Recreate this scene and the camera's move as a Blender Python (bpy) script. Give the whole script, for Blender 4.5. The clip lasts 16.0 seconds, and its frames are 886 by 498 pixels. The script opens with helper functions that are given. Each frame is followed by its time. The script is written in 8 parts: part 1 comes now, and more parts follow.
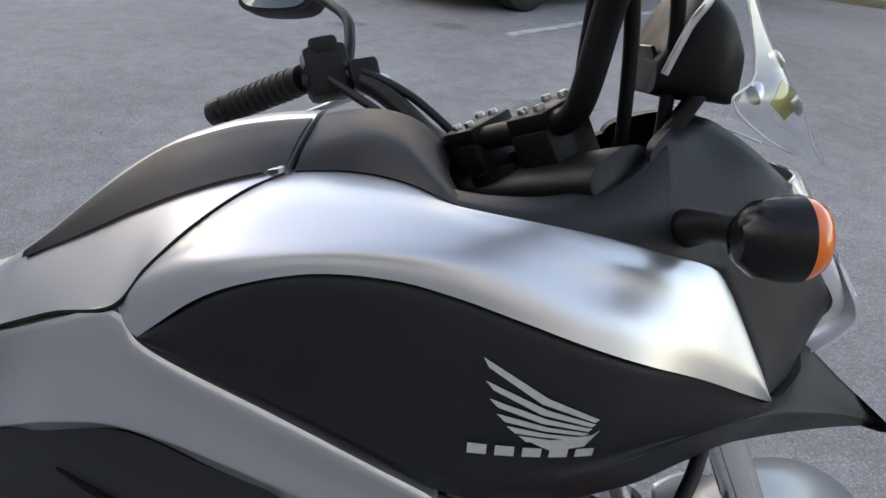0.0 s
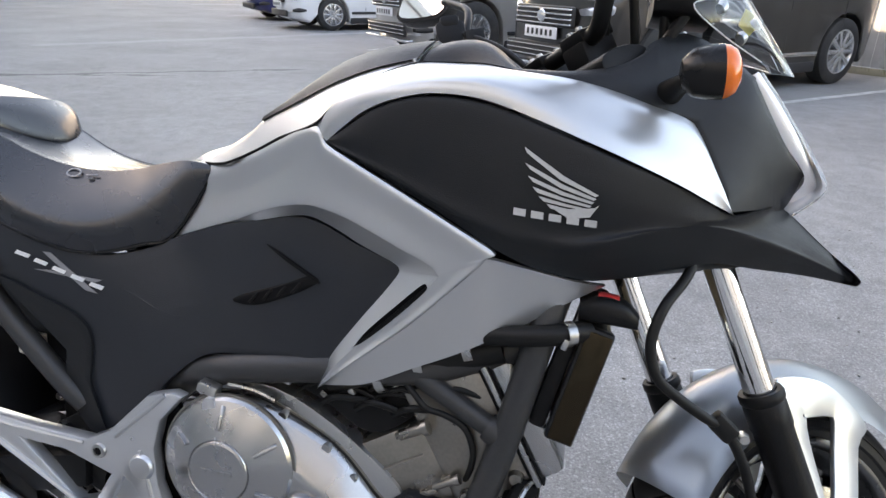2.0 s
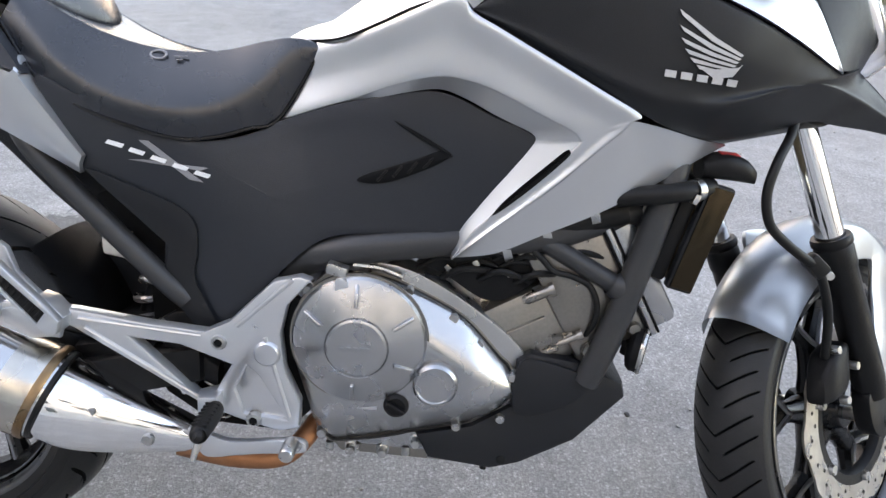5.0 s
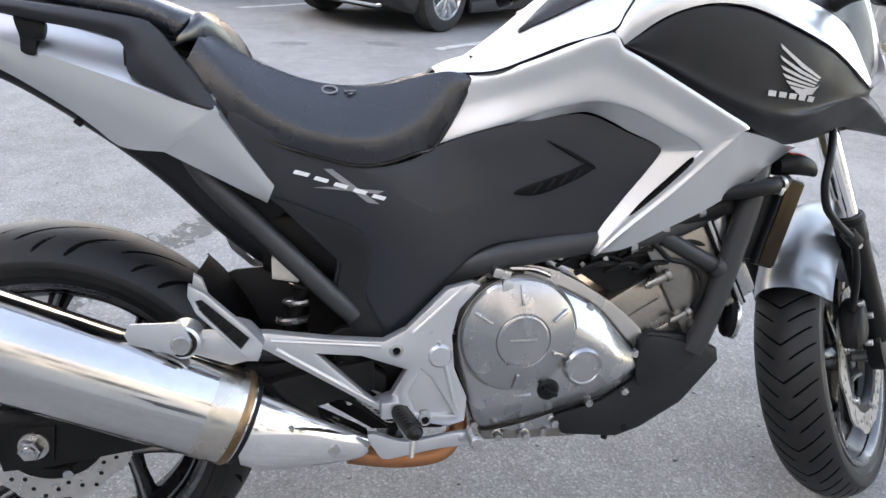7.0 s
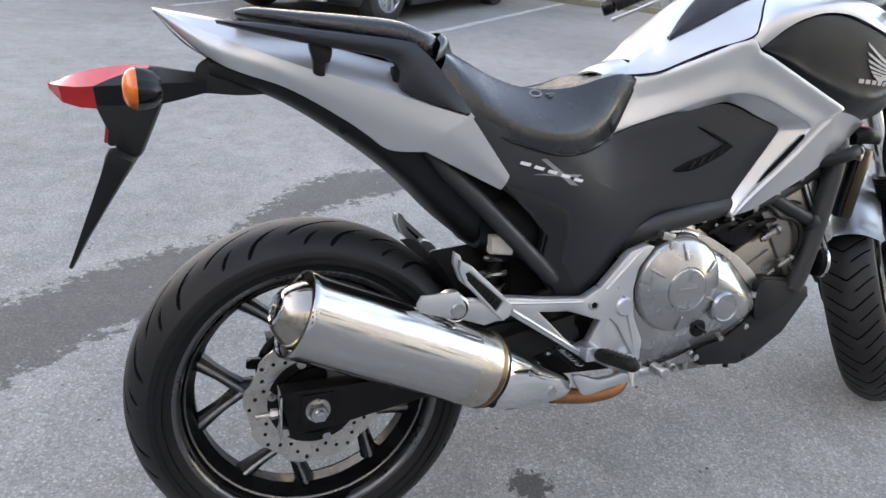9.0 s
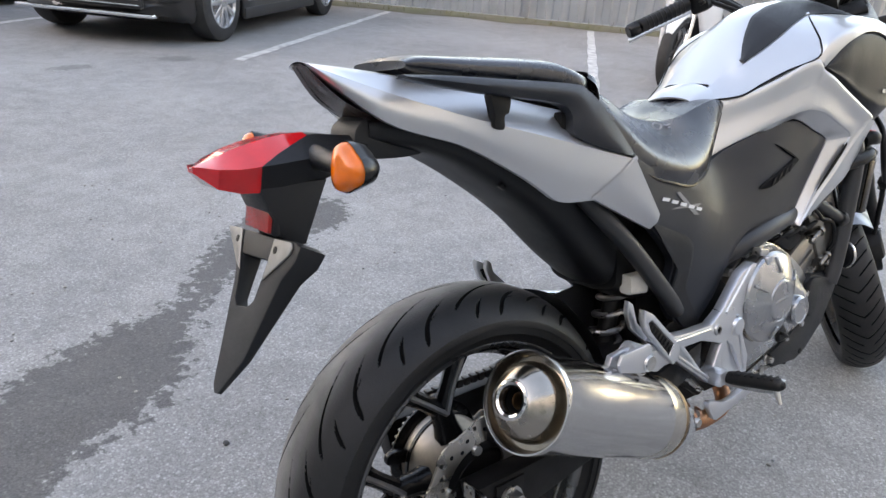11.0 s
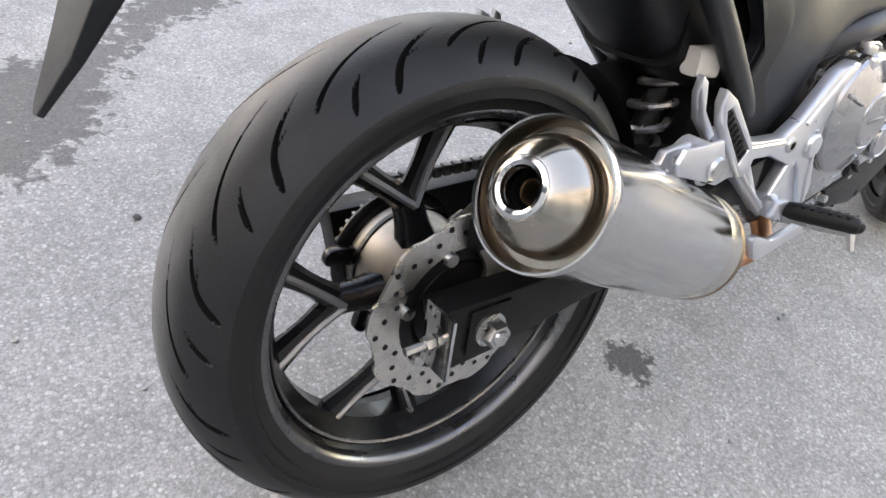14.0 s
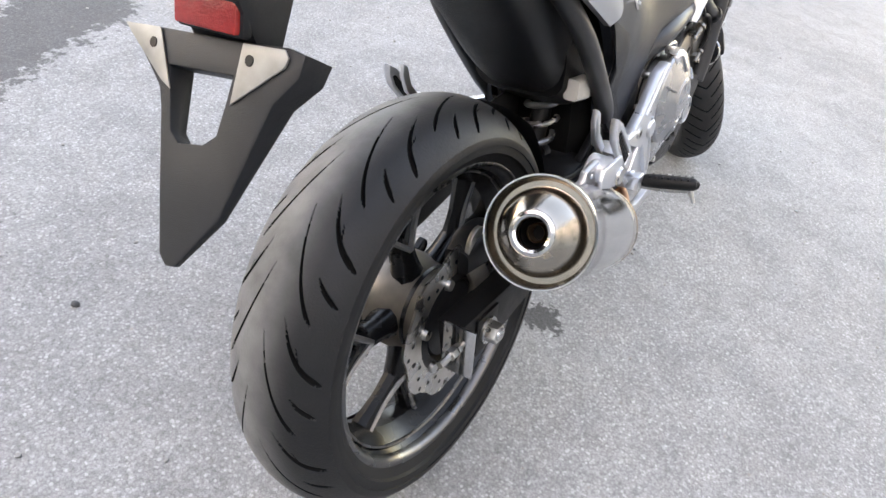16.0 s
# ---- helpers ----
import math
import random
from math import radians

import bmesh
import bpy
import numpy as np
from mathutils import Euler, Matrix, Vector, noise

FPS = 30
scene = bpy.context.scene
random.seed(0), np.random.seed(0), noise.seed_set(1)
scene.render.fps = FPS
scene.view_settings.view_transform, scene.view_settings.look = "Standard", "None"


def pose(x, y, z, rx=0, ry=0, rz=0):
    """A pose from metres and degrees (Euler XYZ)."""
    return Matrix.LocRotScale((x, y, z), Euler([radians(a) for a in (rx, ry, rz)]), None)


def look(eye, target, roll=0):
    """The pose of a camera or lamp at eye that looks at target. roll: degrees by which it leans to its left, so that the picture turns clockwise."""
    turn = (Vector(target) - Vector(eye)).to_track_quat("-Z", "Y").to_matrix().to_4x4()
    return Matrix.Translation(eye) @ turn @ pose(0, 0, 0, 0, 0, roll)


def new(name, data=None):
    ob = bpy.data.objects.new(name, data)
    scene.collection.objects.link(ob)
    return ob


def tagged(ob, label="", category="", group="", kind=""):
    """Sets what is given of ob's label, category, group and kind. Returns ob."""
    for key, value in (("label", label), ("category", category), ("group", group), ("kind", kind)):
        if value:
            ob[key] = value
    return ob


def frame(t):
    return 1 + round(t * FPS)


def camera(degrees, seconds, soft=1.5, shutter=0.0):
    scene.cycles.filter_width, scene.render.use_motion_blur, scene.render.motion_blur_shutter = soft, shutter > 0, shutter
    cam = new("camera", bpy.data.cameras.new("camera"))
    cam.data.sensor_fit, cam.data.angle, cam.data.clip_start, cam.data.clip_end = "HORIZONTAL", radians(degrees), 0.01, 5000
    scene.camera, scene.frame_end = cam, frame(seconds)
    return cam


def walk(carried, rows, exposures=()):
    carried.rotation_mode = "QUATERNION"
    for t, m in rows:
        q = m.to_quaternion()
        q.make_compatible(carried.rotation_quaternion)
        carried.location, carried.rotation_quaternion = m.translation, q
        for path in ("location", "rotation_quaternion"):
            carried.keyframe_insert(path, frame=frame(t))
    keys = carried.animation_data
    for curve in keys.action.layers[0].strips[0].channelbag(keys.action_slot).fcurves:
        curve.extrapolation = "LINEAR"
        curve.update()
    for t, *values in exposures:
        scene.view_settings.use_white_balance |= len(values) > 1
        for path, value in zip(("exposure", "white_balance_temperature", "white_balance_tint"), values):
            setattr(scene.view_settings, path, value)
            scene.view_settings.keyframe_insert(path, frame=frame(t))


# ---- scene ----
cam = camera(67.6, 16.0)
PATH = [
    (0, (1.073, -0.355, 1.242), (1.050, 1.364, 0.221), 4.1),
    (0.5, (1.118, -0.499, 1.230), (0.909, 1.329, 0.446), 0.6),
    (1, (1.217, -0.620, 1.218), (0.845, 1.236, 0.572), 3.2),
    (1.5, (1.239, -0.694, 1.170), (0.794, 1.151, 0.537), 1.0),
    (2, (1.193, -0.735, 1.129), (0.744, 1.056, 0.361), 1.4),
    (2.5, (1.178, -0.752, 1.119), (0.800, 1.052, 0.342), 4.0),
    (3, (1.178, -0.760, 1.108), (0.841, 1.041, 0.305), 4.7),
    (3.5, (1.142, -0.772, 1.102), (0.829, 1.019, 0.268), 4.0),
    (4, (1.065, -0.773, 1.085), (0.772, 0.982, 0.171), 3.2),
    (4.2, (1.028, -0.767, 1.069), (0.763, 0.965, 0.105), 3.3),
    (4.72, (0.939, -0.807, 1.066), (0.770, 0.928, 0.085), 3.2),
    (5.25, (0.805, -0.895, 1.078), (0.822, 0.868, 0.135), 3.3),
    (5.78, (0.668, -0.979, 1.093), (0.876, 0.799, 0.199), 3.7),
    (6.3, (0.569, -1.003, 1.096), (0.874, 0.770, 0.224), 4.0),
    (6.5, (0.534, -0.997, 1.095), (0.833, 0.778, 0.222), 4.1),
    (7, (0.425, -0.954, 1.083), (0.762, 0.805, 0.193), 4.7),
    (7.5, (0.318, -0.918, 1.077), (0.687, 0.822, 0.162), 3.6),
    (8, (0.209, -0.934, 1.086), (0.589, 0.787, 0.142), 3.4),
    (8.5, (0.030, -1.015, 1.102), (0.545, 0.688, 0.189), 2.6),
    (9, (-0.110, -1.035, 1.121), (0.480, 0.650, 0.219), 4.3),
    (9.5, (-0.247, -0.932, 1.100), (0.392, 0.738, 0.206), 3.5),
    (9.7, (-0.291, -0.889, 1.097), (0.395, 0.766, 0.207), 2.5),
    (10.22, (-0.391, -0.809, 1.098), (0.406, 0.803, 0.222), 2.5),
    (10.75, (-0.504, -0.718, 1.111), (0.475, 0.802, 0.255), 3.7),
    (11.28, (-0.595, -0.637, 1.121), (0.546, 0.766, 0.267), 5.3),
    (11.8, (-0.626, -0.592, 1.114), (0.577, 0.735, 0.223), 6.9),
    (12, (-0.626, -0.575, 1.108), (0.583, 0.711, 0.169), 7.9),
    (12.5, (-0.603, -0.546, 1.069), (0.576, 0.700, 0.040), 9.8),
    (13, (-0.508, -0.518, 0.994), (0.634, 0.641, -0.169), 12.2),
    (13.5, (-0.422, -0.493, 0.919), (0.703, 0.617, -0.306), 15.5),
    (14, (-0.396, -0.477, 0.880), (0.622, 0.661, -0.411), 14.7),
    (14.5, (-0.385, -0.474, 0.872), (0.613, 0.648, -0.450), 12.3),
    (15, (-0.400, -0.470, 0.860), (0.590, 0.598, -0.511), 13.8),
    (15.5, (-0.500, -0.448, 0.896), (0.672, 0.511, -0.410), 14.4),
    (16, (-0.648, -0.371, 1.019), (0.741, 0.340, -0.233), 15.2),
]
walk(cam, [(t, look(eye, target, roll)) for t, eye, target, roll in PATH],
     [(0, 2.4, 9100, 20), (1, 2.6, 9300, 20), (2.5, 3.03, 9300, 20), (3.2, 3.03, 9300, 20), (4.2, 3.3, 9300, 20), (6.3, 3.38, 9350, 20), (7.5, 3.35, 9350, 20), (8.5, 3.14, 9400, 20), (9.7, 3.04, 9400, 20), (11.8, 3.18, 9700, 20), (13, 3.46, 10200, 21), (16, 3.73, 10200, 21)])


from mathutils.geometry import delaunay_2d_cdt

# ---- world, sun and sky ----
world = bpy.data.worlds.new("sky")
scene.world = world
world.use_nodes = True
wn = world.node_tree.nodes
wn.clear()
sky = wn.new("ShaderNodeTexSky")
sky.sky_type = "NISHITA"
sky.sun_disc = False
sky.sun_elevation = radians(20)
sky.sun_rotation = radians(279)
sky.air_density, sky.dust_density, sky.ozone_density = 1.0, 1.2, 1.0
bg = wn.new("ShaderNodeBackground")
bg.inputs["Strength"].default_value = 0.15
wout = wn.new("ShaderNodeOutputWorld")
world.node_tree.links.new(sky.outputs[0], bg.inputs["Color"])
world.node_tree.links.new(bg.outputs[0], wout.inputs["Surface"])

sun_data = bpy.data.lights.new("sun", "SUN")
sun_data.energy = 4.0
sun_data.angle = radians(0.6)
sun_data.color = (1.0, 0.93, 0.82)
sun = new("sun", sun_data)
SUN_DIR = Vector((-0.93, 0.14, 0.34)).normalized()
sun.matrix_world = look(SUN_DIR * 60, (0, 0, 0))


# ---- materials ----
def material(name, color, rough=0.5, metal=0.0, noise_scale=0.0, noise_amount=0.0, bump=0.0, bump_scale=200.0,
             coat=0.0, coat_rough=0.05, rough_var=0.0, dirt=None, dirt_scale=6.0, dirt_amount=0.0, transmission=0.0, ior=1.5, emit=None, spec=0.5):
    m = bpy.data.materials.new(name)
    m.use_nodes = True
    nt = m.node_tree
    n = nt.nodes
    p = n["Principled BSDF"]
    p.inputs["Base Color"].default_value = (*color, 1)
    p.inputs["Roughness"].default_value = rough
    p.inputs["Metallic"].default_value = metal
    p.inputs["Coat Weight"].default_value = coat
    p.inputs["Coat Roughness"].default_value = coat_rough
    p.inputs["Transmission Weight"].default_value = transmission
    p.inputs["IOR"].default_value = ior
    p.inputs["Specular IOR Level"].default_value = spec
    tc = n.new("ShaderNodeTexCoord")
    last = None

    def mixed(fac, a, b):
        mix = n.new("ShaderNodeMix")
        mix.data_type = "RGBA"
        nt.links.new(fac, mix.inputs[0])
        if a is None:
            mix.inputs[6].default_value = (*color, 1)
        else:
            nt.links.new(a, mix.inputs[6])
        mix.inputs[7].default_value = (*b, 1)
        return mix.outputs[2]

    def noisy(scale, detail=4.0, low=0.35, high=0.65):
        t = n.new("ShaderNodeTexNoise")
        t.inputs["Scale"].default_value = scale
        t.inputs["Detail"].default_value = detail
        nt.links.new(tc.outputs["Object"], t.inputs["Vector"])
        r = n.new("ShaderNodeMapRange")
        r.inputs["From Min"].default_value, r.inputs["From Max"].default_value = low, high
        nt.links.new(t.outputs["Fac"], r.inputs["Value"])
        return r

    if noise_amount:
        r = noisy(noise_scale)
        r.inputs["To Max"].default_value = noise_amount
        last = mixed(r.outputs[0], last, tuple(c * 0.45 for c in color))
    if dirt:
        r = noisy(dirt_scale, 8.0, 0.45, 0.75)
        r.inputs["To Max"].default_value = dirt_amount
        last = mixed(r.outputs[0], last, dirt)
    if last is not None:
        nt.links.new(last, p.inputs["Base Color"])
    if rough_var:
        r = noisy(dirt_scale * 1.7, 6.0, 0.3, 0.7)
        r.inputs["To Min"].default_value, r.inputs["To Max"].default_value = max(rough - rough_var, 0.02), min(rough + rough_var, 1)
        nt.links.new(r.outputs[0], p.inputs["Roughness"])
    if bump:
        t = n.new("ShaderNodeTexNoise")
        t.inputs["Scale"].default_value = bump_scale
        t.inputs["Detail"].default_value = 3.0
        nt.links.new(tc.outputs["Object"], t.inputs["Vector"])
        b = n.new("ShaderNodeBump")
        b.inputs["Strength"].default_value = bump
        b.inputs["Distance"].default_value = 0.002
        nt.links.new(t.outputs["Fac"], b.inputs["Height"])
        nt.links.new(b.outputs[0], p.inputs["Normal"])
    if emit:
        p.inputs["Emission Color"].default_value = (*emit[0], 1)
        p.inputs["Emission Strength"].default_value = emit[1]
    return m


SILVER = material("silver_paint", (0.53, 0.545, 0.558), 0.36, 0.85, 1200, 0.06, coat=0.5, coat_rough=0.12, rough_var=0.03, dirt=(0.43, 0.438, 0.445), dirt_scale=5, dirt_amount=0.15)
PLASTIC = material("grained_black_plastic", (0.0075, 0.0088, 0.0112), 0.46, 0.0, 500, 0.2, bump=0.3, bump_scale=900, rough_var=0.06, dirt=(0.016, 0.0157, 0.0155), dirt_scale=7, dirt_amount=0.4, spec=0.30)
PLASTIC_GREY = material("dark_grey_plastic", (0.0145, 0.0172, 0.0225), 0.40, 0.0, 400, 0.2, bump=0.2, bump_scale=700, rough_var=0.07, dirt=(0.024, 0.025, 0.027), dirt_scale=6, dirt_amount=0.4, spec=0.36)
BLACK = material("matt_black_metal", (0.005, 0.005, 0.0055), 0.45, 0.0, 60, 0.3, bump=0.15, bump_scale=300, rough_var=0.1, dirt=(0.012, 0.0115, 0.011), dirt_scale=14, dirt_amount=0.35, spec=0.2)
GLOSS_BLACK = material("gloss_black_paint", (0.005, 0.005, 0.0055), 0.24, 0.0, 30, 0.2, rough_var=0.08, dirt=(0.014, 0.0135, 0.013), dirt_scale=12, dirt_amount=0.2, spec=0.28)
VINYL = material("black_seat_vinyl", (0.006, 0.008, 0.0125), 0.27, 0.0, 120, 0.25, bump=0.09, bump_scale=420, rough_var=0.05, dirt=(0.010, 0.0115, 0.0145), dirt_scale=9, dirt_amount=0.4, spec=0.75)
RUBBER = material("dusty_tyre_rubber", (0.013, 0.013, 0.0137), 0.55, 0.0, 40, 0.25, bump=0.3, bump_scale=350, dirt=(0.030, 0.030, 0.030), dirt_scale=9, dirt_amount=0.6, spec=0.3)
# near-black paints the shade inside tread grooves; the inner shield wears it too
RUBBER_DEEP = material("near_black_rubber", (0.003, 0.003, 0.003), 0.9, bump=0.1, spec=0.1)
RUBBER_SIDE = material("tyre_sidewall_rubber", (0.007, 0.007, 0.0075), 0.48, 0.0, 60, 0.2, bump=0.15, bump_scale=250, dirt=(0.016, 0.0157, 0.0155), dirt_scale=10, dirt_amount=0.5, spec=0.28)
FRAME = material("dark_grey_frame_paint", (0.034, 0.035, 0.037), 0.42, 0.2, 300, 0.15, bump=0.08, bump_scale=300, rough_var=0.07, dirt=(0.05, 0.049, 0.047), dirt_scale=9, dirt_amount=0.3, spec=0.4)
ALLOY = material("silver_painted_alloy", (0.56, 0.575, 0.595), 0.31, 0.80, 500, 0.05, rough_var=0.04, dirt=(0.58, 0.58, 0.58), dirt_scale=7, dirt_amount=0.2)
CASE = material("engine_case_paint", (0.385, 0.39, 0.397), 0.27, 0.92, 400, 0.08, bump=0.018, bump_scale=600, rough_var=0.05, dirt=(0.28, 0.28, 0.28), dirt_scale=7, dirt_amount=0.2)
CAST = material("raw_cast_aluminium", (0.27, 0.252, 0.228), 0.32, 0.88, 200, 0.2, bump=0.06, bump_scale=450, rough_var=0.08, dirt=(0.16, 0.145, 0.125), dirt_scale=10, dirt_amount=0.4)
STEEL = material("brushed_stainless_steel", (0.52, 0.52, 0.52), 0.13, 1.0, 80, 0.12, bump=0.015, bump_scale=200, rough_var=0.09, dirt=(0.46, 0.45, 0.435), dirt_scale=8, dirt_amount=0.3)
CHROME = material("polished_chrome", (0.80, 0.80, 0.80), 0.09, 1.0, 50, 0.08, rough_var=0.05, dirt=(0.5, 0.48, 0.45), dirt_scale=16, dirt_amount=0.2)
HEAT = material("heat_tinted_steel", (0.26, 0.16, 0.085), 0.36, 1.0, 30, 0.35, rough_var=0.12, dirt=(0.32, 0.28, 0.23), dirt_scale=14, dirt_amount=0.6)
COPPER = material("rusty_exhaust_pipe", (0.36, 0.15, 0.07), 0.5, 0.7, 40, 0.4, bump=0.2, bump_scale=250, dirt=(0.18, 0.1, 0.07), dirt_scale=14, dirt_amount=0.6)
DISC = material("worn_brake_disc_steel", (0.55, 0.53, 0.50), 0.3, 1.0, 90, 0.2, bump=0.1, bump_scale=400, rough_var=0.1, dirt=(0.33, 0.28, 0.22), dirt_scale=18, dirt_amount=0.5)
BOLT = material("zinc_bolt", (0.5, 0.5, 0.49), 0.32, 1.0, 80, 0.2, rough_var=0.1, dirt=(0.25, 0.22, 0.18), dirt_scale=40, dirt_amount=0.4)
HOSE = material("black_rubber_hose", (0.006, 0.006, 0.006), 0.5, 0.0, 60, 0.2, bump=0.1, bump_scale=300, spec=0.25)
RED_LENS = material("red_tail_lens", (0.58, 0.011, 0.016), 0.12, 0.0, 40, 0.25, coat=0.5, rough_var=0.04, spec=0.35)
RED_REFLECTOR = material("red_reflector", (0.33, 0.02, 0.018), 0.22, 0.0, 120, 0.3, bump=0.4, bump_scale=420)
AMBER = material("amber_lens", (0.80, 0.15, 0.008), 0.14, 0.0, 60, 0.25, coat=0.5, bump=0.2, bump_scale=260)
RED_TAG = material("red_plastic_tag", (0.42, 0.03, 0.03), 0.4, 0.0, 90, 0.2)
GLASS = material("clear_screen_plastic", (0.90, 0.955, 0.975), 0.02, transmission=1.0, ior=1.04, coat=0.8, coat_rough=0.02)
LENS = material("clear_lens_plastic", (0.96, 0.97, 0.98), 0.03, transmission=1.0, ior=1.06, coat=0.9, coat_rough=0.02)
LAMP_SHELL = material("pale_lamp_reflector", (0.82, 0.83, 0.85), 0.25, 0.35, 60, 0.08)
MIRROR = material("mirror_glass", (0.85, 0.86, 0.87), 0.02, 1.0)
DECAL = material("pale_silver_decal", (0.52, 0.52, 0.52), 0.4, 0.3, 200, 0.15)
DECAL_WHITE = material("white_decal", (0.72, 0.72, 0.72), 0.4, 0.0, 200, 0.12)
DECAL_GREY = material("grey_decal", (0.20, 0.20, 0.21), 0.4, 0.0, 200, 0.12)
# tan base colour paints a warm reflection onto a glossy dark face
TANK = material("tan_sheen_dark_metal", (0.040, 0.029, 0.017), 0.20, 0.85, 90, 0.2, bump=0.03, bump_scale=200)
COOLER = material("bronze_cooler_core", (0.16, 0.12, 0.075), 0.5, 0.4, 120, 0.3, bump=0.4, bump_scale=300)
WHITE_PLASTIC = material("yellowed_white_plastic", (0.55, 0.53, 0.48), 0.5, 0.0, 60, 0.2)
DEEP = material("deep_gap_black", (0.003, 0.003, 0.0035), 0.7, 0.0, 60, 0.2, spec=0.15)
SPROCKET = material("oily_dark_steel", (0.10, 0.098, 0.095), 0.4, 1.0, 60, 0.3, rough_var=0.1, dirt=(0.05, 0.045, 0.04), dirt_scale=20, dirt_amount=0.6)
END_STEEL = material("smoked_end_cap_steel", (0.40, 0.365, 0.32), 0.2, 1.0, 40, 0.2, rough_var=0.1, dirt=(0.20, 0.16, 0.12), dirt_scale=10, dirt_amount=0.5)
HUB_BRONZE = material("bronze_grey_hub", (0.27, 0.235, 0.20), 0.42, 1.0, 60, 0.2, rough_var=0.1, dirt=(0.055, 0.042, 0.03), dirt_scale=14, dirt_amount=0.6)
LIP_GREY = material("bare_rim_edge", (0.15, 0.15, 0.153), 0.30, 1.0, 60, 0.2, rough_var=0.1, dirt=(0.12, 0.115, 0.11), dirt_scale=12, dirt_amount=0.5)
SPOKE_GREY = material("worn_grey_spoke_edge", (0.24, 0.24, 0.245), 0.34, 0.8, 60, 0.2, rough_var=0.1)
TINTED = material("straw_tinted_steel", (0.54, 0.51, 0.46), 0.25, 1.0, 60, 0.2, rough_var=0.08, dirt=(0.42, 0.37, 0.30), dirt_scale=9, dirt_amount=0.5)
CAP_RED = material("smoked_red_plastic", (0.022, 0.0035, 0.005), 0.25, 0.0, 40, 0.2, spec=0.35)
GALVANISED = material("dull_galvanised_steel", (0.30, 0.292, 0.275), 0.55, 0.55, 60, 0.2, rough_var=0.1, dirt=(0.20, 0.19, 0.17), dirt_scale=30, dirt_amount=0.5)
YELLOW = material("yellow_sticker", (0.55, 0.52, 0.16), 0.5, 0.0, 60, 0.15)



def worn_rubber():
    """Dusty worn tyre rubber, its tread paler from the right shoulder towards the left."""
    m = material("worn_tyre_rubber", (0.009, 0.0095, 0.0105), 0.52, 0.0, 40, 0.25, bump=0.3, bump_scale=350, dirt=(0.020, 0.0205, 0.021), dirt_scale=9, dirt_amount=0.5, spec=0.3)
    nt = m.node_tree
    n = nt.nodes
    p = n["Principled BSDF"]
    before = p.inputs["Base Color"].links[0].from_socket
    tc = n.new("ShaderNodeTexCoord")
    split = n.new("ShaderNodeSeparateXYZ")
    nt.links.new(tc.outputs["Object"], split.inputs[0])
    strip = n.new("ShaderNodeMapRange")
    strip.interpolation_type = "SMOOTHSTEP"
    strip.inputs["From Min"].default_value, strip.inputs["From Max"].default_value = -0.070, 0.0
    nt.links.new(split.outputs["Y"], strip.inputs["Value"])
    blot = n.new("ShaderNodeTexNoise")
    blot.inputs["Scale"].default_value, blot.inputs["Detail"].default_value = 26, 8
    nt.links.new(tc.outputs["Object"], blot.inputs["Vector"])
    rng = n.new("ShaderNodeMapRange")
    rng.inputs["From Min"].default_value, rng.inputs["From Max"].default_value = 0.25, 0.65
    rng.inputs["To Min"].default_value, rng.inputs["To Max"].default_value = 0.55, 1.0
    nt.links.new(blot.outputs["Fac"], rng.inputs["Value"])
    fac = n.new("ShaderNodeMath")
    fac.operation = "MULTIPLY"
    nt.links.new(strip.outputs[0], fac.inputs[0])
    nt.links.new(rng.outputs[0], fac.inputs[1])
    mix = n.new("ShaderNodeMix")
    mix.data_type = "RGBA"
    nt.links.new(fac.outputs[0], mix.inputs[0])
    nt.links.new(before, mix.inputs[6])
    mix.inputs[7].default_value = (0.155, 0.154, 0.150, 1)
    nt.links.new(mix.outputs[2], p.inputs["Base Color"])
    return m


RUBBER_WORN = worn_rubber()


# ---- mesh helpers ----
def spline(points, n, closed=False):
    """n points along a smooth curve through the given ones; a doubled point stays a corner."""
    p = [Vector(q) for q in points]
    m = len(p)
    segs = m if closed else m - 1
    out = []
    for i in range(n):
        u = i * segs / (n if closed else n - 1)
        k = min(int(u), segs - 1)
        f = u - k
        if closed:
            a, b, c, d = p[(k - 1) % m], p[k % m], p[(k + 1) % m], p[(k + 2) % m]
        else:
            a, b, c, d = p[max(k - 1, 0)], p[k], p[min(k + 1, m - 1)], p[min(k + 2, m - 1)]
        ta, tb = (c - a) * 0.5, (d - b) * 0.5
        if (b - a).length < 1e-6:
            ta = (c - b) * 0.6
        if (d - c).length < 1e-6:
            tb = (c - b) * 0.6
        ff, fff = f * f, f * f * f
        out.append(b * (2 * fff - 3 * ff + 1) + ta * (fff - 2 * ff + f) + c * (-2 * fff + 3 * ff) + tb * (fff - ff))
    return out


def grid_faces(bm, rows, close_u=False, close_v=False, cap=False):
    """Quads between rows of vertices."""
    nr = len(rows)
    for j in range(nr if close_v else nr - 1):
        a, b = rows[j], rows[(j + 1) % nr]
        n = len(a)
        for i in range(n if close_u else n - 1):
            q = [a[i], a[(i + 1) % n], b[(i + 1) % n], b[i]]
            q = list(dict.fromkeys(q))
            if len(q) > 2:
                try:
                    bm.faces.new(q)
                except ValueError:
                    pass
    if cap:
        for row in (rows[0], rows[-1]):
            try:
                bm.faces.new(row)
            except ValueError:
                pass


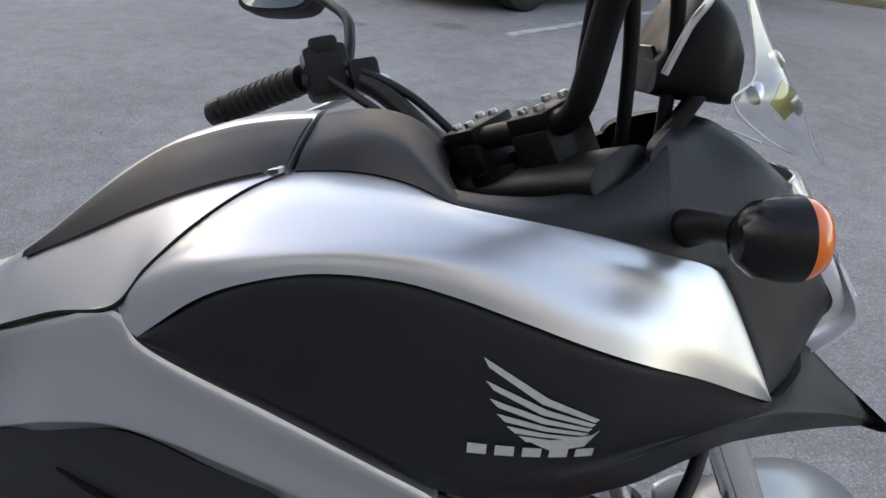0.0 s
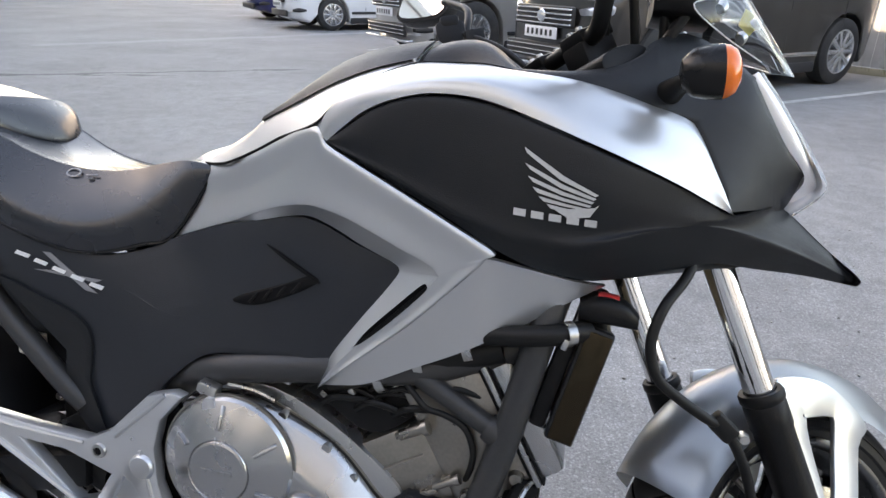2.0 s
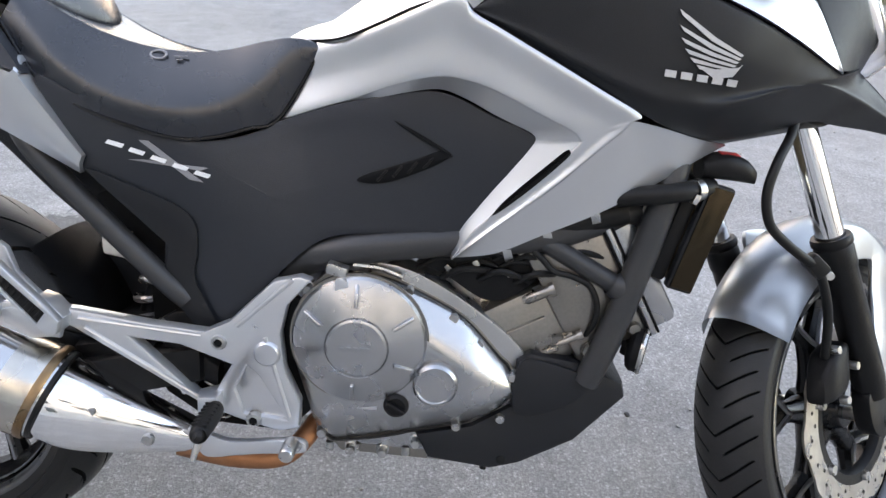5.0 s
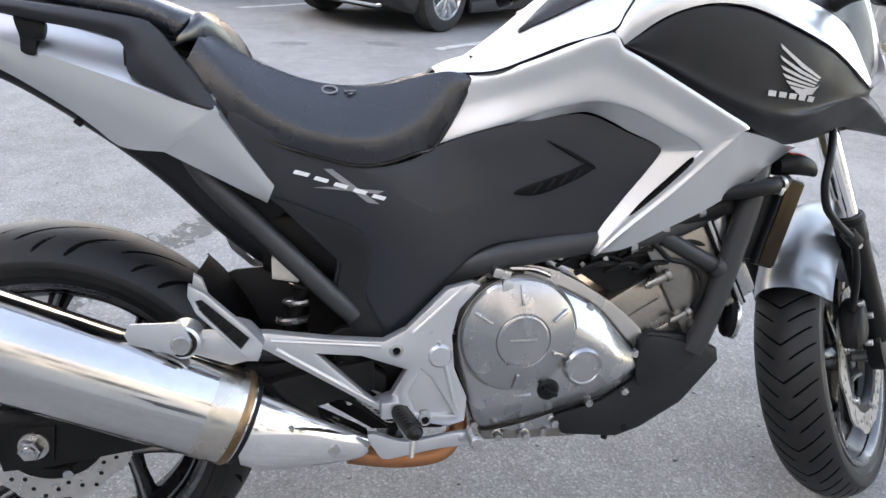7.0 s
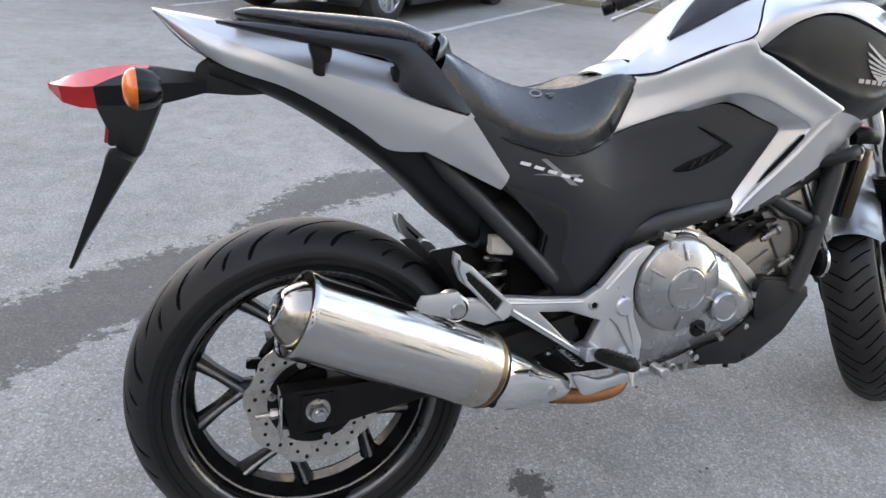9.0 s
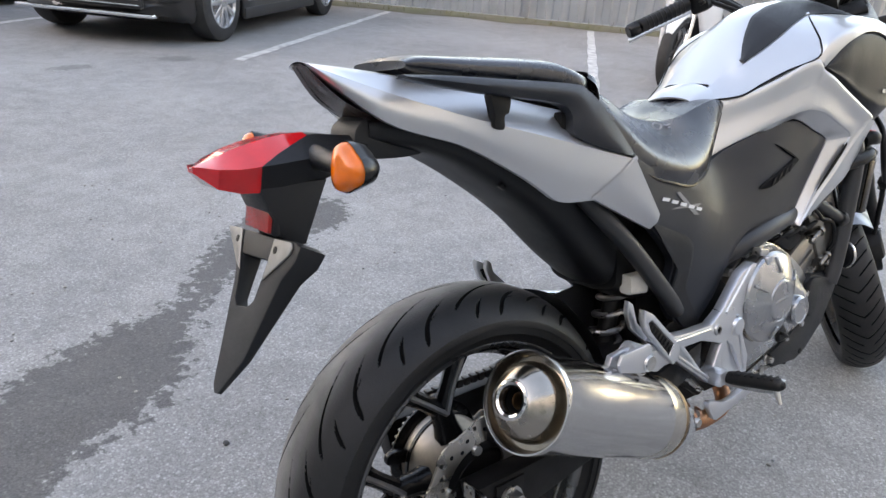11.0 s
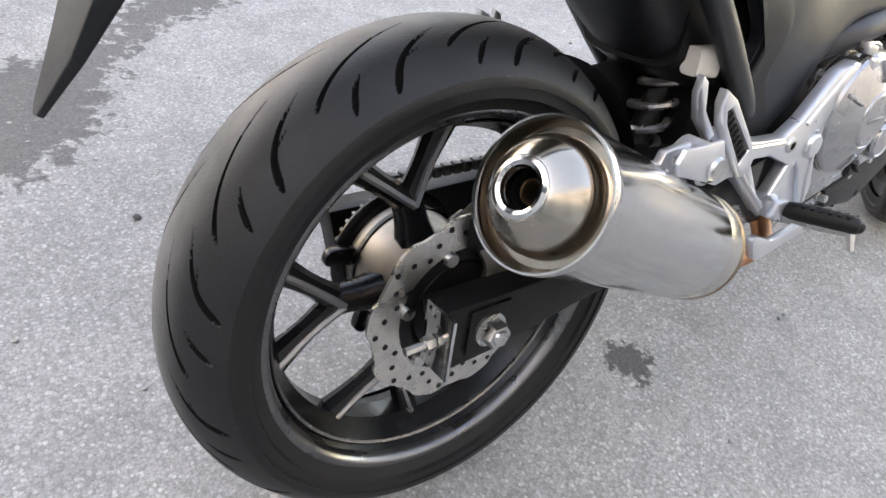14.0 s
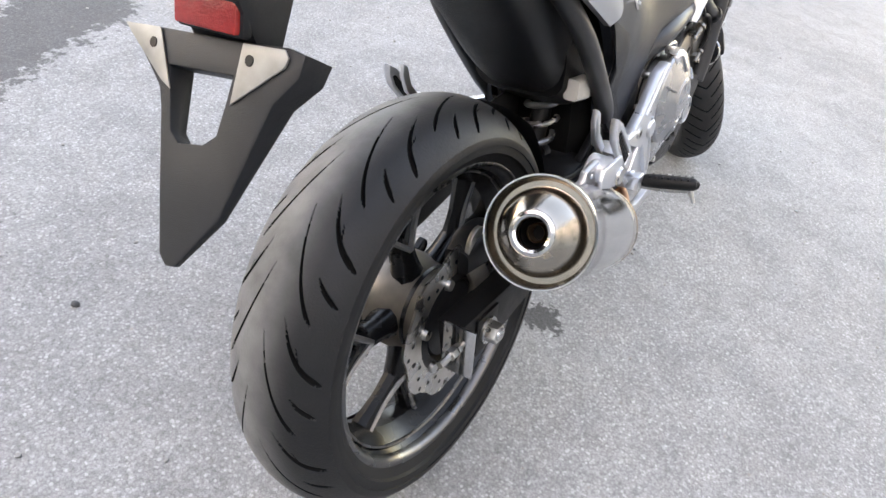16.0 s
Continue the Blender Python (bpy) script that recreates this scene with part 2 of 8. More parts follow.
def tube(points, radius, seg=12, n=0, closed=False, bm=None, flat=1.0):
    """A round bar along a smooth curve; radius may be a list, one for each given point."""
    bm = bm or bmesh.new()
    n = n or max(2, 6 * (len(points) - 1) + 1)
    if len(points) == 2:
        n = 2
    path = spline(points, n, closed)
    radii = [radius] * n
    if isinstance(radius, (list, tuple)):
        radii = [v.x for v in spline([(r, 0, 0) for r in radius], n, closed)]
    rows = []
    up = Vector((0.01, 0.02, 1))
    for i, p in enumerate(path):
        if closed:
            d = path[(i + 1) % n] - path[i - 1]
        else:
            d = path[min(i + 1, n - 1)] - path[max(i - 1, 0)]
        d.normalize()
        side = d.cross(up)
        if side.length < 1e-3:
            side = d.cross(Vector((1, 0, 0)))
        side.normalize()
        up = side.cross(d).normalized()
        rows.append([bm.verts.new(p + side * (math.cos(a) * radii[i]) + up * (math.sin(a) * radii[i] * flat))
                     for a in (2 * math.pi * k / seg for k in range(seg))])
    grid_faces(bm, rows, close_u=True, close_v=closed, cap=not closed)
    return bm


def lathe(profile, seg=48, m=None, bm=None, closed=False, arc=None):
    """Turned round the local z axis: profile of (radius, height), set by the pose m."""
    bm = bm or bmesh.new()
    m = m or Matrix()
    rows = []
    for r, h in profile:
        if r < 1e-6:
            v = bm.verts.new(m @ Vector((0, 0, h)))
            rows.append([v] * seg)
        else:
            rows.append([bm.verts.new(m @ Vector((r * math.cos(2 * math.pi * k / seg), r * math.sin(2 * math.pi * k / seg), h))) for k in range(seg)])
    grid_faces(bm, rows, close_u=True, close_v=closed)
    return bm


def along(a, b):
    """The pose whose z axis runs from a to b, at a."""
    a, b = Vector(a), Vector(b)
    return Matrix.Translation(a) @ (b - a).to_track_quat("Z", "Y").to_matrix().to_4x4()




def sideways(x, z, y=0.0):
    """A pose whose z axis points to the machine's right, at (x, y, z)."""
    return Matrix.Translation((x, y, z)) @ Matrix.Rotation(radians(90), 4, "X")


def rounded(bm, width, segments=2, angle=35):
    edges = [e for e in bm.edges if len(e.link_faces) == 2 and e.calc_face_angle(0) > radians(angle)]
    bmesh.ops.bevel(bm, geom=edges, offset=width, segments=segments, affect="EDGES", profile=0.5, clamp_overlap=True)
    return bm


def block(size, m=None, bevel=0.0, bm=None, taper=1.0):
    out = bmesh.new()
    bmesh.ops.create_cube(out, size=1.0)
    for v in out.verts:
        k = taper if v.co.z > 0 else 1.0
        v.co = Vector((v.co.x * size[0] * k, v.co.y * size[1] * k, v.co.z * size[2]))
    if bevel:
        rounded(out, bevel, 2)
    out.transform(m or Matrix())
    if bm is None:
        return out
    return merged(bm, out)


def merged(bm, other):
    me = bpy.data.meshes.new("join")
    other.to_mesh(me)
    bm.from_mesh(me)
    bpy.data.meshes.remove(me)
    other.free()
    return bm


def slab(outline, y0, y1, bevel=0.003, holes=(), n=0, smooth=True, plane="xz", bm=None):
    """A plate: an outline of (x, z) carried from y0 to y1, with holes through it; y0 < y1."""
    def loop(o, count):
        pts = [(a, b, 0) for a, b in o]
        return spline(pts, count, True) if smooth else [Vector(p) for p in pts]
    out = bmesh.new()
    loops = [loop(outline, n or 4 * len(outline))] + [loop(h, 4 * len(h)) for h in holes]
    loops = [[p for i, p in enumerate(l) if (p - l[i - 1]).length > 1e-5] for l in loops]
    flat, links = [], []
    for l in loops:
        k = len(flat)
        flat += [Vector((p.x, p.y)) for p in l]
        links += [(k + i, k + (i + 1) % len(l)) for i in range(len(l))]

    def inside(x, z, l):
        hit = False
        for p, q in zip(l, l[1:] + l[:1]):
            if (p.y > z) != (q.y > z) and x < p.x + (z - p.y) / (q.y - p.y) * (q.x - p.x):
                hit = not hit
        return hit
    got = delaunay_2d_cdt(flat, links, [], 0, 1e-6)
    vs = [out.verts.new((p.x, y0, p.y)) for p in got[0]]
    for t in got[2]:
        mx, mz = (sum(got[0][i][k] for i in t) / len(t) for k in (0, 1))
        if inside(mx, mz, loops[0]) and not any(inside(mx, mz, l) for l in loops[1:]):
            out.faces.new([vs[i] for i in t])
    for v in [v for v in out.verts if not v.link_faces]:
        out.verts.remove(v)
    bmesh.ops.recalc_face_normals(out, faces=out.faces)
    if out.faces and sum(f.normal.y for f in out.faces) > 0:
        bmesh.ops.reverse_faces(out, faces=out.faces)
    got = bmesh.ops.extrude_face_region(out, geom=out.faces[:])
    for v in got["geom"]:
        if isinstance(v, bmesh.types.BMVert):
            v.co.y = y1
    bmesh.ops.recalc_face_normals(out, faces=out.faces)
    if bevel:
        es = [e for e in out.edges if len(e.link_faces) == 2 and abs(e.verts[0].co.y - e.verts[1].co.y) < 1e-6 and e.calc_face_angle(0) > radians(50)]
        bmesh.ops.bevel(out, geom=es, offset=bevel, segments=2, affect="EDGES", profile=0.5, clamp_overlap=True)
    if bm is None:
        return out
    return merged(bm, out)


def hull(sections, seg=24, power=2.6, axis="x", bm=None, caps=True, n=0):
    """A smooth body through sections of (x, y, z, half width, half height[, power])."""
    bm = bm or bmesh.new()
    s = [tuple(q) + ((power,) if len(q) == 5 else ()) for q in sections]
    n = n or 5 * (len(s) - 1) + 1
    a = spline([q[:3] for q in s], n)
    b = spline([q[3:6] for q in s], n)
    rows = []
    for c, w in zip(a, b):
        row = []
        for k in range(seg):
            t = 2 * math.pi * k / seg
            e = 2.0 / w.z
            row.append(bm.verts.new((c.x, c.y + w.x * math.copysign(abs(math.cos(t)) ** e, math.cos(t)), c.z + w.y * math.copysign(abs(math.sin(t)) ** e, math.sin(t)))))
        rows.append(row)
    grid_faces(bm, rows, close_u=True, cap=caps)
    return bm


def shell(rails, nu=40, nv=10, thick=0.01, roll=0.004, bm=None):
    """A curved panel on the machine's right through rails of (x, z, lateral), its rim turned inwards."""
    bm = bm or bmesh.new()
    curves = [spline([(x, -l, z) for x, z, l in r], nu) for r in rails]
    grid = []
    for j in range(nv):
        v = j * (len(curves) - 1) / (nv - 1)
        k = min(int(v), len(curves) - 2)
        f = v - k
        row = []
        for i in range(nu):
            a, b, c, d = (curves[min(max(q, 0), len(curves) - 1)][i] for q in (k - 1, k, k + 1, k + 2))
            ta, tb = (c - a) * 0.5, (d - b) * 0.5
            row.append(b * (2 * f**3 - 3 * f * f + 1) + ta * (f**3 - 2 * f * f + f) + c * (3 * f * f - 2 * f**3) + tb * (f**3 - f * f))
        grid.append(row)
    rows = [[bm.verts.new(p) for p in row] for row in grid]
    grid_faces(bm, rows)
    bmesh.ops.remove_doubles(bm, verts=bm.verts, dist=2e-4)
    if thick:
        rim(bm, thick, roll)
    return bm


def rim(bm, thick, roll):
    """Turns the border of an open panel inwards (to +y), with a small round edge."""
    bmesh.ops.recalc_face_normals(bm, faces=bm.faces)
    if sum(f.normal.y * f.calc_area() for f in bm.faces) > 0:
        bmesh.ops.reverse_faces(bm, faces=bm.faces)
    for step in (roll, thick):
        border = [e for e in bm.edges if len(e.link_faces) == 1]
        got = bmesh.ops.extrude_edge_only(bm, edges=border)
        vs = [v for v in got["geom"] if isinstance(v, bmesh.types.BMVert)]
        for v in vs:
            v.co.y += step
    return bm


def lateral(points, give=0.002):
    """A smooth bent-plate surface lateral = f(x, z) near the given (x, z, lateral)."""
    p = np.array(points, float)

    def kernel(d):
        return d * d * np.log(np.maximum(d, 1e-9))
    d = np.hypot(p[:, None, 0] - p[None, :, 0], p[:, None, 1] - p[None, :, 1])
    one = np.column_stack([np.ones(len(p)), p[:, 0], p[:, 1]])
    m = np.block([[kernel(d) + give * np.eye(len(p)), one], [one.T, np.zeros((3, 3))]])
    w = np.linalg.solve(m, np.concatenate([p[:, 2], np.zeros(3)]))

    def f(x, z):
        r = np.hypot(p[:, 0] - x, p[:, 1] - z)
        return float(kernel(r) @ w[: len(p)] + w[len(p)] + w[len(p) + 1] * x + w[len(p) + 2] * z)
    return f


def facets(rails, nu=60, nv=4):
    """Ruled strips between rails of (x, z, lateral), meeting in crisp edges."""
    bm = bmesh.new()
    curves = [spline([(x, -l, z) for x, z, l in r], nu) for r in rails]
    for a, b in zip(curves, curves[1:]):
        rows = [[bm.verts.new(p.lerp(q, k / nv)) for p, q in zip(a, b)] for k in range(nv + 1)]
        grid_faces(bm, rows)
    bmesh.ops.remove_doubles(bm, verts=bm.verts, dist=3e-4)
    return bm


def patch(outline, f, off=0.0, rings=7, n=0, thick=0.012, roll=0.004, centre=None, bm=None, smooth=True):
    """A panel that follows the surface f inside an outline of (x, z)."""
    bm = bm or bmesh.new()
    o = spline([(a, b, 0) for a, b in outline], n or 6 * len(outline), True) if smooth else [Vector((a, b, 0)) for a, b in outline]
    o = [p for i, p in enumerate(o) if (p - o[i - 1]).length > 1e-5]
    c = Vector((*centre, 0)) if centre else sum(o, Vector()) / len(o)
    rows = []
    for j in range(rings):
        k = 1 - j / rings
        drop = 0.002 if j == 0 else 0.0
        rows.append([bm.verts.new((q.x, -(f(q.x, q.y) + off - drop), q.y)) for q in (c + (p - c) * k for p in o)])
    mid = bm.verts.new((c.x, -(f(c.x, c.y) + off), c.y))
    grid_faces(bm, rows, close_u=True)
    last = rows[-1]
    for i in range(len(last)):
        bm.faces.new((last[i], last[(i + 1) % len(last)], mid))
    rim(bm, thick, roll)
    return bm


def mirrored(bm):
    other = bm.copy()
    for v in other.verts:
        v.co.y = -v.co.y
    bmesh.ops.reverse_faces(other, faces=other.faces)
    return other


def put(name, bm, mats, parent=None, label="", sharp=38, flip=False):
    """Links a bmesh as one mesh object, under a thing or a part if one is given."""
    if flip:
        bmesh.ops.recalc_face_normals(bm, faces=bm.faces)
    me = bpy.data.meshes.new(name)
    bm.to_mesh(me)
    bm.free()
    for m in mats if isinstance(mats, (list, tuple)) else [mats]:
        me.materials.append(m)
    me.polygons.foreach_set("use_smooth", [True] * len(me.polygons))
    me.set_sharp_from_angle(angle=radians(sharp))
    ob = new(name, me)
    if parent is not None:
        ob.parent = parent
    if label:
        ob["label"] = label
    return ob


def part(name, bm, mats, parent, label="", sharp=38, flip=True):
    return put(name, bm, mats, parent, label, sharp, flip)


def middle(x):
    """How far the bodywork's middle plane lies to the left at x."""
    return 0.015 * max(0.0, min(1.0, (x - .2) / .35))


def over(rail):
    """The rail's mirror image across the bodywork's middle plane."""
    return [(x, z, -2 * middle(x) - l) for x, z, l in rail]


def spanned(rails, nu, nv, thick):
    """A panel over the whole width: rails of the right half, the last one in the middle plane."""
    crest = [(x, z, -middle(x)) for x, z, l in rails[-1]]
    bm = shell(rails[:-1] + [crest] + [over(r) for r in reversed(rails[:-1])], nu, nv, 0)
    bmesh.ops.recalc_face_normals(bm, faces=bm.faces)
    if sum(f.normal.z * f.calc_area() for f in bm.faces) < 0:
        bmesh.ops.reverse_faces(bm, faces=bm.faces)
    bmesh.ops.solidify(bm, geom=bm.faces[:], thickness=thick)
    return bm


def pair(name, bm, mats, parent, label="", sharp=38):
    """The part on the right and its mirror image on the left of the bodywork's middle plane."""
    for v in bm.verts:
        v.co.y += middle(v.co.x) * max(0.0, min(1.0, 1 + v.co.y / .06))
    left = bm.copy()
    for v in left.verts:
        v.co.y = 2 * middle(v.co.x) - v.co.y
    bmesh.ops.reverse_faces(left, faces=left.faces)
    return part(name, bm, mats, parent, label, sharp), part(name, left, mats, parent, label, sharp)


def empty(name, m, label, category, group="", kind=""):
    ob = new(name)
    ob.matrix_world = m
    return tagged(ob, label, category, group, kind)


# ---- the motorcycle: x ahead, y to its left, z up from where its rear tyre stands; it leans on its side stand ----
LEAN = 12.67
bike = new("motorcycle")
bike.matrix_world = Matrix.Translation((-0.0076, -0.0614, 0.0097)) @ Matrix.Rotation(radians(1.61), 4, "Z") @ Matrix.Rotation(radians(-LEAN), 4, "X")
tagged(bike, "silver and black motorcycle leaning on its side stand on asphalt", "motorcycle")

# outer bodywork and the slightly sunken side cover, as lateral distance over (x, z)
OUTER = lateral([(1.111, .924, .178), (1.2, .873, .172), (1.105, .848, .175), (1.354, .863, .113), (.866, .916, .164), (1.009, .766, .158),
                 (.858, .581, .14), (.598, .751, .078), (.66, .85, .070), (.906, .647, .142), (1.209, .763, .121), (1.086, .794, .174),
                 (.842, .933, .154), (1.282, .896, .141), (.998, .977, .182), (.942, .964, .180), (1.052, .974, .182), (.75, .80, .125), (.80, .87, .140), (1.053, .663, .15),
                 (1.13, .71, .14), (1.0, .90, .172), (1.3, .80, .10), (1.4, .80, .062), (1.45, .835, .05), (1.5, .80, .024), (1.545, .788, .004)])
COVER = lateral([(.387, .714, .139), (.521, .675, .130), (.354, .698, .145), (.598, .751, .085), (.959, .764, .137), (.862, .62, .128),
                 (.80, .81, .128), (.523, .445, .125), (.445, .52, .112), (.62, .553, .128), (.75, .70, .130), (.70, .62, .128), (.50, .74, .128)], .004)


def on(f, pts, off=0.0):
    return [(x, z, f(x, z) + off) for x, z in pts]


# -- wheels --
def tyre(m, radius, half_width, rim_r, pitches, sweep, grooves, name, parent, label, skin_mat, fine=84, stagger=.5, arc=55):
    """A tyre with cut tread: its skin's columns follow the sweep of the tread, pressed in along the grooves.
    sweep: (share of the half width, turn in pitches); grooves: (turn, from, to, half width, slant)."""
    bm = bmesh.new()
    per, ns = fine, 120
    nt = pitches * per
    pitch = 2 * math.pi / pitches
    crown = half_width / math.sin(radians(arc))
    curve = spline([(u, t, 0) for u, t in sweep], 80)
    us, ts = [p.x for p in curve], [p.y for p in curve]
    prof = []
    for j in range(ns + 1):
        s = -1 + 2 * j / ns
        an = s * radians(arc)
        u = abs(s)
        t = float(np.interp(u, us, ts))
        prof.append((radius - crown + crown * math.cos(an), crown * math.sin(an), s, t))
    depth = {}
    for j, (r, y, s, t) in enumerate(prof):
        for k in range(per):
            d = 0.0
            for at, u0, u1, wide, slant in grooves:
                u = abs(s)
                if u0 < u < u1:
                    ends = min(1.0, min(u - u0, u1 - u) / .09)
                    gap = abs((k / per - at - slant * (u - u0) + (stagger if s < 0 else 0) + .5) % 1 - .5) * pitch * radius
                    d = max(d, .006 * min(1.0, .3 + ends) * min(1.0, max(0.0, (wide * (.45 + .55 * ends) + .0006 - gap) / .0012)))
            depth[j, k] = d
    deep = set()
    rows = []
    for k in range(nt):
        row = []
        for j, (r, y, s, t) in enumerate(prof):
            th = 2 * math.pi * k / nt + t * pitch
            d = depth[j, k % per]
            v = bm.verts.new(m @ Vector(((r - d) * math.cos(th), y, (r - d) * math.sin(th))))
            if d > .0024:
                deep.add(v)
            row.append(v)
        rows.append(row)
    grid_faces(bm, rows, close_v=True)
    # pressed-in faces take the near-black that paints groove shade
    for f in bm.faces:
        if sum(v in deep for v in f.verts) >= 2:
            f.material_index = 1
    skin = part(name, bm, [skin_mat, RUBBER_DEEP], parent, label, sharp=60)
    # sidewalls down to the rim
    for side in (-1, 1):
        sb = bmesh.new()
        a = radians(arc)
        r0 = radius - crown + crown * math.cos(a)
        line = [(r0, half_width), (r0 - .003, half_width + .0012), (r0 - .010, half_width + .0015), (r0 - .0105, half_width * .992), (r0 - .022, half_width * .985), (rim_r + .016, half_width * .93), (rim_r + .0155, half_width * .915), (rim_r + .004, half_width * .85), (rim_r - .004, half_width * .80)]
        lathe([(r, side * y) for r, y in line], 96, m @ Matrix.Rotation(radians(-90), 4, "X"), sb)
        wall = part("sidewall", sb, RUBBER_SIDE, skin)
        # raised lettering of the sidewall, as plain bars
        if side < 0:
            for k in range(26):
                if k % 13 in (9, 10, 11, 12):
                    continue
                an = 2 * math.pi * k / 26 * 0.32 + (radians(75) if k < 13 else radians(210))
                q = m @ Matrix.Rotation(-an, 4, "Y") @ Matrix.Translation((rim_r + .026, -half_width * .964, 0))
                part("lettering_bar", block((.010, .0004, .008 + .004 * (k % 3)), q), RUBBER_SIDE, skin)
    return skin


def spoked_rim(m, rim_r, half, hub_r, hub_half, pairs, name, parent, label, spread=0.20, pinched=True, fork=0.0, phase=0.0):
    bm = bmesh.new()
    inside = [(rim_r + .003, -half), (rim_r - .004, -half + .004), (rim_r - .010, -half + .006), (rim_r - .020, -half * .62), (rim_r - .034, -half * .25),
              (rim_r - .034, half * .25), (rim_r - .020, half * .62), (rim_r - .010, half - .006), (rim_r - .004, half - .004), (rim_r + .003, half),
              (rim_r + .002, half - .004), (rim_r - .014, half * .5), (rim_r - .02, 0), (rim_r - .014, -half * .5), (rim_r + .002, -half + .004)]
    lathe(inside, 128, m @ Matrix.Rotation(radians(-90), 4, "X"), bm, closed=True)
    ring = part(name, bm, GLOSS_BLACK, parent, label, sharp=30)
    lip = lathe([(rim_r + .0055, -half - .003), (rim_r + .003, -half - .0105), (rim_r - .002, -half - .0115), (rim_r - .006, -half - .0095), (rim_r - .010, -half - .002), (rim_r - .012, -half + .004), (rim_r + .002, -half + .003)], 128, m @ Matrix.Rotation(radians(-90), 4, "X"), closed=True)
    part("rim_lip", lip, LIP_GREY, ring)
    for k in range(pairs):
        base = 2 * math.pi * (k + 0.25) / pairs if not fork else phase + 2 * math.pi * k / pairs
        if fork:
            stem = [Vector((math.cos(base) * r, 0, math.sin(base) * r)) for r in (hub_r * .8, (hub_r + fork) / 2, fork + .006)]
            part("spoke_stem", tube([m @ p for p in stem], [.030, .021, .019], seg=10, n=9), GLOSS_BLACK, ring)
        for side in (-1, 1):
            a0, a1 = base + side * (0.10 if pinched else 0.04), base + side * spread
            p0 = Vector((math.cos(a0) * hub_r, 0, math.sin(a0) * hub_r))
            p1 = Vector((math.cos(a1) * (rim_r - .030), 0, math.sin(a1) * (rim_r - .030)))
            if fork:
                p0 = Vector((math.cos(base) * fork, 0, math.sin(base) * fork))
            q = (p0 + p1) / 2
            sb = tube([m @ p0, m @ q, m @ p1], [.0165, .0135, .0185], seg=8, n=9, flat=1.0)
            part("spoke", sb, GLOSS_BLACK, ring)
            # a milled ridge along the outer face of the spoke
            off = Vector((0, -.0145, 0))
            part("spoke_ridge", tube([m @ (p0 + off * 1.2), m @ (q + off * .85), m @ (p1 + off * 1.1)], .0048, seg=6, n=7), SPOKE_GREY, ring)
    hub = lathe([(.0, -hub_half - .004), (hub_r * .55, -hub_half - .004), (hub_r * .62, -hub_half), (hub_r * .72, -hub_half * .6), (hub_r, -hub_half * .35), (hub_r, hub_half * .35), (hub_r * .72, hub_half * .6), (hub_r * .62, hub_half), (0, hub_half)], 48, m @ Matrix.Rotation(radians(-90), 4, "X"))
    part("hub", hub, GLOSS_BLACK, ring)
    return ring


def brake_disc(m, outer, inner, y, waves, parent, label, carrier=True):
    """A petal disc with drilled holes."""
    bm = bmesh.new()
    n = 192
    rows = [[], [], [], []]
    for k in range(n):
        a = 2 * math.pi * k / n
        w = outer + 0.0035 * math.tanh(2.2 * math.sin(waves * a))
        c, s = math.cos(a), math.sin(a)
        for row, (r, yy) in zip(rows, ((inner, y - .002), (w, y - .002), (w, y + .002), (inner, y + .002))):
            row.append(bm.verts.new(m @ Vector((r * c, yy, r * s))))
    grid_faces(bm, rows, close_u=True, close_v=True)
    disc = part("brake_disc", bm, DISC, parent, label)
    for k in range(waves * 4):
        a = 2 * math.pi * k / (waves * 4)
        r = inner + (outer - inner) * (0.25, 0.55, 0.8, 0.5)[k % 4]
        part("drilled_hole", lathe([(0, 0), (.0036, 0)], 10, m @ Matrix.Rotation(-a, 4, "Y") @ Matrix.Translation((r, y - .0026, 0)) @ Matrix.Rotation(radians(90), 4, "X")), BLACK, disc)
    if carrier:
        for k in range(6):
            a = 2 * math.pi * k / 6 + radians(104)
            b = lathe([(0, .006), (.008, .006), (.009, 0), (.009, -.002)], 12, m @ Matrix.Rotation(-a, 4, "Y") @ Matrix.Translation((inner - .006, y - .002, 0)) @ Matrix.Rotation(radians(90), 4, "X"))
            part("disc_bolt", b, BOLT, disc)
        ring = lathe([(inner + .002, y - .001), (inner - .016, y - .001), (inner - .022, y + .01), (inner - .022, y + .014), (inner + .002, y + .003)], 64, m @ Matrix.Rotation(radians(-90), 4, "X"), closed=True)
        part("disc_carrier", ring, BLACK, disc)
    return disc


REAR = Matrix.Translation((.006, -.020, .306))
rear_wheel = new("rear_wheel")
rear_wheel.parent = bike
SWEEP_REAR = [(0, 0), (.06, .06), (.18, .36), (.36, .68), (.58, .92), (.86, 1.06), (1, 1.1)]
TREAD_REAR = [(.0, .07, .60, .0044, 0), (.36, .30, .88, .0042, 0), (.70, .52, .84, .0036, 0), (.26, .50, .575, .0030, 1.3)]
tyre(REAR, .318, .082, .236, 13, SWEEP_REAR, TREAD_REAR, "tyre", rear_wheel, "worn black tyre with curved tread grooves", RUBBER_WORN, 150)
spoked_rim(REAR, .236, .058, .062, .050, 5, "rim", rear_wheel, "gloss black cast alloy rim", spread=.30, fork=.118, phase=radians(104))
brake_disc(REAR, .120, .082, -.074, 9, rear_wheel, "wave-edged drilled brake disc")
drum = lathe([(.0, -.068), (.052, -.066), (.060, -.062), (.064, -.056), (.067, -.046), (.070, -.010), (.077, .006), (.077, .058), (.070, .066), (0, .068)], 48, REAR @ Matrix.Rotation(radians(-90), 4, "X"))
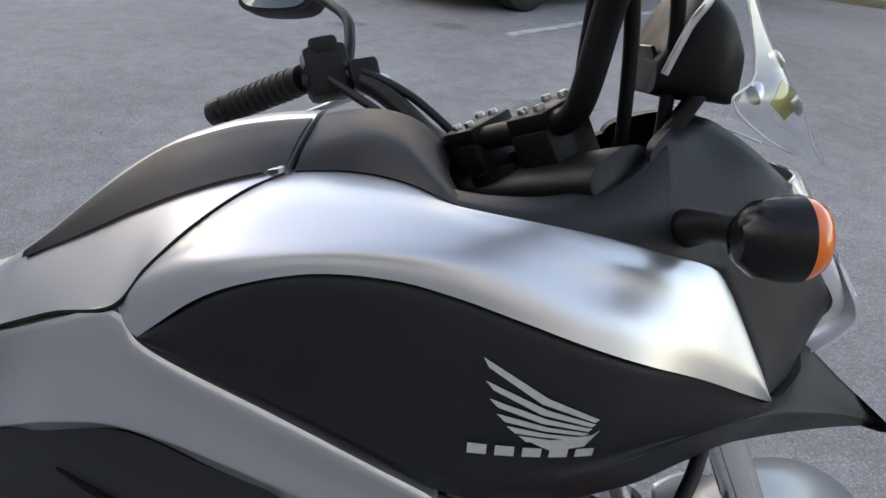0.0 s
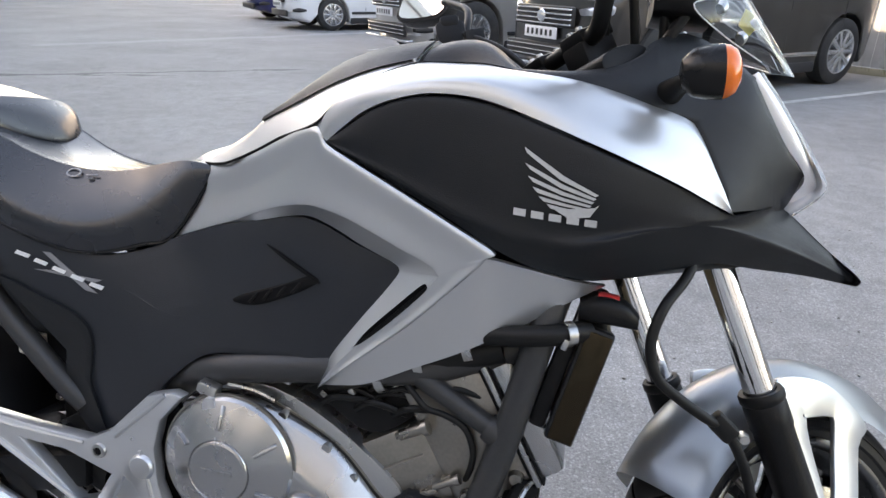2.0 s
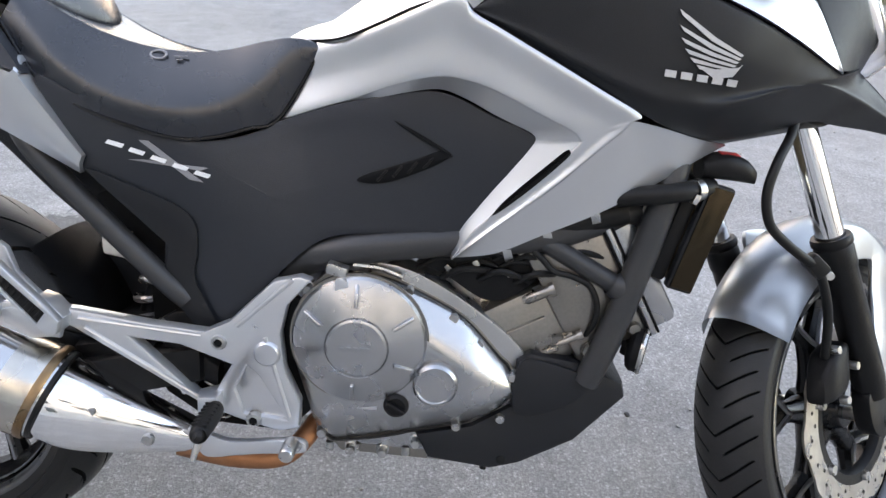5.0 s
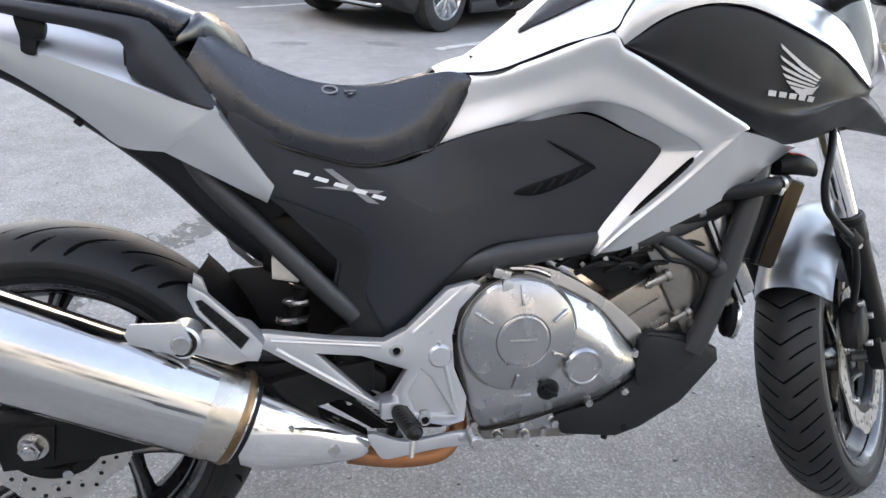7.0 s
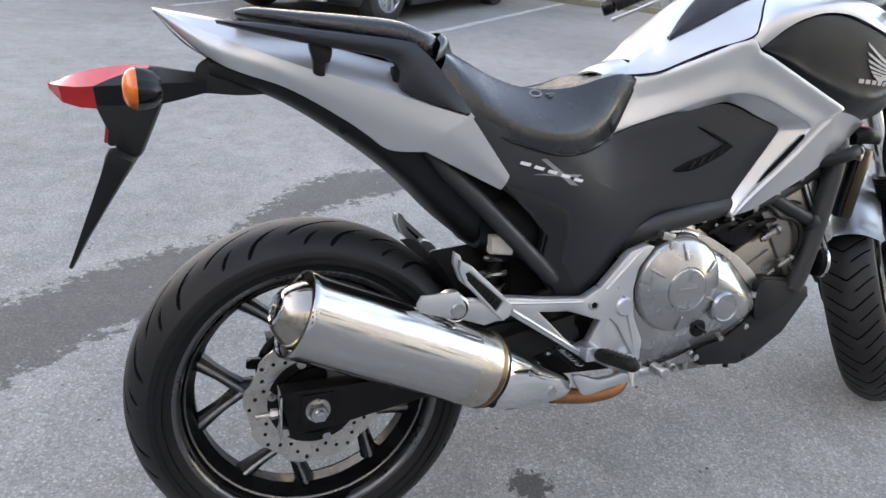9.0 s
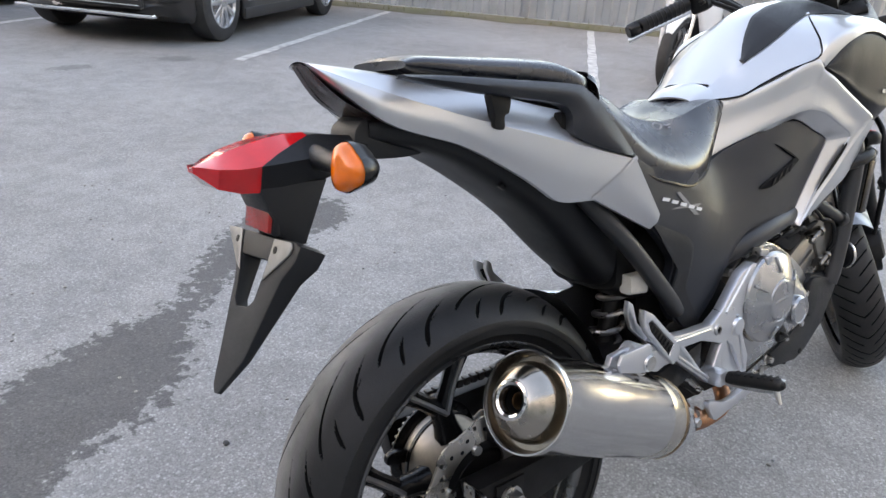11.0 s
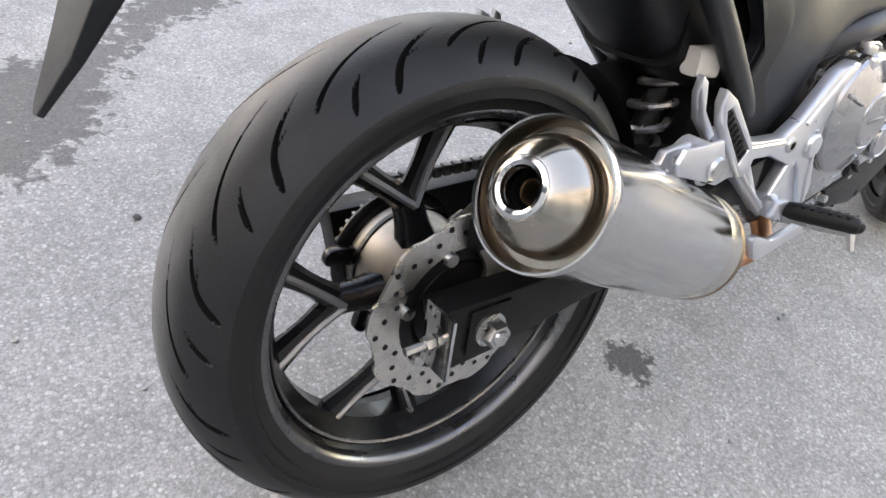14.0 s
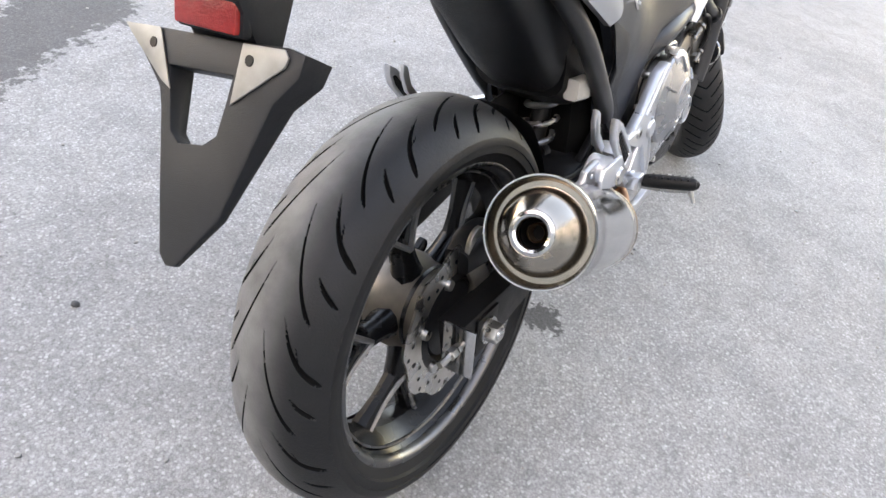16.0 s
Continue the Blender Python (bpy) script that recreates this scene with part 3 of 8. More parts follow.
for y, r in ((-.030, .0665), (.040, .0765)):
    part("hub_band", lathe([(r, y - .004), (r + .003, y - .003), (r + .003, y + .003), (r, y + .004)], 48, REAR @ Matrix.Rotation(radians(-90), 4, "X"), closed=True), GLOSS_BLACK, rear_wheel)
part("barrel_step", lathe([(.216, -.044), (.219, -.046), (.221, -.042), (.218, -.039)], 128, REAR @ Matrix.Rotation(radians(-90), 4, "X"), closed=True), LIP_GREY, rear_wheel)
part("hub_drum", drum, HUB_BRONZE, rear_wheel, "bare bronze-grey hub drum")
# black disc stands in for the shade in the brake disc's open middle
part("hub_shade_disc", lathe([(0, -.0705), (.058, -.0705), (.062, -.066), (.060, -.062)], 40, REAR @ Matrix.Rotation(radians(-90), 4, "X")), BLACK, rear_wheel)
for k in range(5):
    a = 2 * math.pi * k / 5 + .35
    vane = slab([(.058, -.012), (.085, -.016), (.11, -.010), (.11, .008), (.085, .006), (.058, .010)], .048, .060, .003)
    vane.transform(REAR @ Matrix.Rotation(-a, 4, "Y"))
    part("hub_arm", vane, GLOSS_BLACK, rear_wheel)
part("sprocket_carrier", lathe([(0, .064), (.084, .064), (.092, .068), (.092, .071), (0, .0715)], 48, REAR @ Matrix.Rotation(radians(-90), 4, "X")), GLOSS_BLACK, rear_wheel)
# chain wheel on the far side
bm = bmesh.new()
n = 43 * 4
rows = [[], [], [], []]
for k in range(n):
    a = 2 * math.pi * k / n
    r = .087 + .003 * (1 if k % 4 in (1, 2) else -1)
    for row, (rr, yy) in zip(rows, ((.078, .072), (r, .072), (r, .078), (.078, .078))):
        row.append(bm.verts.new(REAR @ Vector((rr * math.cos(a), yy, rr * math.sin(a)))))
grid_faces(bm, rows, close_u=True, close_v=True)
part("chain_wheel", bm, SPROCKET, rear_wheel, "steel chain wheel")
for zz, dz in ((.400, -.014), (.222, .046)):
    c = bmesh.new()
    for k in range(34):
        f = k / 33
        block((.013, .014, .016), pose(.56 * f, .075, zz + dz * f, 0, 3 if dz < 0 else -6, 0), .002, c)
    part("chain", c, SPROCKET, rear_wheel, "oily steel drive chain")

# -- swing arm, axle and its fittings --
arm = slab([(-.058, .354), (-.045, .273), (.02, .276), (.10, .288), (.22, .305), (.40, .345), (.50, .372), (.50, .425), (.36, .398), (.18, .352), (.05, .352)], -.150, -.108, .004, smooth=False)
swing = part("swing_arm", arm, BLACK, bike, "black box-section swing arm")
part("swing_arm", mirrored(slab([(-.058, .354), (-.045, .273), (.02, .276), (.10, .288), (.22, .305), (.40, .345), (.50, .372), (.50, .425), (.36, .398), (.18, .352), (.05, .352)], -.150, -.108, .004, smooth=False)), BLACK, bike)
part("swing_brace", hull([(.30, 0, .385, .13, .03), (.36, 0, .39, .13, .04), (.42, 0, .39, .13, .035)], 16, 4), BLACK, swing)
part("arm_end_plate", block((.004, .050, .078), pose(-.059, -.146, .318, 0, 4, 0), .0012), STEEL, swing, "bare steel chain adjuster plate")
part("adjuster_bolt", tube([(-.098, -.142, .316), (-.055, -.142, .316)], .005, 8), BOLT, swing)
part("adjuster_nut", lathe([(0, .012), (.0085, .012), (.009, .010), (.009, .001), (.0085, 0), (0, 0)], 6, along((-.062, -.142, .316), (-.09, -.142, .316))), BOLT, swing)
part("axle_plate", slab([(-.022, .346), (-.026, .290), (.028, .290), (.034, .346)], -.155, -.150, .0015, smooth=False), BLACK, swing)
part("axle_washer", lathe([(.0, 0), (.021, 0), (.021, .004), (0, .004)], 32, sideways(.004, .317, -.155)), BOLT, swing)
nut = part("axle_nut", lathe([(0, .016), (.0145, .016), (.0165, .013), (.0165, 0), (0, 0)], 6, sideways(.004, .317, -.159)), BOLT, swing, "zinc axle nut")
part("axle_end", lathe([(0, .006), (.0085, .006), (.010, .004), (.010, 0)], 20, sideways(.004, .317, -.172)), BOLT, nut)
part("arm_bolt", lathe([(0, .006), (.010, .006), (.011, 0)], 16, sideways(.145, .338, -.150)), BLACK, swing)
# rear brake caliper over the disc, its bracket and hose
cal = hull([(.01, -.094, .405, .020, .018), (.04, -.096, .415, .026, .026), (.085, -.098, .412, .027, .028), (.12, -.096, .40, .02, .018)], 20, 4)
caliper = part("brake_caliper", cal, BLACK, bike, "black brake caliper over the disc")
part("caliper_bracket", slab([(.02, .315), (.03, .36), (.012, .40), (.02, .445), (.05, .45), (.05, .40), (.075, .36), (.07, .325)], -.112, -.104, .002), CAST, caliper)
part("caliper_pin", tube([(.045, -.118, .430), (.045, -.096, .430)], .008, 12), BOLT, caliper)
part("brake_hose", tube([(.09, -.10, .43), (.14, -.105, .45), (.24, -.11, .435), (.36, -.12, .42), (.47, -.11, .44)], .0055, 10), HOSE, caliper)
part("banjo_bolt", lathe([(0, .008), (.008, .008), (.008, 0)], 6, sideways(.09, .43, -.107)), BOLT, caliper)
# rear mudguard over the tyre and the shock absorber
g = bmesh.new()
rows = []
for k in range(15):
    a = radians(12 + 34 * k / 14)
    row = []
    for j in range(9):
        s = -1 + j / 4
        rr = .338 - .020 * s * s
        row.append(g.verts.new((math.cos(a) * rr, s * .085, .312 + math.sin(a) * rr)))
    rows.append(row)
grid_faces(g, rows)
got = bmesh.ops.solidify(g, geom=g.faces[:], thickness=.004)
part("tyre_hugger", g, PLASTIC, bike, "black plastic hugger over the tyre")
part("hugger_side", slab([(.262, .440), (.262, .520), (.275, .526), (.350, .532), (.450, .500), (.480, .400), (.350, .395), (.30, .425)], .030, .036, .002, smooth=False), PLASTIC, bike, "black side of the tyre hugger")
spring = [(.36 + .13 * (k / 47) * .55 + math.cos(k * .79) * .030, -.02 + math.sin(k * .79) * .030, .40 + .19 * k / 47) for k in range(48)]
shock = part("shock_absorber", tube([(.35, -.02, .37), (.44, -.02, .62)], .018, 16), BLACK, bike, "black shock absorber with coil spring")
part("coil_spring", tube(spring, .006, 8, n=120), SPOKE_GREY, shock, "grey steel coil spring")
part("fluid_bottle", rounded(hull([(.345, -.092, .563, .013, .018), (.385, -.095, .560, .015, .020)], 16, 5), .003), WHITE_PLASTIC, bike, "small yellowed fluid bottle")

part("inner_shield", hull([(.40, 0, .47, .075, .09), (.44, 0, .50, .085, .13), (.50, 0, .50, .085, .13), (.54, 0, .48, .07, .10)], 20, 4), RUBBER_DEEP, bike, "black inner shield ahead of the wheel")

# -- exhaust --
A0, A1 = Vector((-.031, -.232, .523)), Vector((.298, -.188, .358))
can = along(A0, A1)
L0 = (A1 - A0).length
silencer = part("silencer", lathe([(.066, .0), (.0695, .003), (.0695, .012), (.0685, .016), (.0690, .10), (.0695, .24), (.069, L0 - .035), (.0675, L0 - .012), (.066, L0)], 72, can), STEEL, bike, "brushed stainless steel silencer", sharp=25)
part("end_rim", lathe([(.0655, .002), (.067, -.002), (.0690, -.002), (.0700, .002), (.0700, .008), (.0692, .011)], 72, can), STEEL, silencer)
cone = lathe([(.0655, .006), (.062, .016), (.055, .016), (.0535, .004), (.049, -.008), (.040, -.020), (.031, -.029), (.0275, -.031), (.021, -.030), (.0180, -.026), (.0175, .004)], 64, can)
part("end_cone", cone, END_STEEL, silencer, "polished outlet cone", sharp=25)
part("outlet_lip", lathe([(.0178, -.024), (.0190, -.0315), (.0225, -.0330), (.0262, -.0320), (.0285, -.0285)], 48, can), STEEL, silencer)
part("outlet_pipe", lathe([(.0095, -.012), (.0105, -.014), (.0118, -.012), (.0118, .01), (.0095, .01), (.0095, -.012)], 40, can), HEAT, silencer)
part("outlet_dark", lathe([(0, .010), (.0172, .010), (.0172, -.018)], 32, can), DEEP, silencer)
part("tinted_band", lathe([(.0690, L0 - .060), (.0697, L0 - .050), (.0697, L0 - .018), (.0690, L0 - .014)], 72, can), TINTED, silencer, "straw-tinted end of the silencer")
part("weld_band", lathe([(.0690, L0 - .015), (.0700, L0 - .012), (.0700, L0 - .006), (.0680, L0 - .003)], 72, can), HEAT, silencer, "heat-tinted weld band")
part("gap_ring", lathe([(.066, L0 - .004), (.066, L0 + .006), (.062, L0 + .008)], 72, can), BLACK, silencer)
nose = hull([(.300, -.187, .357, .063, .067, 2.1), (.33, -.184, .342, .059, .064, 2.2), (.38, -.170, .320, .049, .053, 2.4), (.43, -.154, .297, .037, .039, 2.5), (.475, -.144, .281, .027, .025, 2.6), (.490, -.142, .278, .021, .018, 2.6)], 36, 2.2)
shield = part("heat_shield", nose, CHROME, bike, "polished heat shield ahead of the silencer")
part("shield_bolt", lathe([(0, .006), (.008, .006), (.0095, .003), (.0095, 0)], 20, sideways(.434, .294, -.188)), BOLT, shield)
part("shield_bolt", lathe([(0, .005), (.006, .005), (.007, 0)], 20, sideways(.37, .350, -.215)), BOLT, shield)
part("exhaust_pipe", tube([(.46, -.142, .258), (.54, -.138, .241), (.61, -.132, .242), (.640, -.112, .258), (.66, -.08, .28)], .0165, 20), COPPER, bike, "rusty brown exhaust pipe")
lug = slab([(.160, .512), (.168, .526), (.232, .526), (.245, .500), (.222, .480), (.165, .498)], -.232, -.226, .0015, smooth=False)
part("hanger_lug", lug, ALLOY, bike)

# -- foot rest hangers, pegs and pedals --
HANGER = [(.650, .550), (.666, .545), (.666, .545), (.632, .505), (.622, .461), (.628, .404), (.650, .354), (.648, .312), (.648, .312), (.620, .303), (.565, .318), (.511, .337), (.442, .387), (.338, .460), (.318, .470), (.318, .490), (.340, .488), (.430, .470), (.513, .458), (.549, .476), (.612, .540)]
HOLE = [(.412, .447), (.478, .437), (.550, .408), (.526, .366), (.498, .358), (.455, .402)]
RECESS = [(.553, .368), (.572, .408), (.590, .392), (.630, .324), (.566, .330)]
def hanger_half(outline, holes, y0, y1, bevel):
    b = slab(outline, y0, y1, bevel, holes=holes, smooth=False)
    for v in b.verts:
        v.co.y -= max(0, (.52 - v.co.x)) * .13
    return b
hanger = part("foot_rest_hanger", hanger_half(HANGER, [HOLE, RECESS], -.160, -.138, .004), ALLOY, bike, "silver painted cast foot rest hanger", sharp=30)
hanger_l = part("foot_rest_hanger", mirrored(hanger_half(HANGER, [HOLE, RECESS], -.160, -.138, .004)), ALLOY, bike, "silver painted cast foot rest hanger", sharp=30)
part("hanger_web", slab([(.546, .362), (.572, .416), (.598, .396), (.637, .318), (.560, .322)], -.152, -.142, .001, smooth=False), ALLOY, hanger)
for a, b in (((.345, .476), (.508, .452)), ((.352, .462), (.505, .352)), ((.560, .470), (.640, .545)), ((.600, .455), (.634, .330))):
    part("hanger_rib", tube([(a[0], -.160 - max(0, .52 - a[0]) * .13, a[1]), (b[0], -.160 - max(0, .52 - b[0]) * .13, b[1])], [.0035, .0035], 8), ALLOY, hanger)
for x, z in ((.533, .443), (.581, .321)):
    part("bolt_socket", lathe([(0, .0055), (.0062, .0055), (.0064, .004)], 6, sideways(x, z, -.158)), DEEP, hanger)
    part("hanger_bolt", lathe([(0, .002), (.006, .002), (.0065, .007), (.0105, .006), (.012, .002), (.012, -.004)], 20, sideways(x, z, -.158)), BOLT, hanger)
part("pivot_cap", lathe([(0, .006), (.016, .0055), (.0195, .002), (.020, -.002)], 32, sideways(.603, .430, -.160)), ALLOY, hanger)
# passenger peg bracket, peg folded up, silencer mount
part("peg_bracket", slab([(.170, .497), (.177, .512), (.212, .515), (.234, .514), (.248, .502), (.264, .502), (.338, .484), (.328, .453), (.311, .454), (.291, .449), (.236, .470), (.171, .478)], -.204, -.192, .003, smooth=False, holes=[[(.196 + .005 * math.cos(t), .500 + .005 * math.sin(t)) for t in (0, 1.05, 2.09, 3.14, 4.19, 5.24)]]), ALLOY, hanger, sharp=30)
part("bracket_boss", slab([(.252, .492), (.268, .496), (.322, .480), (.318, .462), (.298, .456), (.256, .472)], -.207, -.203, .002, smooth=False), ALLOY, hanger)
part("mount_rubber", lathe([(.012, 0), (.0185, .0), (.0195, .004), (.0195, .020), (.0175, .023), (.012, .023)], 32, sideways(.231, .494, -.206)), HOSE, hanger)
part("mount_bolt", lathe([(0, .010), (.012, .010), (.014, .006), (.014, -.002)], 24, sideways(.231, .494, -.226)), BOLT, hanger)
part("mount_sleeve", lathe([(.018, -.024), (.0235, -.020), (.0235, .016), (.019, .019)], 32, sideways(.231, .494, -.206)), ALLOY, hanger)
def passenger_peg(parent, flip):
    """A folded-up peg: two prongs joined at the foot, with a ribbed rubber between them."""
    side = 1 if flip else -1
    def bar(o, a, b, bevel=.002, holes=()):
        q = slab(o, -b, -a, bevel, smooth=False, holes=holes)
        return mirrored(q) if flip else q
    o = [(.241, .574), (.239, .557), (.249, .532), (.318, .458), (.332, .464), (.337, .483), (.318, .506), (.262, .562)]
    peg = part("passenger_peg", bar(o, .202, .216, .003, [[(.250, .550), (.257, .552), (.318, .494), (.306, .478), (.257, .534)]]), ALLOY, parent, "folded-up alloy passenger peg")
    part("peg_prong", bar([(.243, .580), (.240, .560), (.252, .528), (.290, .492), (.300, .500), (.264, .538), (.254, .572)], .172, .182), ALLOY, peg)
    part("peg_foot", bar([(.286, .500), (.318, .458), (.332, .464), (.337, .483), (.318, .506), (.300, .512)], .172, .204), ALLOY, peg)
    part("peg_rubber", bar([(.250, .550), (.257, .552), (.318, .494), (.306, .478), (.257, .534)], .204, .2135, .0005), HOSE, peg)
    for k in range(8):
        f = k / 7
        part("peg_rib", block((.0035, .003, .012), pose(.258 + .050 * f, side * .2145, .542 - .052 * f, 0, 44, 0), .0008), HOSE, peg)
passenger_peg(hanger, False)
passenger_peg(hanger_l, True)
# rider peg, brake pedal
peg_b = tube([(.532, -.180, .350), (.536, -.196, .353), (.541, -.235, .359), (.546, -.276, .365), (.547, -.281, .3655)], [.009, .0135, .0140, .0125, .008], 16, n=24)
peg = part("rider_peg", peg_b, HOSE, hanger, "black rubber covered rider peg")
for k in range(7):
    f = k / 6
    part("peg_rib", block((.022, .004, .004), pose(.536 + .009 * f, -.200 - .070 * f, .3655 + .010 * f, -8, 0, -8), .001), HOSE, peg)
part("peg_base", tube([(.533, -.176, .342), (.540, -.235, .348), (.544, -.272, .354)], [.008, .009, .007], 12), BOLT, peg, "bare metal underside")
part("peg_feeler", tube([(.545, -.274, .356), (.540, -.286, .331)], [.006, .0035], 8), BOLT, peg)
part("peg_clevis", block((.030, .030, .030), pose(.522, -.172, .352), .005), ALLOY, hanger)
ped = slab([(.488, .306), (.500, .309), (.548, .292), (.613, .298), (.651, .301), (.664, .292), (.655, .281), (.600, .276), (.560, .270), (.516, .264), (.500, .280)], -.178, -.166, .003)
pedal = part("brake_pedal", ped, ALLOY, bike, "silver brake pedal")
part("pedal_arm", tube([(.640, -.172, .292), (.652, -.190, .300), (.650, -.215, .312)], [.009, .008, .007], 12), ALLOY, pedal)
part("pedal_tip", lathe([(0, .024), (.009, .024), (.0105, .022), (.0105, -.012), (0, -.012)], 20, sideways(.649, .315, -.215)), BOLT, pedal)
# master cylinder and clutter behind the hanger
part("master_cylinder", hull([(.44, -.118, .43, .014, .02), (.47, -.12, .405, .018, .026), (.52, -.12, .37, .014, .02)], 14, 4), BLACK, bike)
part("pivot_plate", slab([(.385, .425), (.45, .465), (.52, .470), (.61, .52), (.66, .48), (.66, .32), (.62, .275), (.50, .282), (.43, .330)], -.112, -.096, .004, smooth=False), BLACK, bike, "black frame plate behind the foot rest hanger")
part("link_rod", tube([(.40, -.118, .372), (.47, -.122, .345), (.53, -.124, .300)], .0085, 10), BLACK, bike)
spring_pts = [(.478 + .05 * k / 40 + .007 * math.cos(k * 1.1), -.132 + .007 * math.sin(k * 1.1), .352 - .045 * k / 40) for k in range(41)]
part("return_spring", tube(spring_pts, .0018, 6, n=120), BOLT, bike, "small bright pedal return spring")
for x, z, w in ((.446, .430, .016), (.430, .447, .010), (.474, .352, .014), (.462, .338, .010), (.470, .418, .012)):
    part("linkage_bolt", lathe([(0, .008), (w * .5, .008), (w * .6, .004), (w * .6, -.004)], 8, sideways(x, z, -.114)), BOLT, bike)
part("brake_rod", tube([(.50, -.128, .365), (.57, -.13, .31)], .005, 8), BOLT, bike)
part("brake_switch", block((.022, .02, .05), pose(.448, -.125, .398, 0, 35, 0), .004), BOLT, bike)

# -- engine --
blk = slab([(.66, .30), (.70, .265), (.90, .262), (.97, .33), (.985, .42), (.90, .50), (.78, .56), (.68, .545), (.64, .46)], -.110, .110, .01)
engine = part("crankcase", blk, CASE, bike, "grey painted engine crankcase")
COVER_LINE = [(.690, .538), (.725, .543), (.775, .538), (.851, .505), (.893, .477), (.938, .429), (.955, .412), (.963, .375), (.950, .350), (.936, .339), (.895, .316), (.819, .294), (.767, .279), (.700, .268), (.682, .275), (.668, .305), (.656, .345), (.636, .400), (.632, .450), (.643, .492), (.662, .520)]
def cover_face(x, z):
    """The cover's outer face: a flat middle, folded back towards its top, its tip and its foot."""
    up = (x - .785) * .512 + (z - .489) * .859
    tip = (x - .905) * .85 + (z - .415) * .2
    foot = (x - .67) * .2 - (z - .318) * .98
    left = .690 - x
    soft = lambda v: .5 * (v + math.sqrt(v * v + .000064))
    return .153 - .72 * soft(up) - .55 * soft(tip) - .75 * soft(foot) - .5 * soft(left)
cv = patch(COVER_LINE, cover_face, 0, 26, thick=.026, roll=.004, centre=(.785, .41), n=240)
cover = part("clutch_cover", cv, CASE, engine, "satin grey clutch cover", sharp=45)
part("cover_flange", slab([(x + (x - .79) * .035, z + (z - .40) * .035) for x, z in COVER_LINE], -.112, -.098, .002), CAST, cover)
disc = part("clutch_dome", lathe([(.098, -.004), (.0975, .006), (.094, .011), (.078, .0195), (.060, .027), (.046, .032), (.0445, .0305), (.043, .033), (.040, .0345), (0, .0350)], 72, sideways(.734, .456, -.146)), CASE, cover, "round clutch dome", sharp=22)
for a in (30, 92, 150, 265, 335):
    q = pose(.734, -.1685, .456) @ Matrix.Rotation(radians(-a), 4, "Y") @ Matrix.Translation((.074, 0, 0)) @ Matrix.Rotation(radians(25), 4, "Z")
    part("dome_scribe", block((.034, .007, .0060), q, .0024), CASE, disc)
for k in range(5):
    part("raised_letter_bar", block((.007, .0010, .007), pose(.714 + .0095 * k, -.1812, .4565, 0, 0, 0), .0004), CASE, disc)
part("dome_groove", lathe([(.0975, -.001), (.0975, .0035), (.1010, .0035), (.1010, -.001)], 72, sideways(.734, .456, -.146), closed=True), CAST, cover)
part("cover_seam", tube([(x, -.1135, z) for x, z in COVER_LINE], .0022, 6, closed=True, n=120), BLACK, cover)
part("filler_cap", lathe([(.034, -.004), (.033, .012), (.029, .017), (.027, .0165), (.026, .015), (0, .016)], 48, sideways(.847, .398, -.149)), CASE, cover, sharp=25)
part("oil_plug", lathe([(.020, -.004), (.019, .008), (.014, .012), (0, .012)], 24, sideways(.791, .357, -.146)), BLACK, cover, "black oil filler plug")
part("plug_grip", block((.030, .010, .007), pose(.791, -.161, .357, 0, 30, 0), .002), BLACK, cover)
part("case_tag", block((.030, .003, .012), pose(.748, -.1505, .352), .001), ALLOY, cover)
spread = [(.655, .515), (.640, .455), (.648, .395), (.668, .335), (.676, .285), (.72, .258), (.77, .256), (.82, .277), (.88, .312), (.945, .330), (.958, .40), (.905, .448), (.866, .486), (.80, .522), (.74, .552), (.69, .55)]
for x, z in spread:
    b = lathe([(0, .013), (.0065, .013), (.0075, .010), (.0075, 0), (.0095, -.001), (.0095, -.014)], 14, sideways(x + (x - .79) * .02, z + (z - .41) * .02, -.112))
    part("cover_bolt", b, BOLT, cover)
part("cable_lever", slab([(.70, .548), (.716, .548), (.722, .515), (.716, .495), (.708, .495), (.702, .515)], -.162, -.138, .003), ALLOY, cover)
part("cable_bracket", tube([(.72, -.128, .562), (.76, -.130, .560), (.79, -.126, .548)], .0045, 8), BOLT, engine)
part("clutch_arm", block((.03, .02, .016), pose(.70, -.145, .560, 0, 15, 0), .003), BOLT, engine)
part("oil_pan", slab([(.675, .27), (.70, .238), (.87, .232), (.90, .262)], -.10, .10, .006, smooth=False), CAST, engine)
for k in range(6):
    part("pan_bolt", lathe([(0, .007), (.0065, .007), (.0065, -.008)], 10, pose(.685 + .04 * k, -.107, .252, 0, 0, 0) @ Matrix.Rotation(radians(180), 4, "X")), BOLT, engine)
part("side_stand_lug", tube([(.935, -.09, .262), (.93, -.095, .222)], .006, 8), BLACK, bike)
# cylinders lean well forward
T = Matrix.Translation((.900, 0, .441)) @ Matrix.Rotation(radians(-30), 4, "Y")
cyl = part("cylinder_block", block((.19, .206, .128), T @ pose(.045, 0, -.022), .016), CAST, bike, "bare cast aluminium cylinder block")
head = part("cylinder_head", block((.116, .220, .196), T @ pose(.186, 0, .0), .010), CAST, bike, "bare cast cylinder head")
cap = part("head_cover", block((.046, .216, .188), T @ pose(.2665, 0, .0), .012), CASE, head)
part("cover_flange", block((.008, .226, .198), T @ pose(.2490, 0, .0), .002), CASE, head)
for u in (.2427, .2555):
    part("joint_seam", block((.0035, .2245, .1965), T @ pose(u, 0, 0), .001), DEEP, head)
for u0, u1, w, d in ((-.02, .112, -.058, .009), (.00, .115, -.005, .003)):
    part("cylinder_rib", block((u1 - u0, .012, d), T @ pose((u0 + u1) / 2, -.103, w), .002), CAST, cyl)
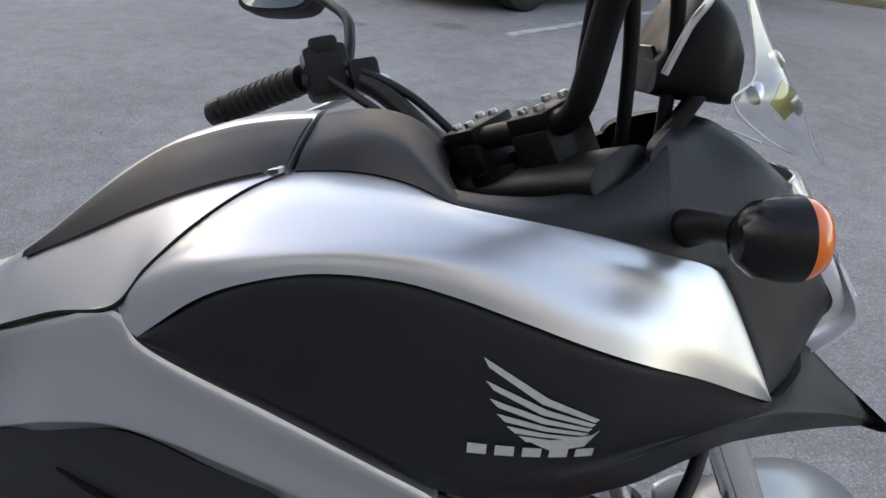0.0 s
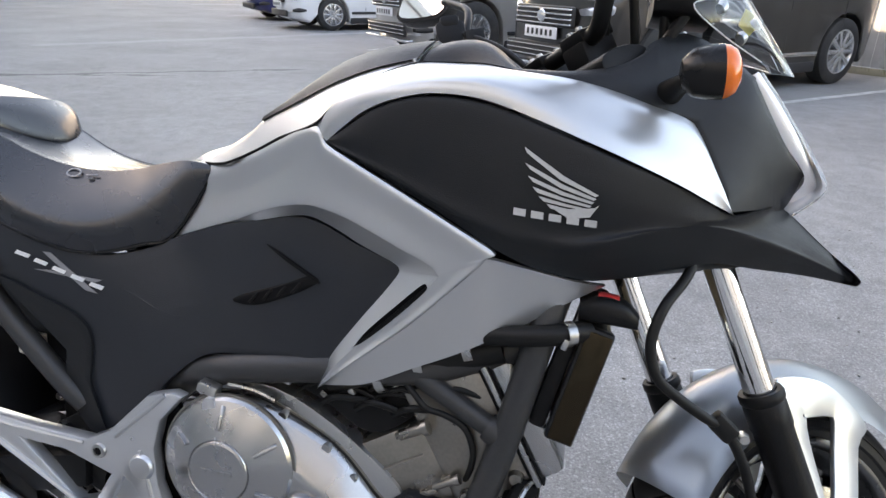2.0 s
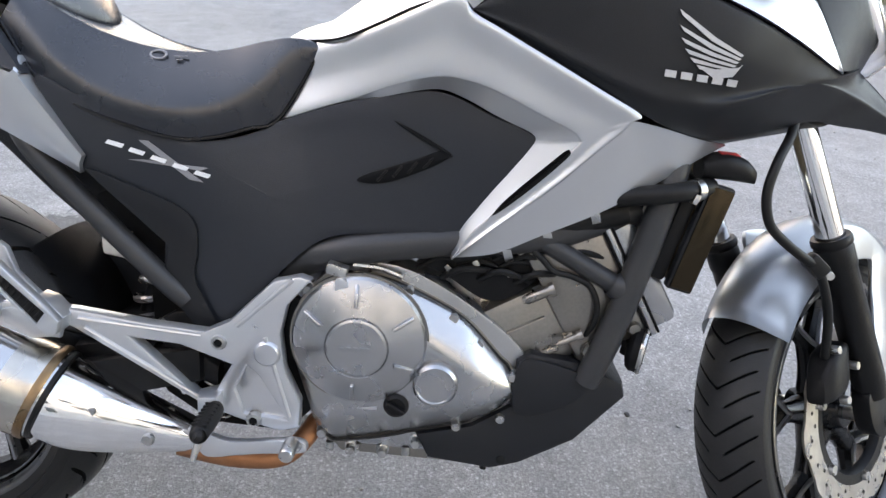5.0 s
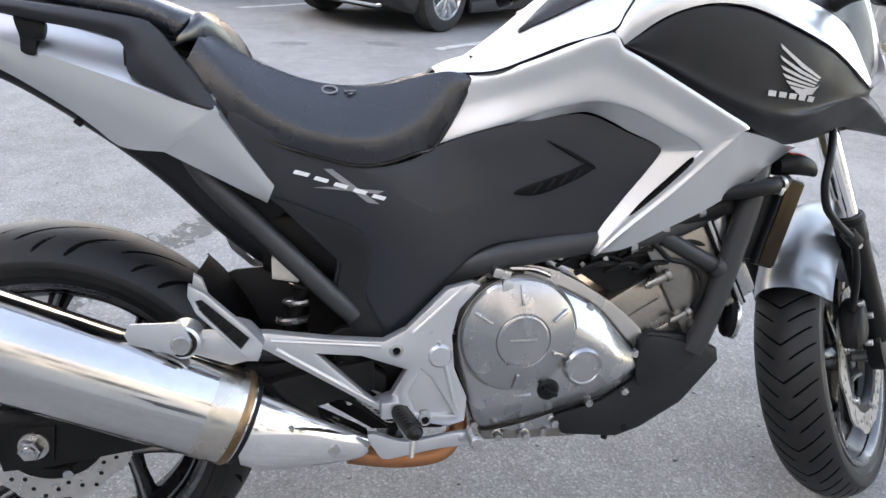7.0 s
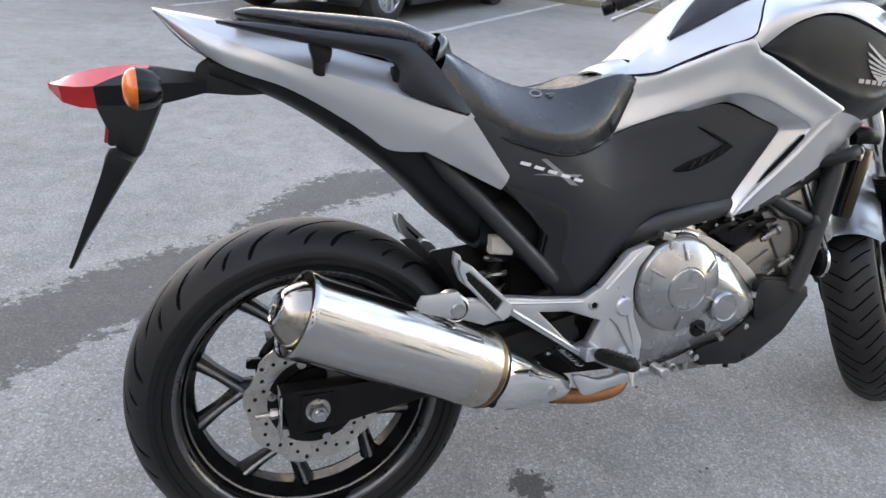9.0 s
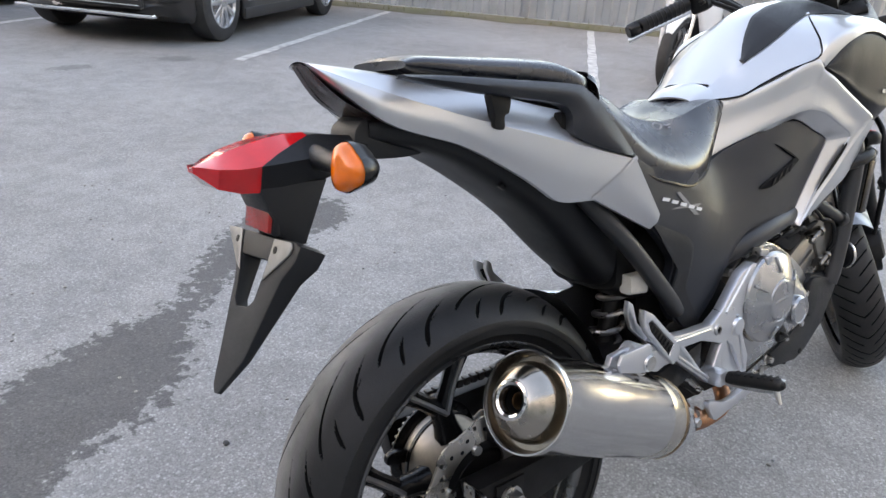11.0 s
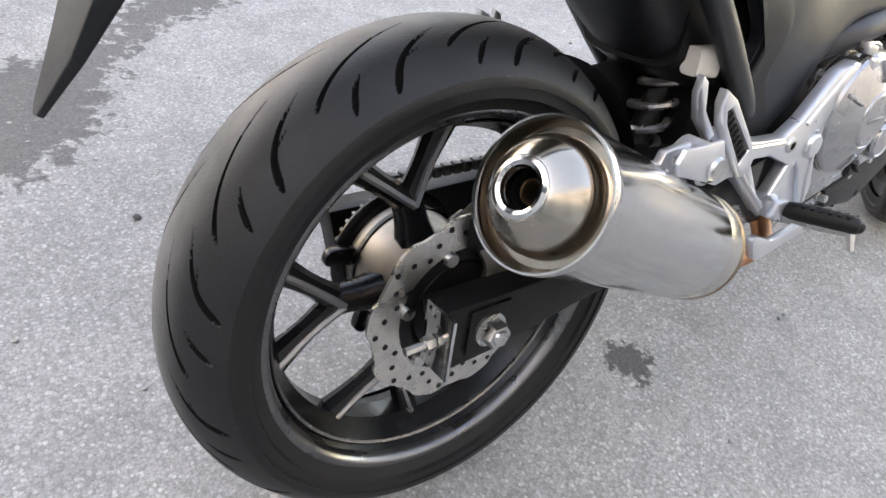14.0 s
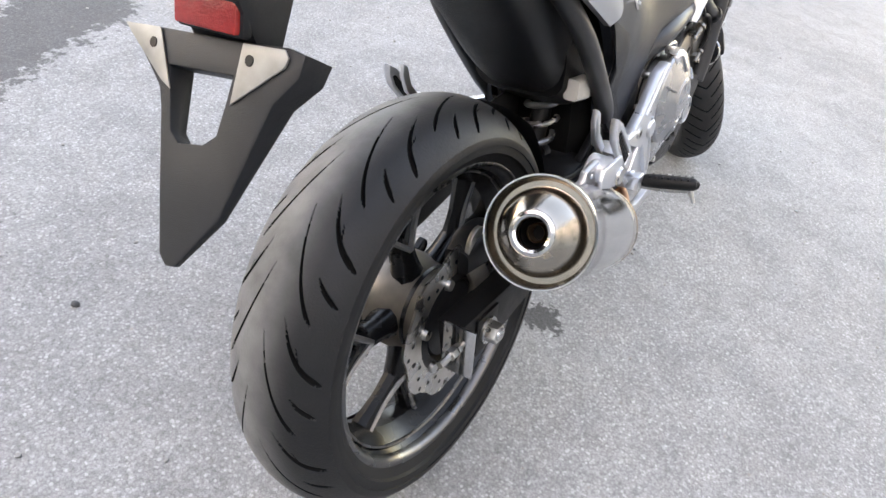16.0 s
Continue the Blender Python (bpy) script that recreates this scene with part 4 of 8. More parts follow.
for u, w in ((.150, -.078), (.225, -.075)):
    part("head_boss", lathe([(0, .012), (.008, .012), (.009, .009), (.012, -.004)], 16, T @ pose(u, -.108, w) @ Matrix.Rotation(radians(90), 4, "X")), CAST, head)
# two plugs lying along the block
for (x0, z0), (x1, z1), r in (((.966, .521), (1.010, .543), .0075), ((1.022, .456), (1.058, .475), .005)):
    a, b = Vector((x0, -.118, z0)), Vector((x1, -.118, z1))
    plug = part("sensor_plug", lathe([(0, 0), (r * .7, .0005), (r * .8, .004), (r, .006), (r, (b - a).length - .008), (r * 1.5, (b - a).length - .008), (r * 1.5, (b - a).length), (0, (b - a).length)], 16, along(a, b)), CAST, bike, "grey sensor plug")
    part("plug_seat", block((.016, .020, .014), T @ Matrix.Translation(T.inverted() @ ((a + b) / 2 + Vector((0, .012, 0)))), .003), CAST, plug)
part("spark_lead", tube([T @ Vector((.20, -.10, .07)), T @ Vector((.17, -.11, .12)), Vector((1.0, -.10, .64)), Vector((.93, -.09, .65))], .007, 10), HOSE, bike)
part("breather_hose", tube([(.965, -.110, .605), (.987, -.119, .587), (1.006, -.121, .570), (1.033, -.121, .564), (1.060, -.121, .550), (1.073, -.121, .521), (1.071, -.118, .491), (1.06, -.10, .46)], .0045, 10), HOSE, bike)
for p0, p1, r in (((.86, -.10, .585), (1.10, -.10, .662), .022), ((.88, -.07, .62), (1.08, -.07, .70), .030), ((.70, -.10, .585), (.90, -.09, .595), .016)):
    part("coolant_hose", tube([p0, p1], r, 16), HOSE, bike)
part("throttle_body", hull([(.86, 0, .60, .10, .045), (.93, 0, .62, .11, .05), (1.02, 0, .66, .10, .05)], 20, 3.5), BLACK, bike)
for x, z in ((1.053, .658), (.935, .60), (.99, .625)):
    part("hose_clip", lathe([(.024, -.006), (.026, -.006), (.026, .006), (.024, .006)], 24, along((x, -.10, z), (x + .05, -.10, z + .016)), closed=True), BOLT, bike)
for k in range(7):
    x0 = .74 + .045 * k
    part("cable", tube([(x0, -.10, .575), (x0 + .03, -.112, .598), (x0 + .07, -.105, .590)], .0045, 8), HOSE, bike)
tray = part("wiring_tray", slab([(.800, .568), (.850, .545), (.922, .508), (.985, .545), (1.01, .600), (.93, .606), (.84, .592)], -.096, -.050, .008), BLACK, bike, "black tray of wires above the cylinders")
rnd = random.Random(12)
for k in range(9):
    x, z = .84 + .018 * k, .566 + .014 * math.sin(k * 2.1)
    part("wire", tube([(x - .03, -.096, z - .012), (x, -.104 - .004 * (k % 3), z + .008), (x + .045, -.098, z + .004 - .012 * (k % 2))], .0032 + .001 * (k % 3), 8, n=14), HOSE, tray)
for k in range(7):
    part("wire_clip", block((.006 + .004 * rnd.random(), .006, .007 + .004 * rnd.random()), pose(.85 + .022 * k + .006 * rnd.random(), -.105, .556 + .030 * rnd.random(), 0, rnd.uniform(-50, 50), 0), .001), BOLT if k % 3 else CAST, tray)
part("wire_plug", block((.030, .018, .022), pose(.80, -.118, .587, 0, 20, 0), .004), ALLOY, bike)
part("wire_plug", block((.025, .016, .018), pose(.905, -.118, .61, 0, -20, 0), .004), BLACK, bike)
part("air_box", hull([(.50, 0, .62, .09, .09), (.66, 0, .66, .10, .11), (.84, 0, .72, .11, .10), (1.02, 0, .78, .11, .09), (1.12, 0, .82, .09, .06)], 20, 3.5), BLACK, bike)

# -- frame tubes --
def both(name, pts, r, label=""):
    pair(name, tube(pts, r, 18, n=10 * len(pts)), FRAME, bike, label)
both("down_tube", [(1.162, -.105, .745), (1.150, -.118, .700), (1.140, -.122, .660), (1.127, -.122, .600), (1.109, -.122, .525), (1.087, -.121, .447), (1.070, -.118, .400)], .0198, "dark grey steel frame down tube")
top_hose = part("top_coolant_hose", tube([(1.02, -.105, .668), (1.08, -.128, .684), (1.125, -.142, .693), (1.165, -.142, .700), (1.205, -.120, .705)], .0135, 14, n=24), HOSE, bike, "black coolant hose")
part("hose_clamp", lathe([(.0138, -.006), (.0158, -.006), (.0158, .006), (.0138, .006)], 24, along((1.180, -.136, .7015), (1.205, -.120, .705)), closed=True), BOLT, top_hose, "bright worm clamp")
part("clamp_screw", block((.008, .007, .014), pose(1.178, -.150, .692, 0, 20, 0), .002), BOLT, top_hose)
both("main_tube", [(1.12, -.085, .66), (.99, -.102, .618), (.865, -.109, .604), (.76, -.116, .590), (.69, -.112, .574), (.63, -.090, .545), (.56, -.075, .47)], .0235, "dark grey steel main frame tube")
both("brace_tube", [(.975, -.108, .618), (1.038, -.114, .585), (1.104, -.120, .551)], .0145, "dark grey steel brace tube")
both("seat_tube", [(.215, -.080, .770), (.255, -.112, .710), (.32, -.122, .642), (.43, -.118, .527), (.47, -.110, .485)], .0165, "dark grey steel seat rail tube")
part("weld_joint", lathe([(.0185, -.010), (.0205, 0), (.0185, .010)], 20, along((1.098, -.1195, .554), (1.038, -.114, .585))), FRAME, bike)

# -- skid plate, radiator and horn --
SKID = [(.818, .290), (.905, .312), (.962, .350), (.966, .425), (.985, .440), (1.016, .436), (1.060, .428), (1.130, .396), (1.136, .372), (1.066, .294), (.985, .250), (.94, .236), (.84, .248)]
sk = slab(SKID, -.120, .120, .010, smooth=False)
for v in sk.verts:
    if v.co.x > 1.0:
        v.co.y *= 1 - (v.co.x - 1.0) * .55
skid = part("skid_plate", sk, PLASTIC, bike, "dark grey plastic belly cowl")
part("cowl_step", slab([(.97, .425), (1.015, .428), (1.075, .405), (1.06, .37), (1.0, .34), (.965, .35)], -.126, -.117, .003), PLASTIC, skid)
part("cowl_clip", lathe([(0, .004), (.007, .003), (.008, 0)], 16, sideways(.955, .256, -.118)), BLACK, skid)
R = Matrix.Translation((1.200, 0, .632)) @ Matrix.Rotation(radians(14), 4, "Y")
rad = part("radiator", block((.026, .235, .150), R, .006), BLACK, bike, "black radiator")
part("radiator_core", block((.034, .205, .138), R, .002), COOLER, rad, "bronze coloured cooler core")
# round horn ahead of the down tube
HORN = along((1.132, -.108, .455), (1.182, -.128, .450))
horn = part("horn", lathe([(0, -.012), (.012, -.012), (.014, -.004), (.028, .0), (.033, .006), (.033, .016), (.028, .018)], 40, HORN), DEEP, bike, "round black horn with a bright rim")
part("horn_rim", lathe([(.032, .017), (.034, .016), (.0355, .019), (.034, .0225), (.032, .0225)], 40, HORN, closed=True), BOLT, horn)
part("horn_face", lathe([(.031, .020), (.024, .022), (.010, .018), (0, .020)], 40, HORN), DEEP, horn)
part("horn_stay", tube([(1.126, -.094, .458), (1.095, -.094, .50)], .006, 8), BLACK, horn)
part("side_tank", block((.038, .018, .158), R @ pose(0, -.122, 0), .004), PLASTIC, rad)
part("tank_face", block((.032, .004, .150), R @ pose(.001, -.1325, 0), .0015), TANK, rad, "dark end face of the radiator with a tan sheen tinted in")
part("radiator_shroud", block((.022, .020, .140), R @ pose(-.032, -.112, -.004), .006), BLACK, rad)
part("side_tank", block((.038, .018, .158), R @ pose(0, .122, 0), .006), PLASTIC, rad)
for k in range(24):
    part("core_fin", block((.003, .210, .0012), R @ pose(.0185, 0, -.066 + .0057 * k)), COOLER, rad)
filler = part("filler_neck", hull([(1.19, -.105, .728, .022, .014), (1.215, -.110, .734, .028, .018), (1.245, -.112, .730, .022, .016), (1.262, -.112, .722, .014, .010)], 18, 3), BLACK, bike, "black radiator filler cap")
part("red_tag", block((.026, .016, .003), pose(1.224, -.116, .7505, 8, 5, 0), .001), RED_TAG, filler, "red warning tag")

# -- side cover under the seat --
SIDE = [(.295, .800), (.36, .772), (.452, .736), (.505, .724), (.56, .733), (.600, .752), (.655, .772), (.71, .789), (.80, .808), (.845, .806), (.90, .783), (.950, .764), (.962, .748), (.925, .700), (.866, .618), (.866, .618), (.78, .611), (.685, .600), (.623, .553), (.578, .494), (.523, .443), (.523, .443), (.482, .450), (.450, .485), (.438, .525), (.443, .585), (.41, .625), (.345, .680), (.345, .680), (.318, .740)]
side, _ = pair("side_cover", patch(SIDE, COVER, -.003, 9, centre=(.60, .65)), PLASTIC_GREY, bike, "dark grey grained plastic side cover")
ridge = patch([(.352, .680), (.42, .655), (.472, .632), (.494, .605), (.492, .56), (.486, .525), (.505, .470), (.523, .444), (.523, .444), (.486, .450), (.455, .487), (.442, .528), (.448, .588), (.41, .630)], COVER, .004, 6, centre=(.465, .56))
pair("cover_step", ridge, PLASTIC, bike)
vent_part = part("vent_scoop", patch([(.722, .683), (.738, .695), (.80, .718), (.838, .734), (.850, .726), (.850, .726), (.82, .708), (.762, .684)], COVER, .0015, 4, thick=.002, roll=.0005), DEEP, side, "dark air vent with slats")
for k in range(4):
    f = k / 3
    part("vent_slat", block((.0035, .003, .020), pose(.757 + .062 * f, -(COVER(.77 + .06 * f, .69) + .002), .694 + .021 * f, 0, 38, 0), .001), BLACK, vent_part)
part("vent_crease", patch([(.770, .768), (.80, .750), (.848, .726), (.848, .726), (.846, .732), (.80, .756)], COVER, .0012, 3, thick=.002, roll=.0005), DEEP, side)
# model badge: plain slanted bars in the letters' places, and a crossed grey mark
for k, (w, c) in enumerate(((.021, 0), (.019, 1), (.019, 2), (.019, 3), (.019, 4))):
    x = .392 + .0285 * c
    z = .7205 - .0092 * c
    q = slab([(x - w / 2 + .003, z + .0005), (x + w / 2 + .003, z - .005), (x + w / 2 - .001, z - .010), (x - w / 2 - .001, z - .0045)], 0, .0012, 0, smooth=False)
    for v in q.verts:
        v.co.y += -(COVER(v.co.x, v.co.z) - .0008)
    part("badge_bar", q, DECAL_WHITE, side)
for o in ([(.425, .722), (.437, .722), (.508, .668), (.490, .671)], [(.410, .695), (.43, .696), (.515, .688), (.505, .684)]):
    q = slab(o, 0, .0008, 0, smooth=False)
    for v in q.verts:
        v.co.y += -(COVER(v.co.x, v.co.z) - .0012)
    part("badge_cross", q, DECAL_GREY, side)

# -- silver cowl along the side, with its forward arm and slot --
TOP1 = [(.640, .862), (.69, .868), (.743, .888), (.79, .909), (.836, .929), (.856, .927), (.866, .910), (.899, .893), (.961, .862), (1.036, .824), (1.084, .799)]
TOP2 = [(1.084, .799), (1.123, .782), (1.181, .768), (1.218, .763)]
LOW1 = [(.600, .753), (.655, .773), (.719, .795), (.765, .813), (.806, .825), (.83, .829), (.855, .828), (.89, .820), (.925, .806), (.965, .788), (1.000, .773)]
LOW0 = [(.600, .750), (.655, .768), (.714, .787), (.760, .800), (.803, .810), (.825, .813), (.842, .811), (.872, .800), (.901, .786), (.930, .774), (.950, .766)]
INN = [(1.013, .762), (1.010, .752), (.966, .702), (.935, .675), (.906, .647), (.880, .618), (.864, .594), (.858, .584)]
INN0 = [(.960, .758), (.957, .747), (.935, .716), (.915, .690), (.893, .660), (.870, .626), (.860, .600), (.857, .584)]
FOLD = [(1.077, .790), (1.068, .779), (1.030, .739), (.985, .693), (.945, .658), (.905, .624), (.874, .597), (.859, .583)]
OUT = [(.859, .582), (.875, .584), (.922, .594), (.982, .625), (1.053, .662), (1.12, .702), (1.185, .743), (1.218, .762)]
def bevel_edge(pts):
    return [(x, z, min(COVER(x, z) - .003, OUTER(x, z) - .010)) for x, z in pts]
def between(a, b, k, d):
    return on(OUTER, [(p[0] + (q[0] - p[0]) * k, p[1] + (q[1] - p[1]) * k) for p, q in zip(a, b)], d)
INNER, MIDDLE, UPPER = LOW0 + INN0, LOW1 + INN, TOP1 + FOLD
cowl_b = facets([bevel_edge(INNER), on(OUTER, MIDDLE, -.002)], 110, 4)
face_b = shell([on(OUTER, MIDDLE, -.002), between(MIDDLE, UPPER, .07, .0005), between(MIDDLE, UPPER, .5, -.001), between(MIDDLE, UPPER, .88, .003), on(OUTER, UPPER, .0)], 110, 20, .0, .0)
FOLD_UP = list(reversed(FOLD)) + TOP2[1:]
under_b = facets([on(OUTER, FOLD_UP, .0005), [(x, z, OUTER(x, z) - .016 + .012 * k / 7) for k, (x, z) in enumerate(OUT)]], 80, 5)
rim(cowl_b, .004, .002)
rim(face_b, .010, .003)
rim(under_b, .012, .003)
cowl, _ = pair("side_cowl", merged(merged(cowl_b, face_b), under_b), SILVER, bike, "silver painted side cowl", sharp=32)
SLOT = [(.908, .650), (.908, .650), (.922, .659), (.960, .694), (1.000, .736), (1.004, .746), (1.004, .746), (.998, .747), (.972, .722), (.928, .677)]
slot = bmesh.new()
sv = [slot.verts.new((p.x, -(OUTER(p.x, p.y) + .0025), p.y)) for p in spline([(x, z, 0) for x, z in SLOT], 60, True)]
slot.faces.new(sv)
bmesh.ops.solidify(slot, geom=slot.faces[:], thickness=.008)
pair("cowl_slot", slot, DEEP, bike, "dark slot in the cowl")
# the silver arch above the dark fairing panel
ARCH_LOW = [(.866, .913), (.882, .9265), (.913, .950), (.947, .966), (.995, .977), (1.045, .976), (1.086, .967), (1.135, .951), (1.180, .935), (1.224, .919), (1.282, .896), (1.325, .876), (1.343, .868), (1.354, .863)]
ARCH_UP = [(.853, .929, .158), (.872, .955, .164), (.905, .977, .168), (.940, .988, .171), (.985, .995, .173), (1.030, .998, .174), (1.071, .996, .173), (1.125, .986, .167), (1.175, .974, .156), (1.215, .965, .146), (1.262, .951, .133), (1.312, .922, .114), (1.338, .892, .112), (1.352, .865, .112)]
ARCH_IN = [(.851, .934, .157), (.872, .961, .150), (.897, .986, .126), (.926, 1.007, .100), (.957, 1.020, .078), (1.005, 1.022, .075), (1.047, 1.020, .095), (1.085, 1.013, .121), (1.150, 1.006, .131), (1.200, .996, .122), (1.252, .981, .107), (1.299, .966, .090), (1.328, .915, .096), (1.351, .867, .111)]
ARCH_MID = [((a + c) / 2, (b + d) / 2, (OUTER(a, b) + l) / 2 + .003) for (a, b), (c, d, l) in zip(ARCH_LOW, ARCH_UP)]
ARCH_TOP = [tuple((p + q) / 2 + (0, .004, .004)[k] * min(1, i / 3, (13 - i) / 3) for k, (p, q) in enumerate(zip(a, b))) for i, (a, b) in enumerate(zip(ARCH_UP, ARCH_IN))]
arch, _ = pair("upper_cowl", shell([on(OUTER, ARCH_LOW, 0), ARCH_MID, ARCH_UP, ARCH_TOP, ARCH_IN], 70, 20, .012), SILVER, bike, "silver painted upper cowl", sharp=50)
# dark fairing panel running out into the beak
PT = [(.866, .914), (.882, .9255), (.93, .957), (.98, .973), (1.036, .974), (1.086, .964), (1.155, .941), (1.210, .921), (1.26, .902), (1.31, .881), (1.354, .862), (1.395, .869), (1.434, .868), (1.483, .830), (1.530, .794), (1.539, .784)]
PF = [(.867, .9125), (.880, .907), (.93, .888), (.98, .866), (1.036, .843), (1.09, .825), (1.13, .817), (1.174, .815), (1.215, .823), (1.255, .835), (1.302, .845), (1.343, .844), (1.395, .832), (1.463, .810), (1.526, .785), (1.540, .782)]
PB = [(.868, .911), (.880, .904), (.93, .880), (.98, .855), (1.036, .827), (1.08, .804), (1.123, .785), (1.160, .774), (1.193, .768), (1.252, .776), (1.3, .787), (1.349, .797), (1.403, .791), (1.474, .784), (1.530, .775), (1.538, .779)]
def ended(pts, off, ends):
    """The outer surface along a line, running out to the given laterals."""
    keep = len(pts) - len(ends)
    return [(x, z, OUTER(x, z) + off if k < keep else ends[k - keep]) for k, (x, z) in enumerate(pts)]
RT = ended(PT, -.005, (.108, .070, .015, .012, -.002, -.009))
RF = ended(PF, .002, (.165, .158, .146, .128, .108, .075, .038, .008, -.008))
RB = ended(PB, -.008, (.125, .110, .090, .070, .046, .022, .002, -.008))
def blend(k, lift):
    out = []
    for i, (p, q) in enumerate(zip(RT, RF)):
        x, z, l = (u + (v - u) * k for u, v in zip(p, q))
        f = max(0.0, min(1.0, (10 - i) / 3))
        out.append((x, z, f * (OUTER(x, z) + lift) + (1 - f) * (l + lift)))
    return out
RH = [tuple((p + q) / 2 for p, q in zip(a, b)) for a, b in zip(RF, RB)]
skin = shell([RT, blend(.08, -.001), blend(.45, .002), blend(.85, .001), RF, RH, RB], 72, 30, .010)
fairing, _ = pair("fairing_panel", skin, PLASTIC, bike, "grained black fairing panel running out into a beak", sharp=60)
part("beak", hull([(1.20, .01, .805, .085, .025), (1.32, .01, .825, .065, .022), (1.40, .012, .825, .042, .022), (1.45, .014, .815, .030, .017), (1.500, .014, .797, .016, .010), (1.535, .014, .7825, .006, .006)], 24, 3), PLASTIC, bike, "pointed black beak", sharp=60)
# wing emblem: six plain feather bars over a plain base bar
def decal(o, y, mat, name, parent):
    q = slab(o, 0, .0009, 0, smooth=False)
    for v in q.verts:
        v.co.y += -(OUTER(v.co.x, v.co.z) + y)
    return part(name, q, mat, parent)
tips = [(1.110, .925), (1.113, .907), (1.117, .893), (1.123, .881), (1.131, .871), (1.140, .863)]
for k, (x, z) in enumerate(tips):
    x1 = 1.197 - .002 * k
    z1 = .877 - .0042 * k
    x2, z2 = x + .004 + .002 * (k > 0), z - .0072 + .0004 * k
    decal([(x, z), (x + (x1 - x) * .55, z + (z1 - z) * .62), (x1, z1), (x1 - .003, z1 - .0021), (x + (x1 - x) * .5, z + (z1 - z) * .66 - .0022), (x2, z2)], .0048, DECAL, "emblem_bar", fairing)
decal([(1.150, .857), (1.194, .862), (1.199, .866), (1.190, .851), (1.166, .848)], .0048, DECAL, "emblem_bar", fairing)
for k in range(5):
    x, z = 1.104 + .0202 * k, .8505 - .0018 * k
    decal([(x, z + .005), (x + .014, z + .0038), (x + .014, z - .0045), (x, z - .0033)], .0048, DECAL, "emblem_bar", fairing)

# -- tank lid, black strips and cockpit top --
LID_EDGE = [(.640, .866, .060), (.69, .871, .090), (.743, .892, .106), (.79, .913, .128), (.849, .934, .156), (.872, .962, .147), (.897, .987, .123), (.926, 1.008, .097), (.953, 1.020, .078)]
LID_MID = [(.655, .884, .040), (.70, .906, .056), (.731, .929, .067), (.79, .958, .080), (.835, .981, .086), (.868, .996, .086), (.900, 1.008, .084), (.928, 1.016, .082), (.953, 1.022, .077)]
STRIP_TOP = [(.668, .894, .030), (.712, .925, .036), (.745, .953, .036), (.79, .990, .030), (.835, 1.019, .026), (.868, 1.033, .024), (.900, 1.043, .022), (.932, 1.049, .022), (.962, 1.053, .022)]
LID_TOP = [(.662, .896, -.015), (.708, .930, -.015), (.742, .957, -.015), (.787, .994, -.015), (.832, 1.023, -.015), (.866, 1.038, -.015), (.899, 1.048, -.015), (.932, 1.054, -.015), (.962, 1.057, -.015)]
lid = part("luggage_lid", spanned([LID_EDGE, LID_MID, STRIP_TOP, LID_TOP], 40, 36, .006), SILVER, bike, "silver luggage compartment lid", sharp=50)
pair("lid_seam", tube([(x - .001, -(l + .0012), z - .001) for x, z, l in LID_EDGE], .0019, 6, n=70), DEEP, lid)
def lifted(r, d):
    return [(x - d * .3, z + d * .8, l + d * .5) for x, z, l in r]
sa, sb = lifted(LID_MID, .003), lifted(STRIP_TOP, .003)
wedge = [tuple(p + (q - p) * min(1, max(0, (i - 1.6) / 1.6)) for p, q in zip(a, b)) for i, (a, b) in enumerate(zip(sa, sb))]
part("lid_strip", shell([sa[2:], [tuple((p + q) / 2 + (0, .003, .002)[k] for k, (p, q) in enumerate(zip(a, b))) for a, b in zip(sa, wedge)][2:], wedge[2:]], 30, 7, .006), PLASTIC, bike, "black grained strip on the lid")
part("lid_collar", spanned([[(.600, .854, .048), (.618, .862, .052), (.644, .866, .061)], [(.606, .868, .028), (.625, .878, .032), (.659, .886, .041)], [(.606, .874, 0), (.63, .886, 0), (.667, .898, 0)]], 12, 24, .004), SILVER, bike)
CK_OUT = [(.959, 1.022, .077), (1.005, 1.024, .074), (1.047, 1.022, .092), (1.085, 1.014, .118), (1.12, 1.006, .122)]
CK_MID = [(.963, 1.041, .050), (1.005, 1.050, .050), (1.040, 1.048, .058), (1.068, 1.031, .076), (1.095, 1.006, .082)]
CK_TOP = [(.966, 1.056, -.015), (1.0, 1.062, -.015), (1.030, 1.059, -.015), (1.058, 1.043, -.015), (1.08, 1.014, -.015)]
part("cockpit_cover", spanned([CK_OUT, CK_MID, CK_TOP], 24, 28, .006), PLASTIC, bike, "black cover behind the handlebar")
# nose cowl beside the headlamp
NOSE = [(1.235, .987), (1.299, .966), (1.299, .966), (1.328, .915), (1.353, .866), (1.353, .866), (1.393, .868), (1.435, .867), (1.454, .911), (1.454, .911), (1.418, .952), (1.390, .992), (1.370, 1.028), (1.370, 1.028), (1.325, 1.062), (1.285, 1.078), (1.24, 1.058), (1.235, 1.03)]
NOSE_F = lateral([(1.15, 1.006, .130), (1.252, .981, .106), (1.299, .966, .090), (1.328, .915, .096), (1.353, .866, .111), (1.395, .868, .060), (1.435, .867, .008), (1.454, .911, .015), (1.418, .952, .030), (1.370, 1.028, .042), (1.325, 1.060, .035), (1.285, 1.078, .022), (1.24, 1.050, .075), (1.34, .97, .078), (1.38, .92, .070)])
pair("nose_cowl", patch(NOSE, NOSE_F, .001, 8, centre=(1.325, .985), thick=.012), PLASTIC, bike, "black grained nose cowl", sharp=60)
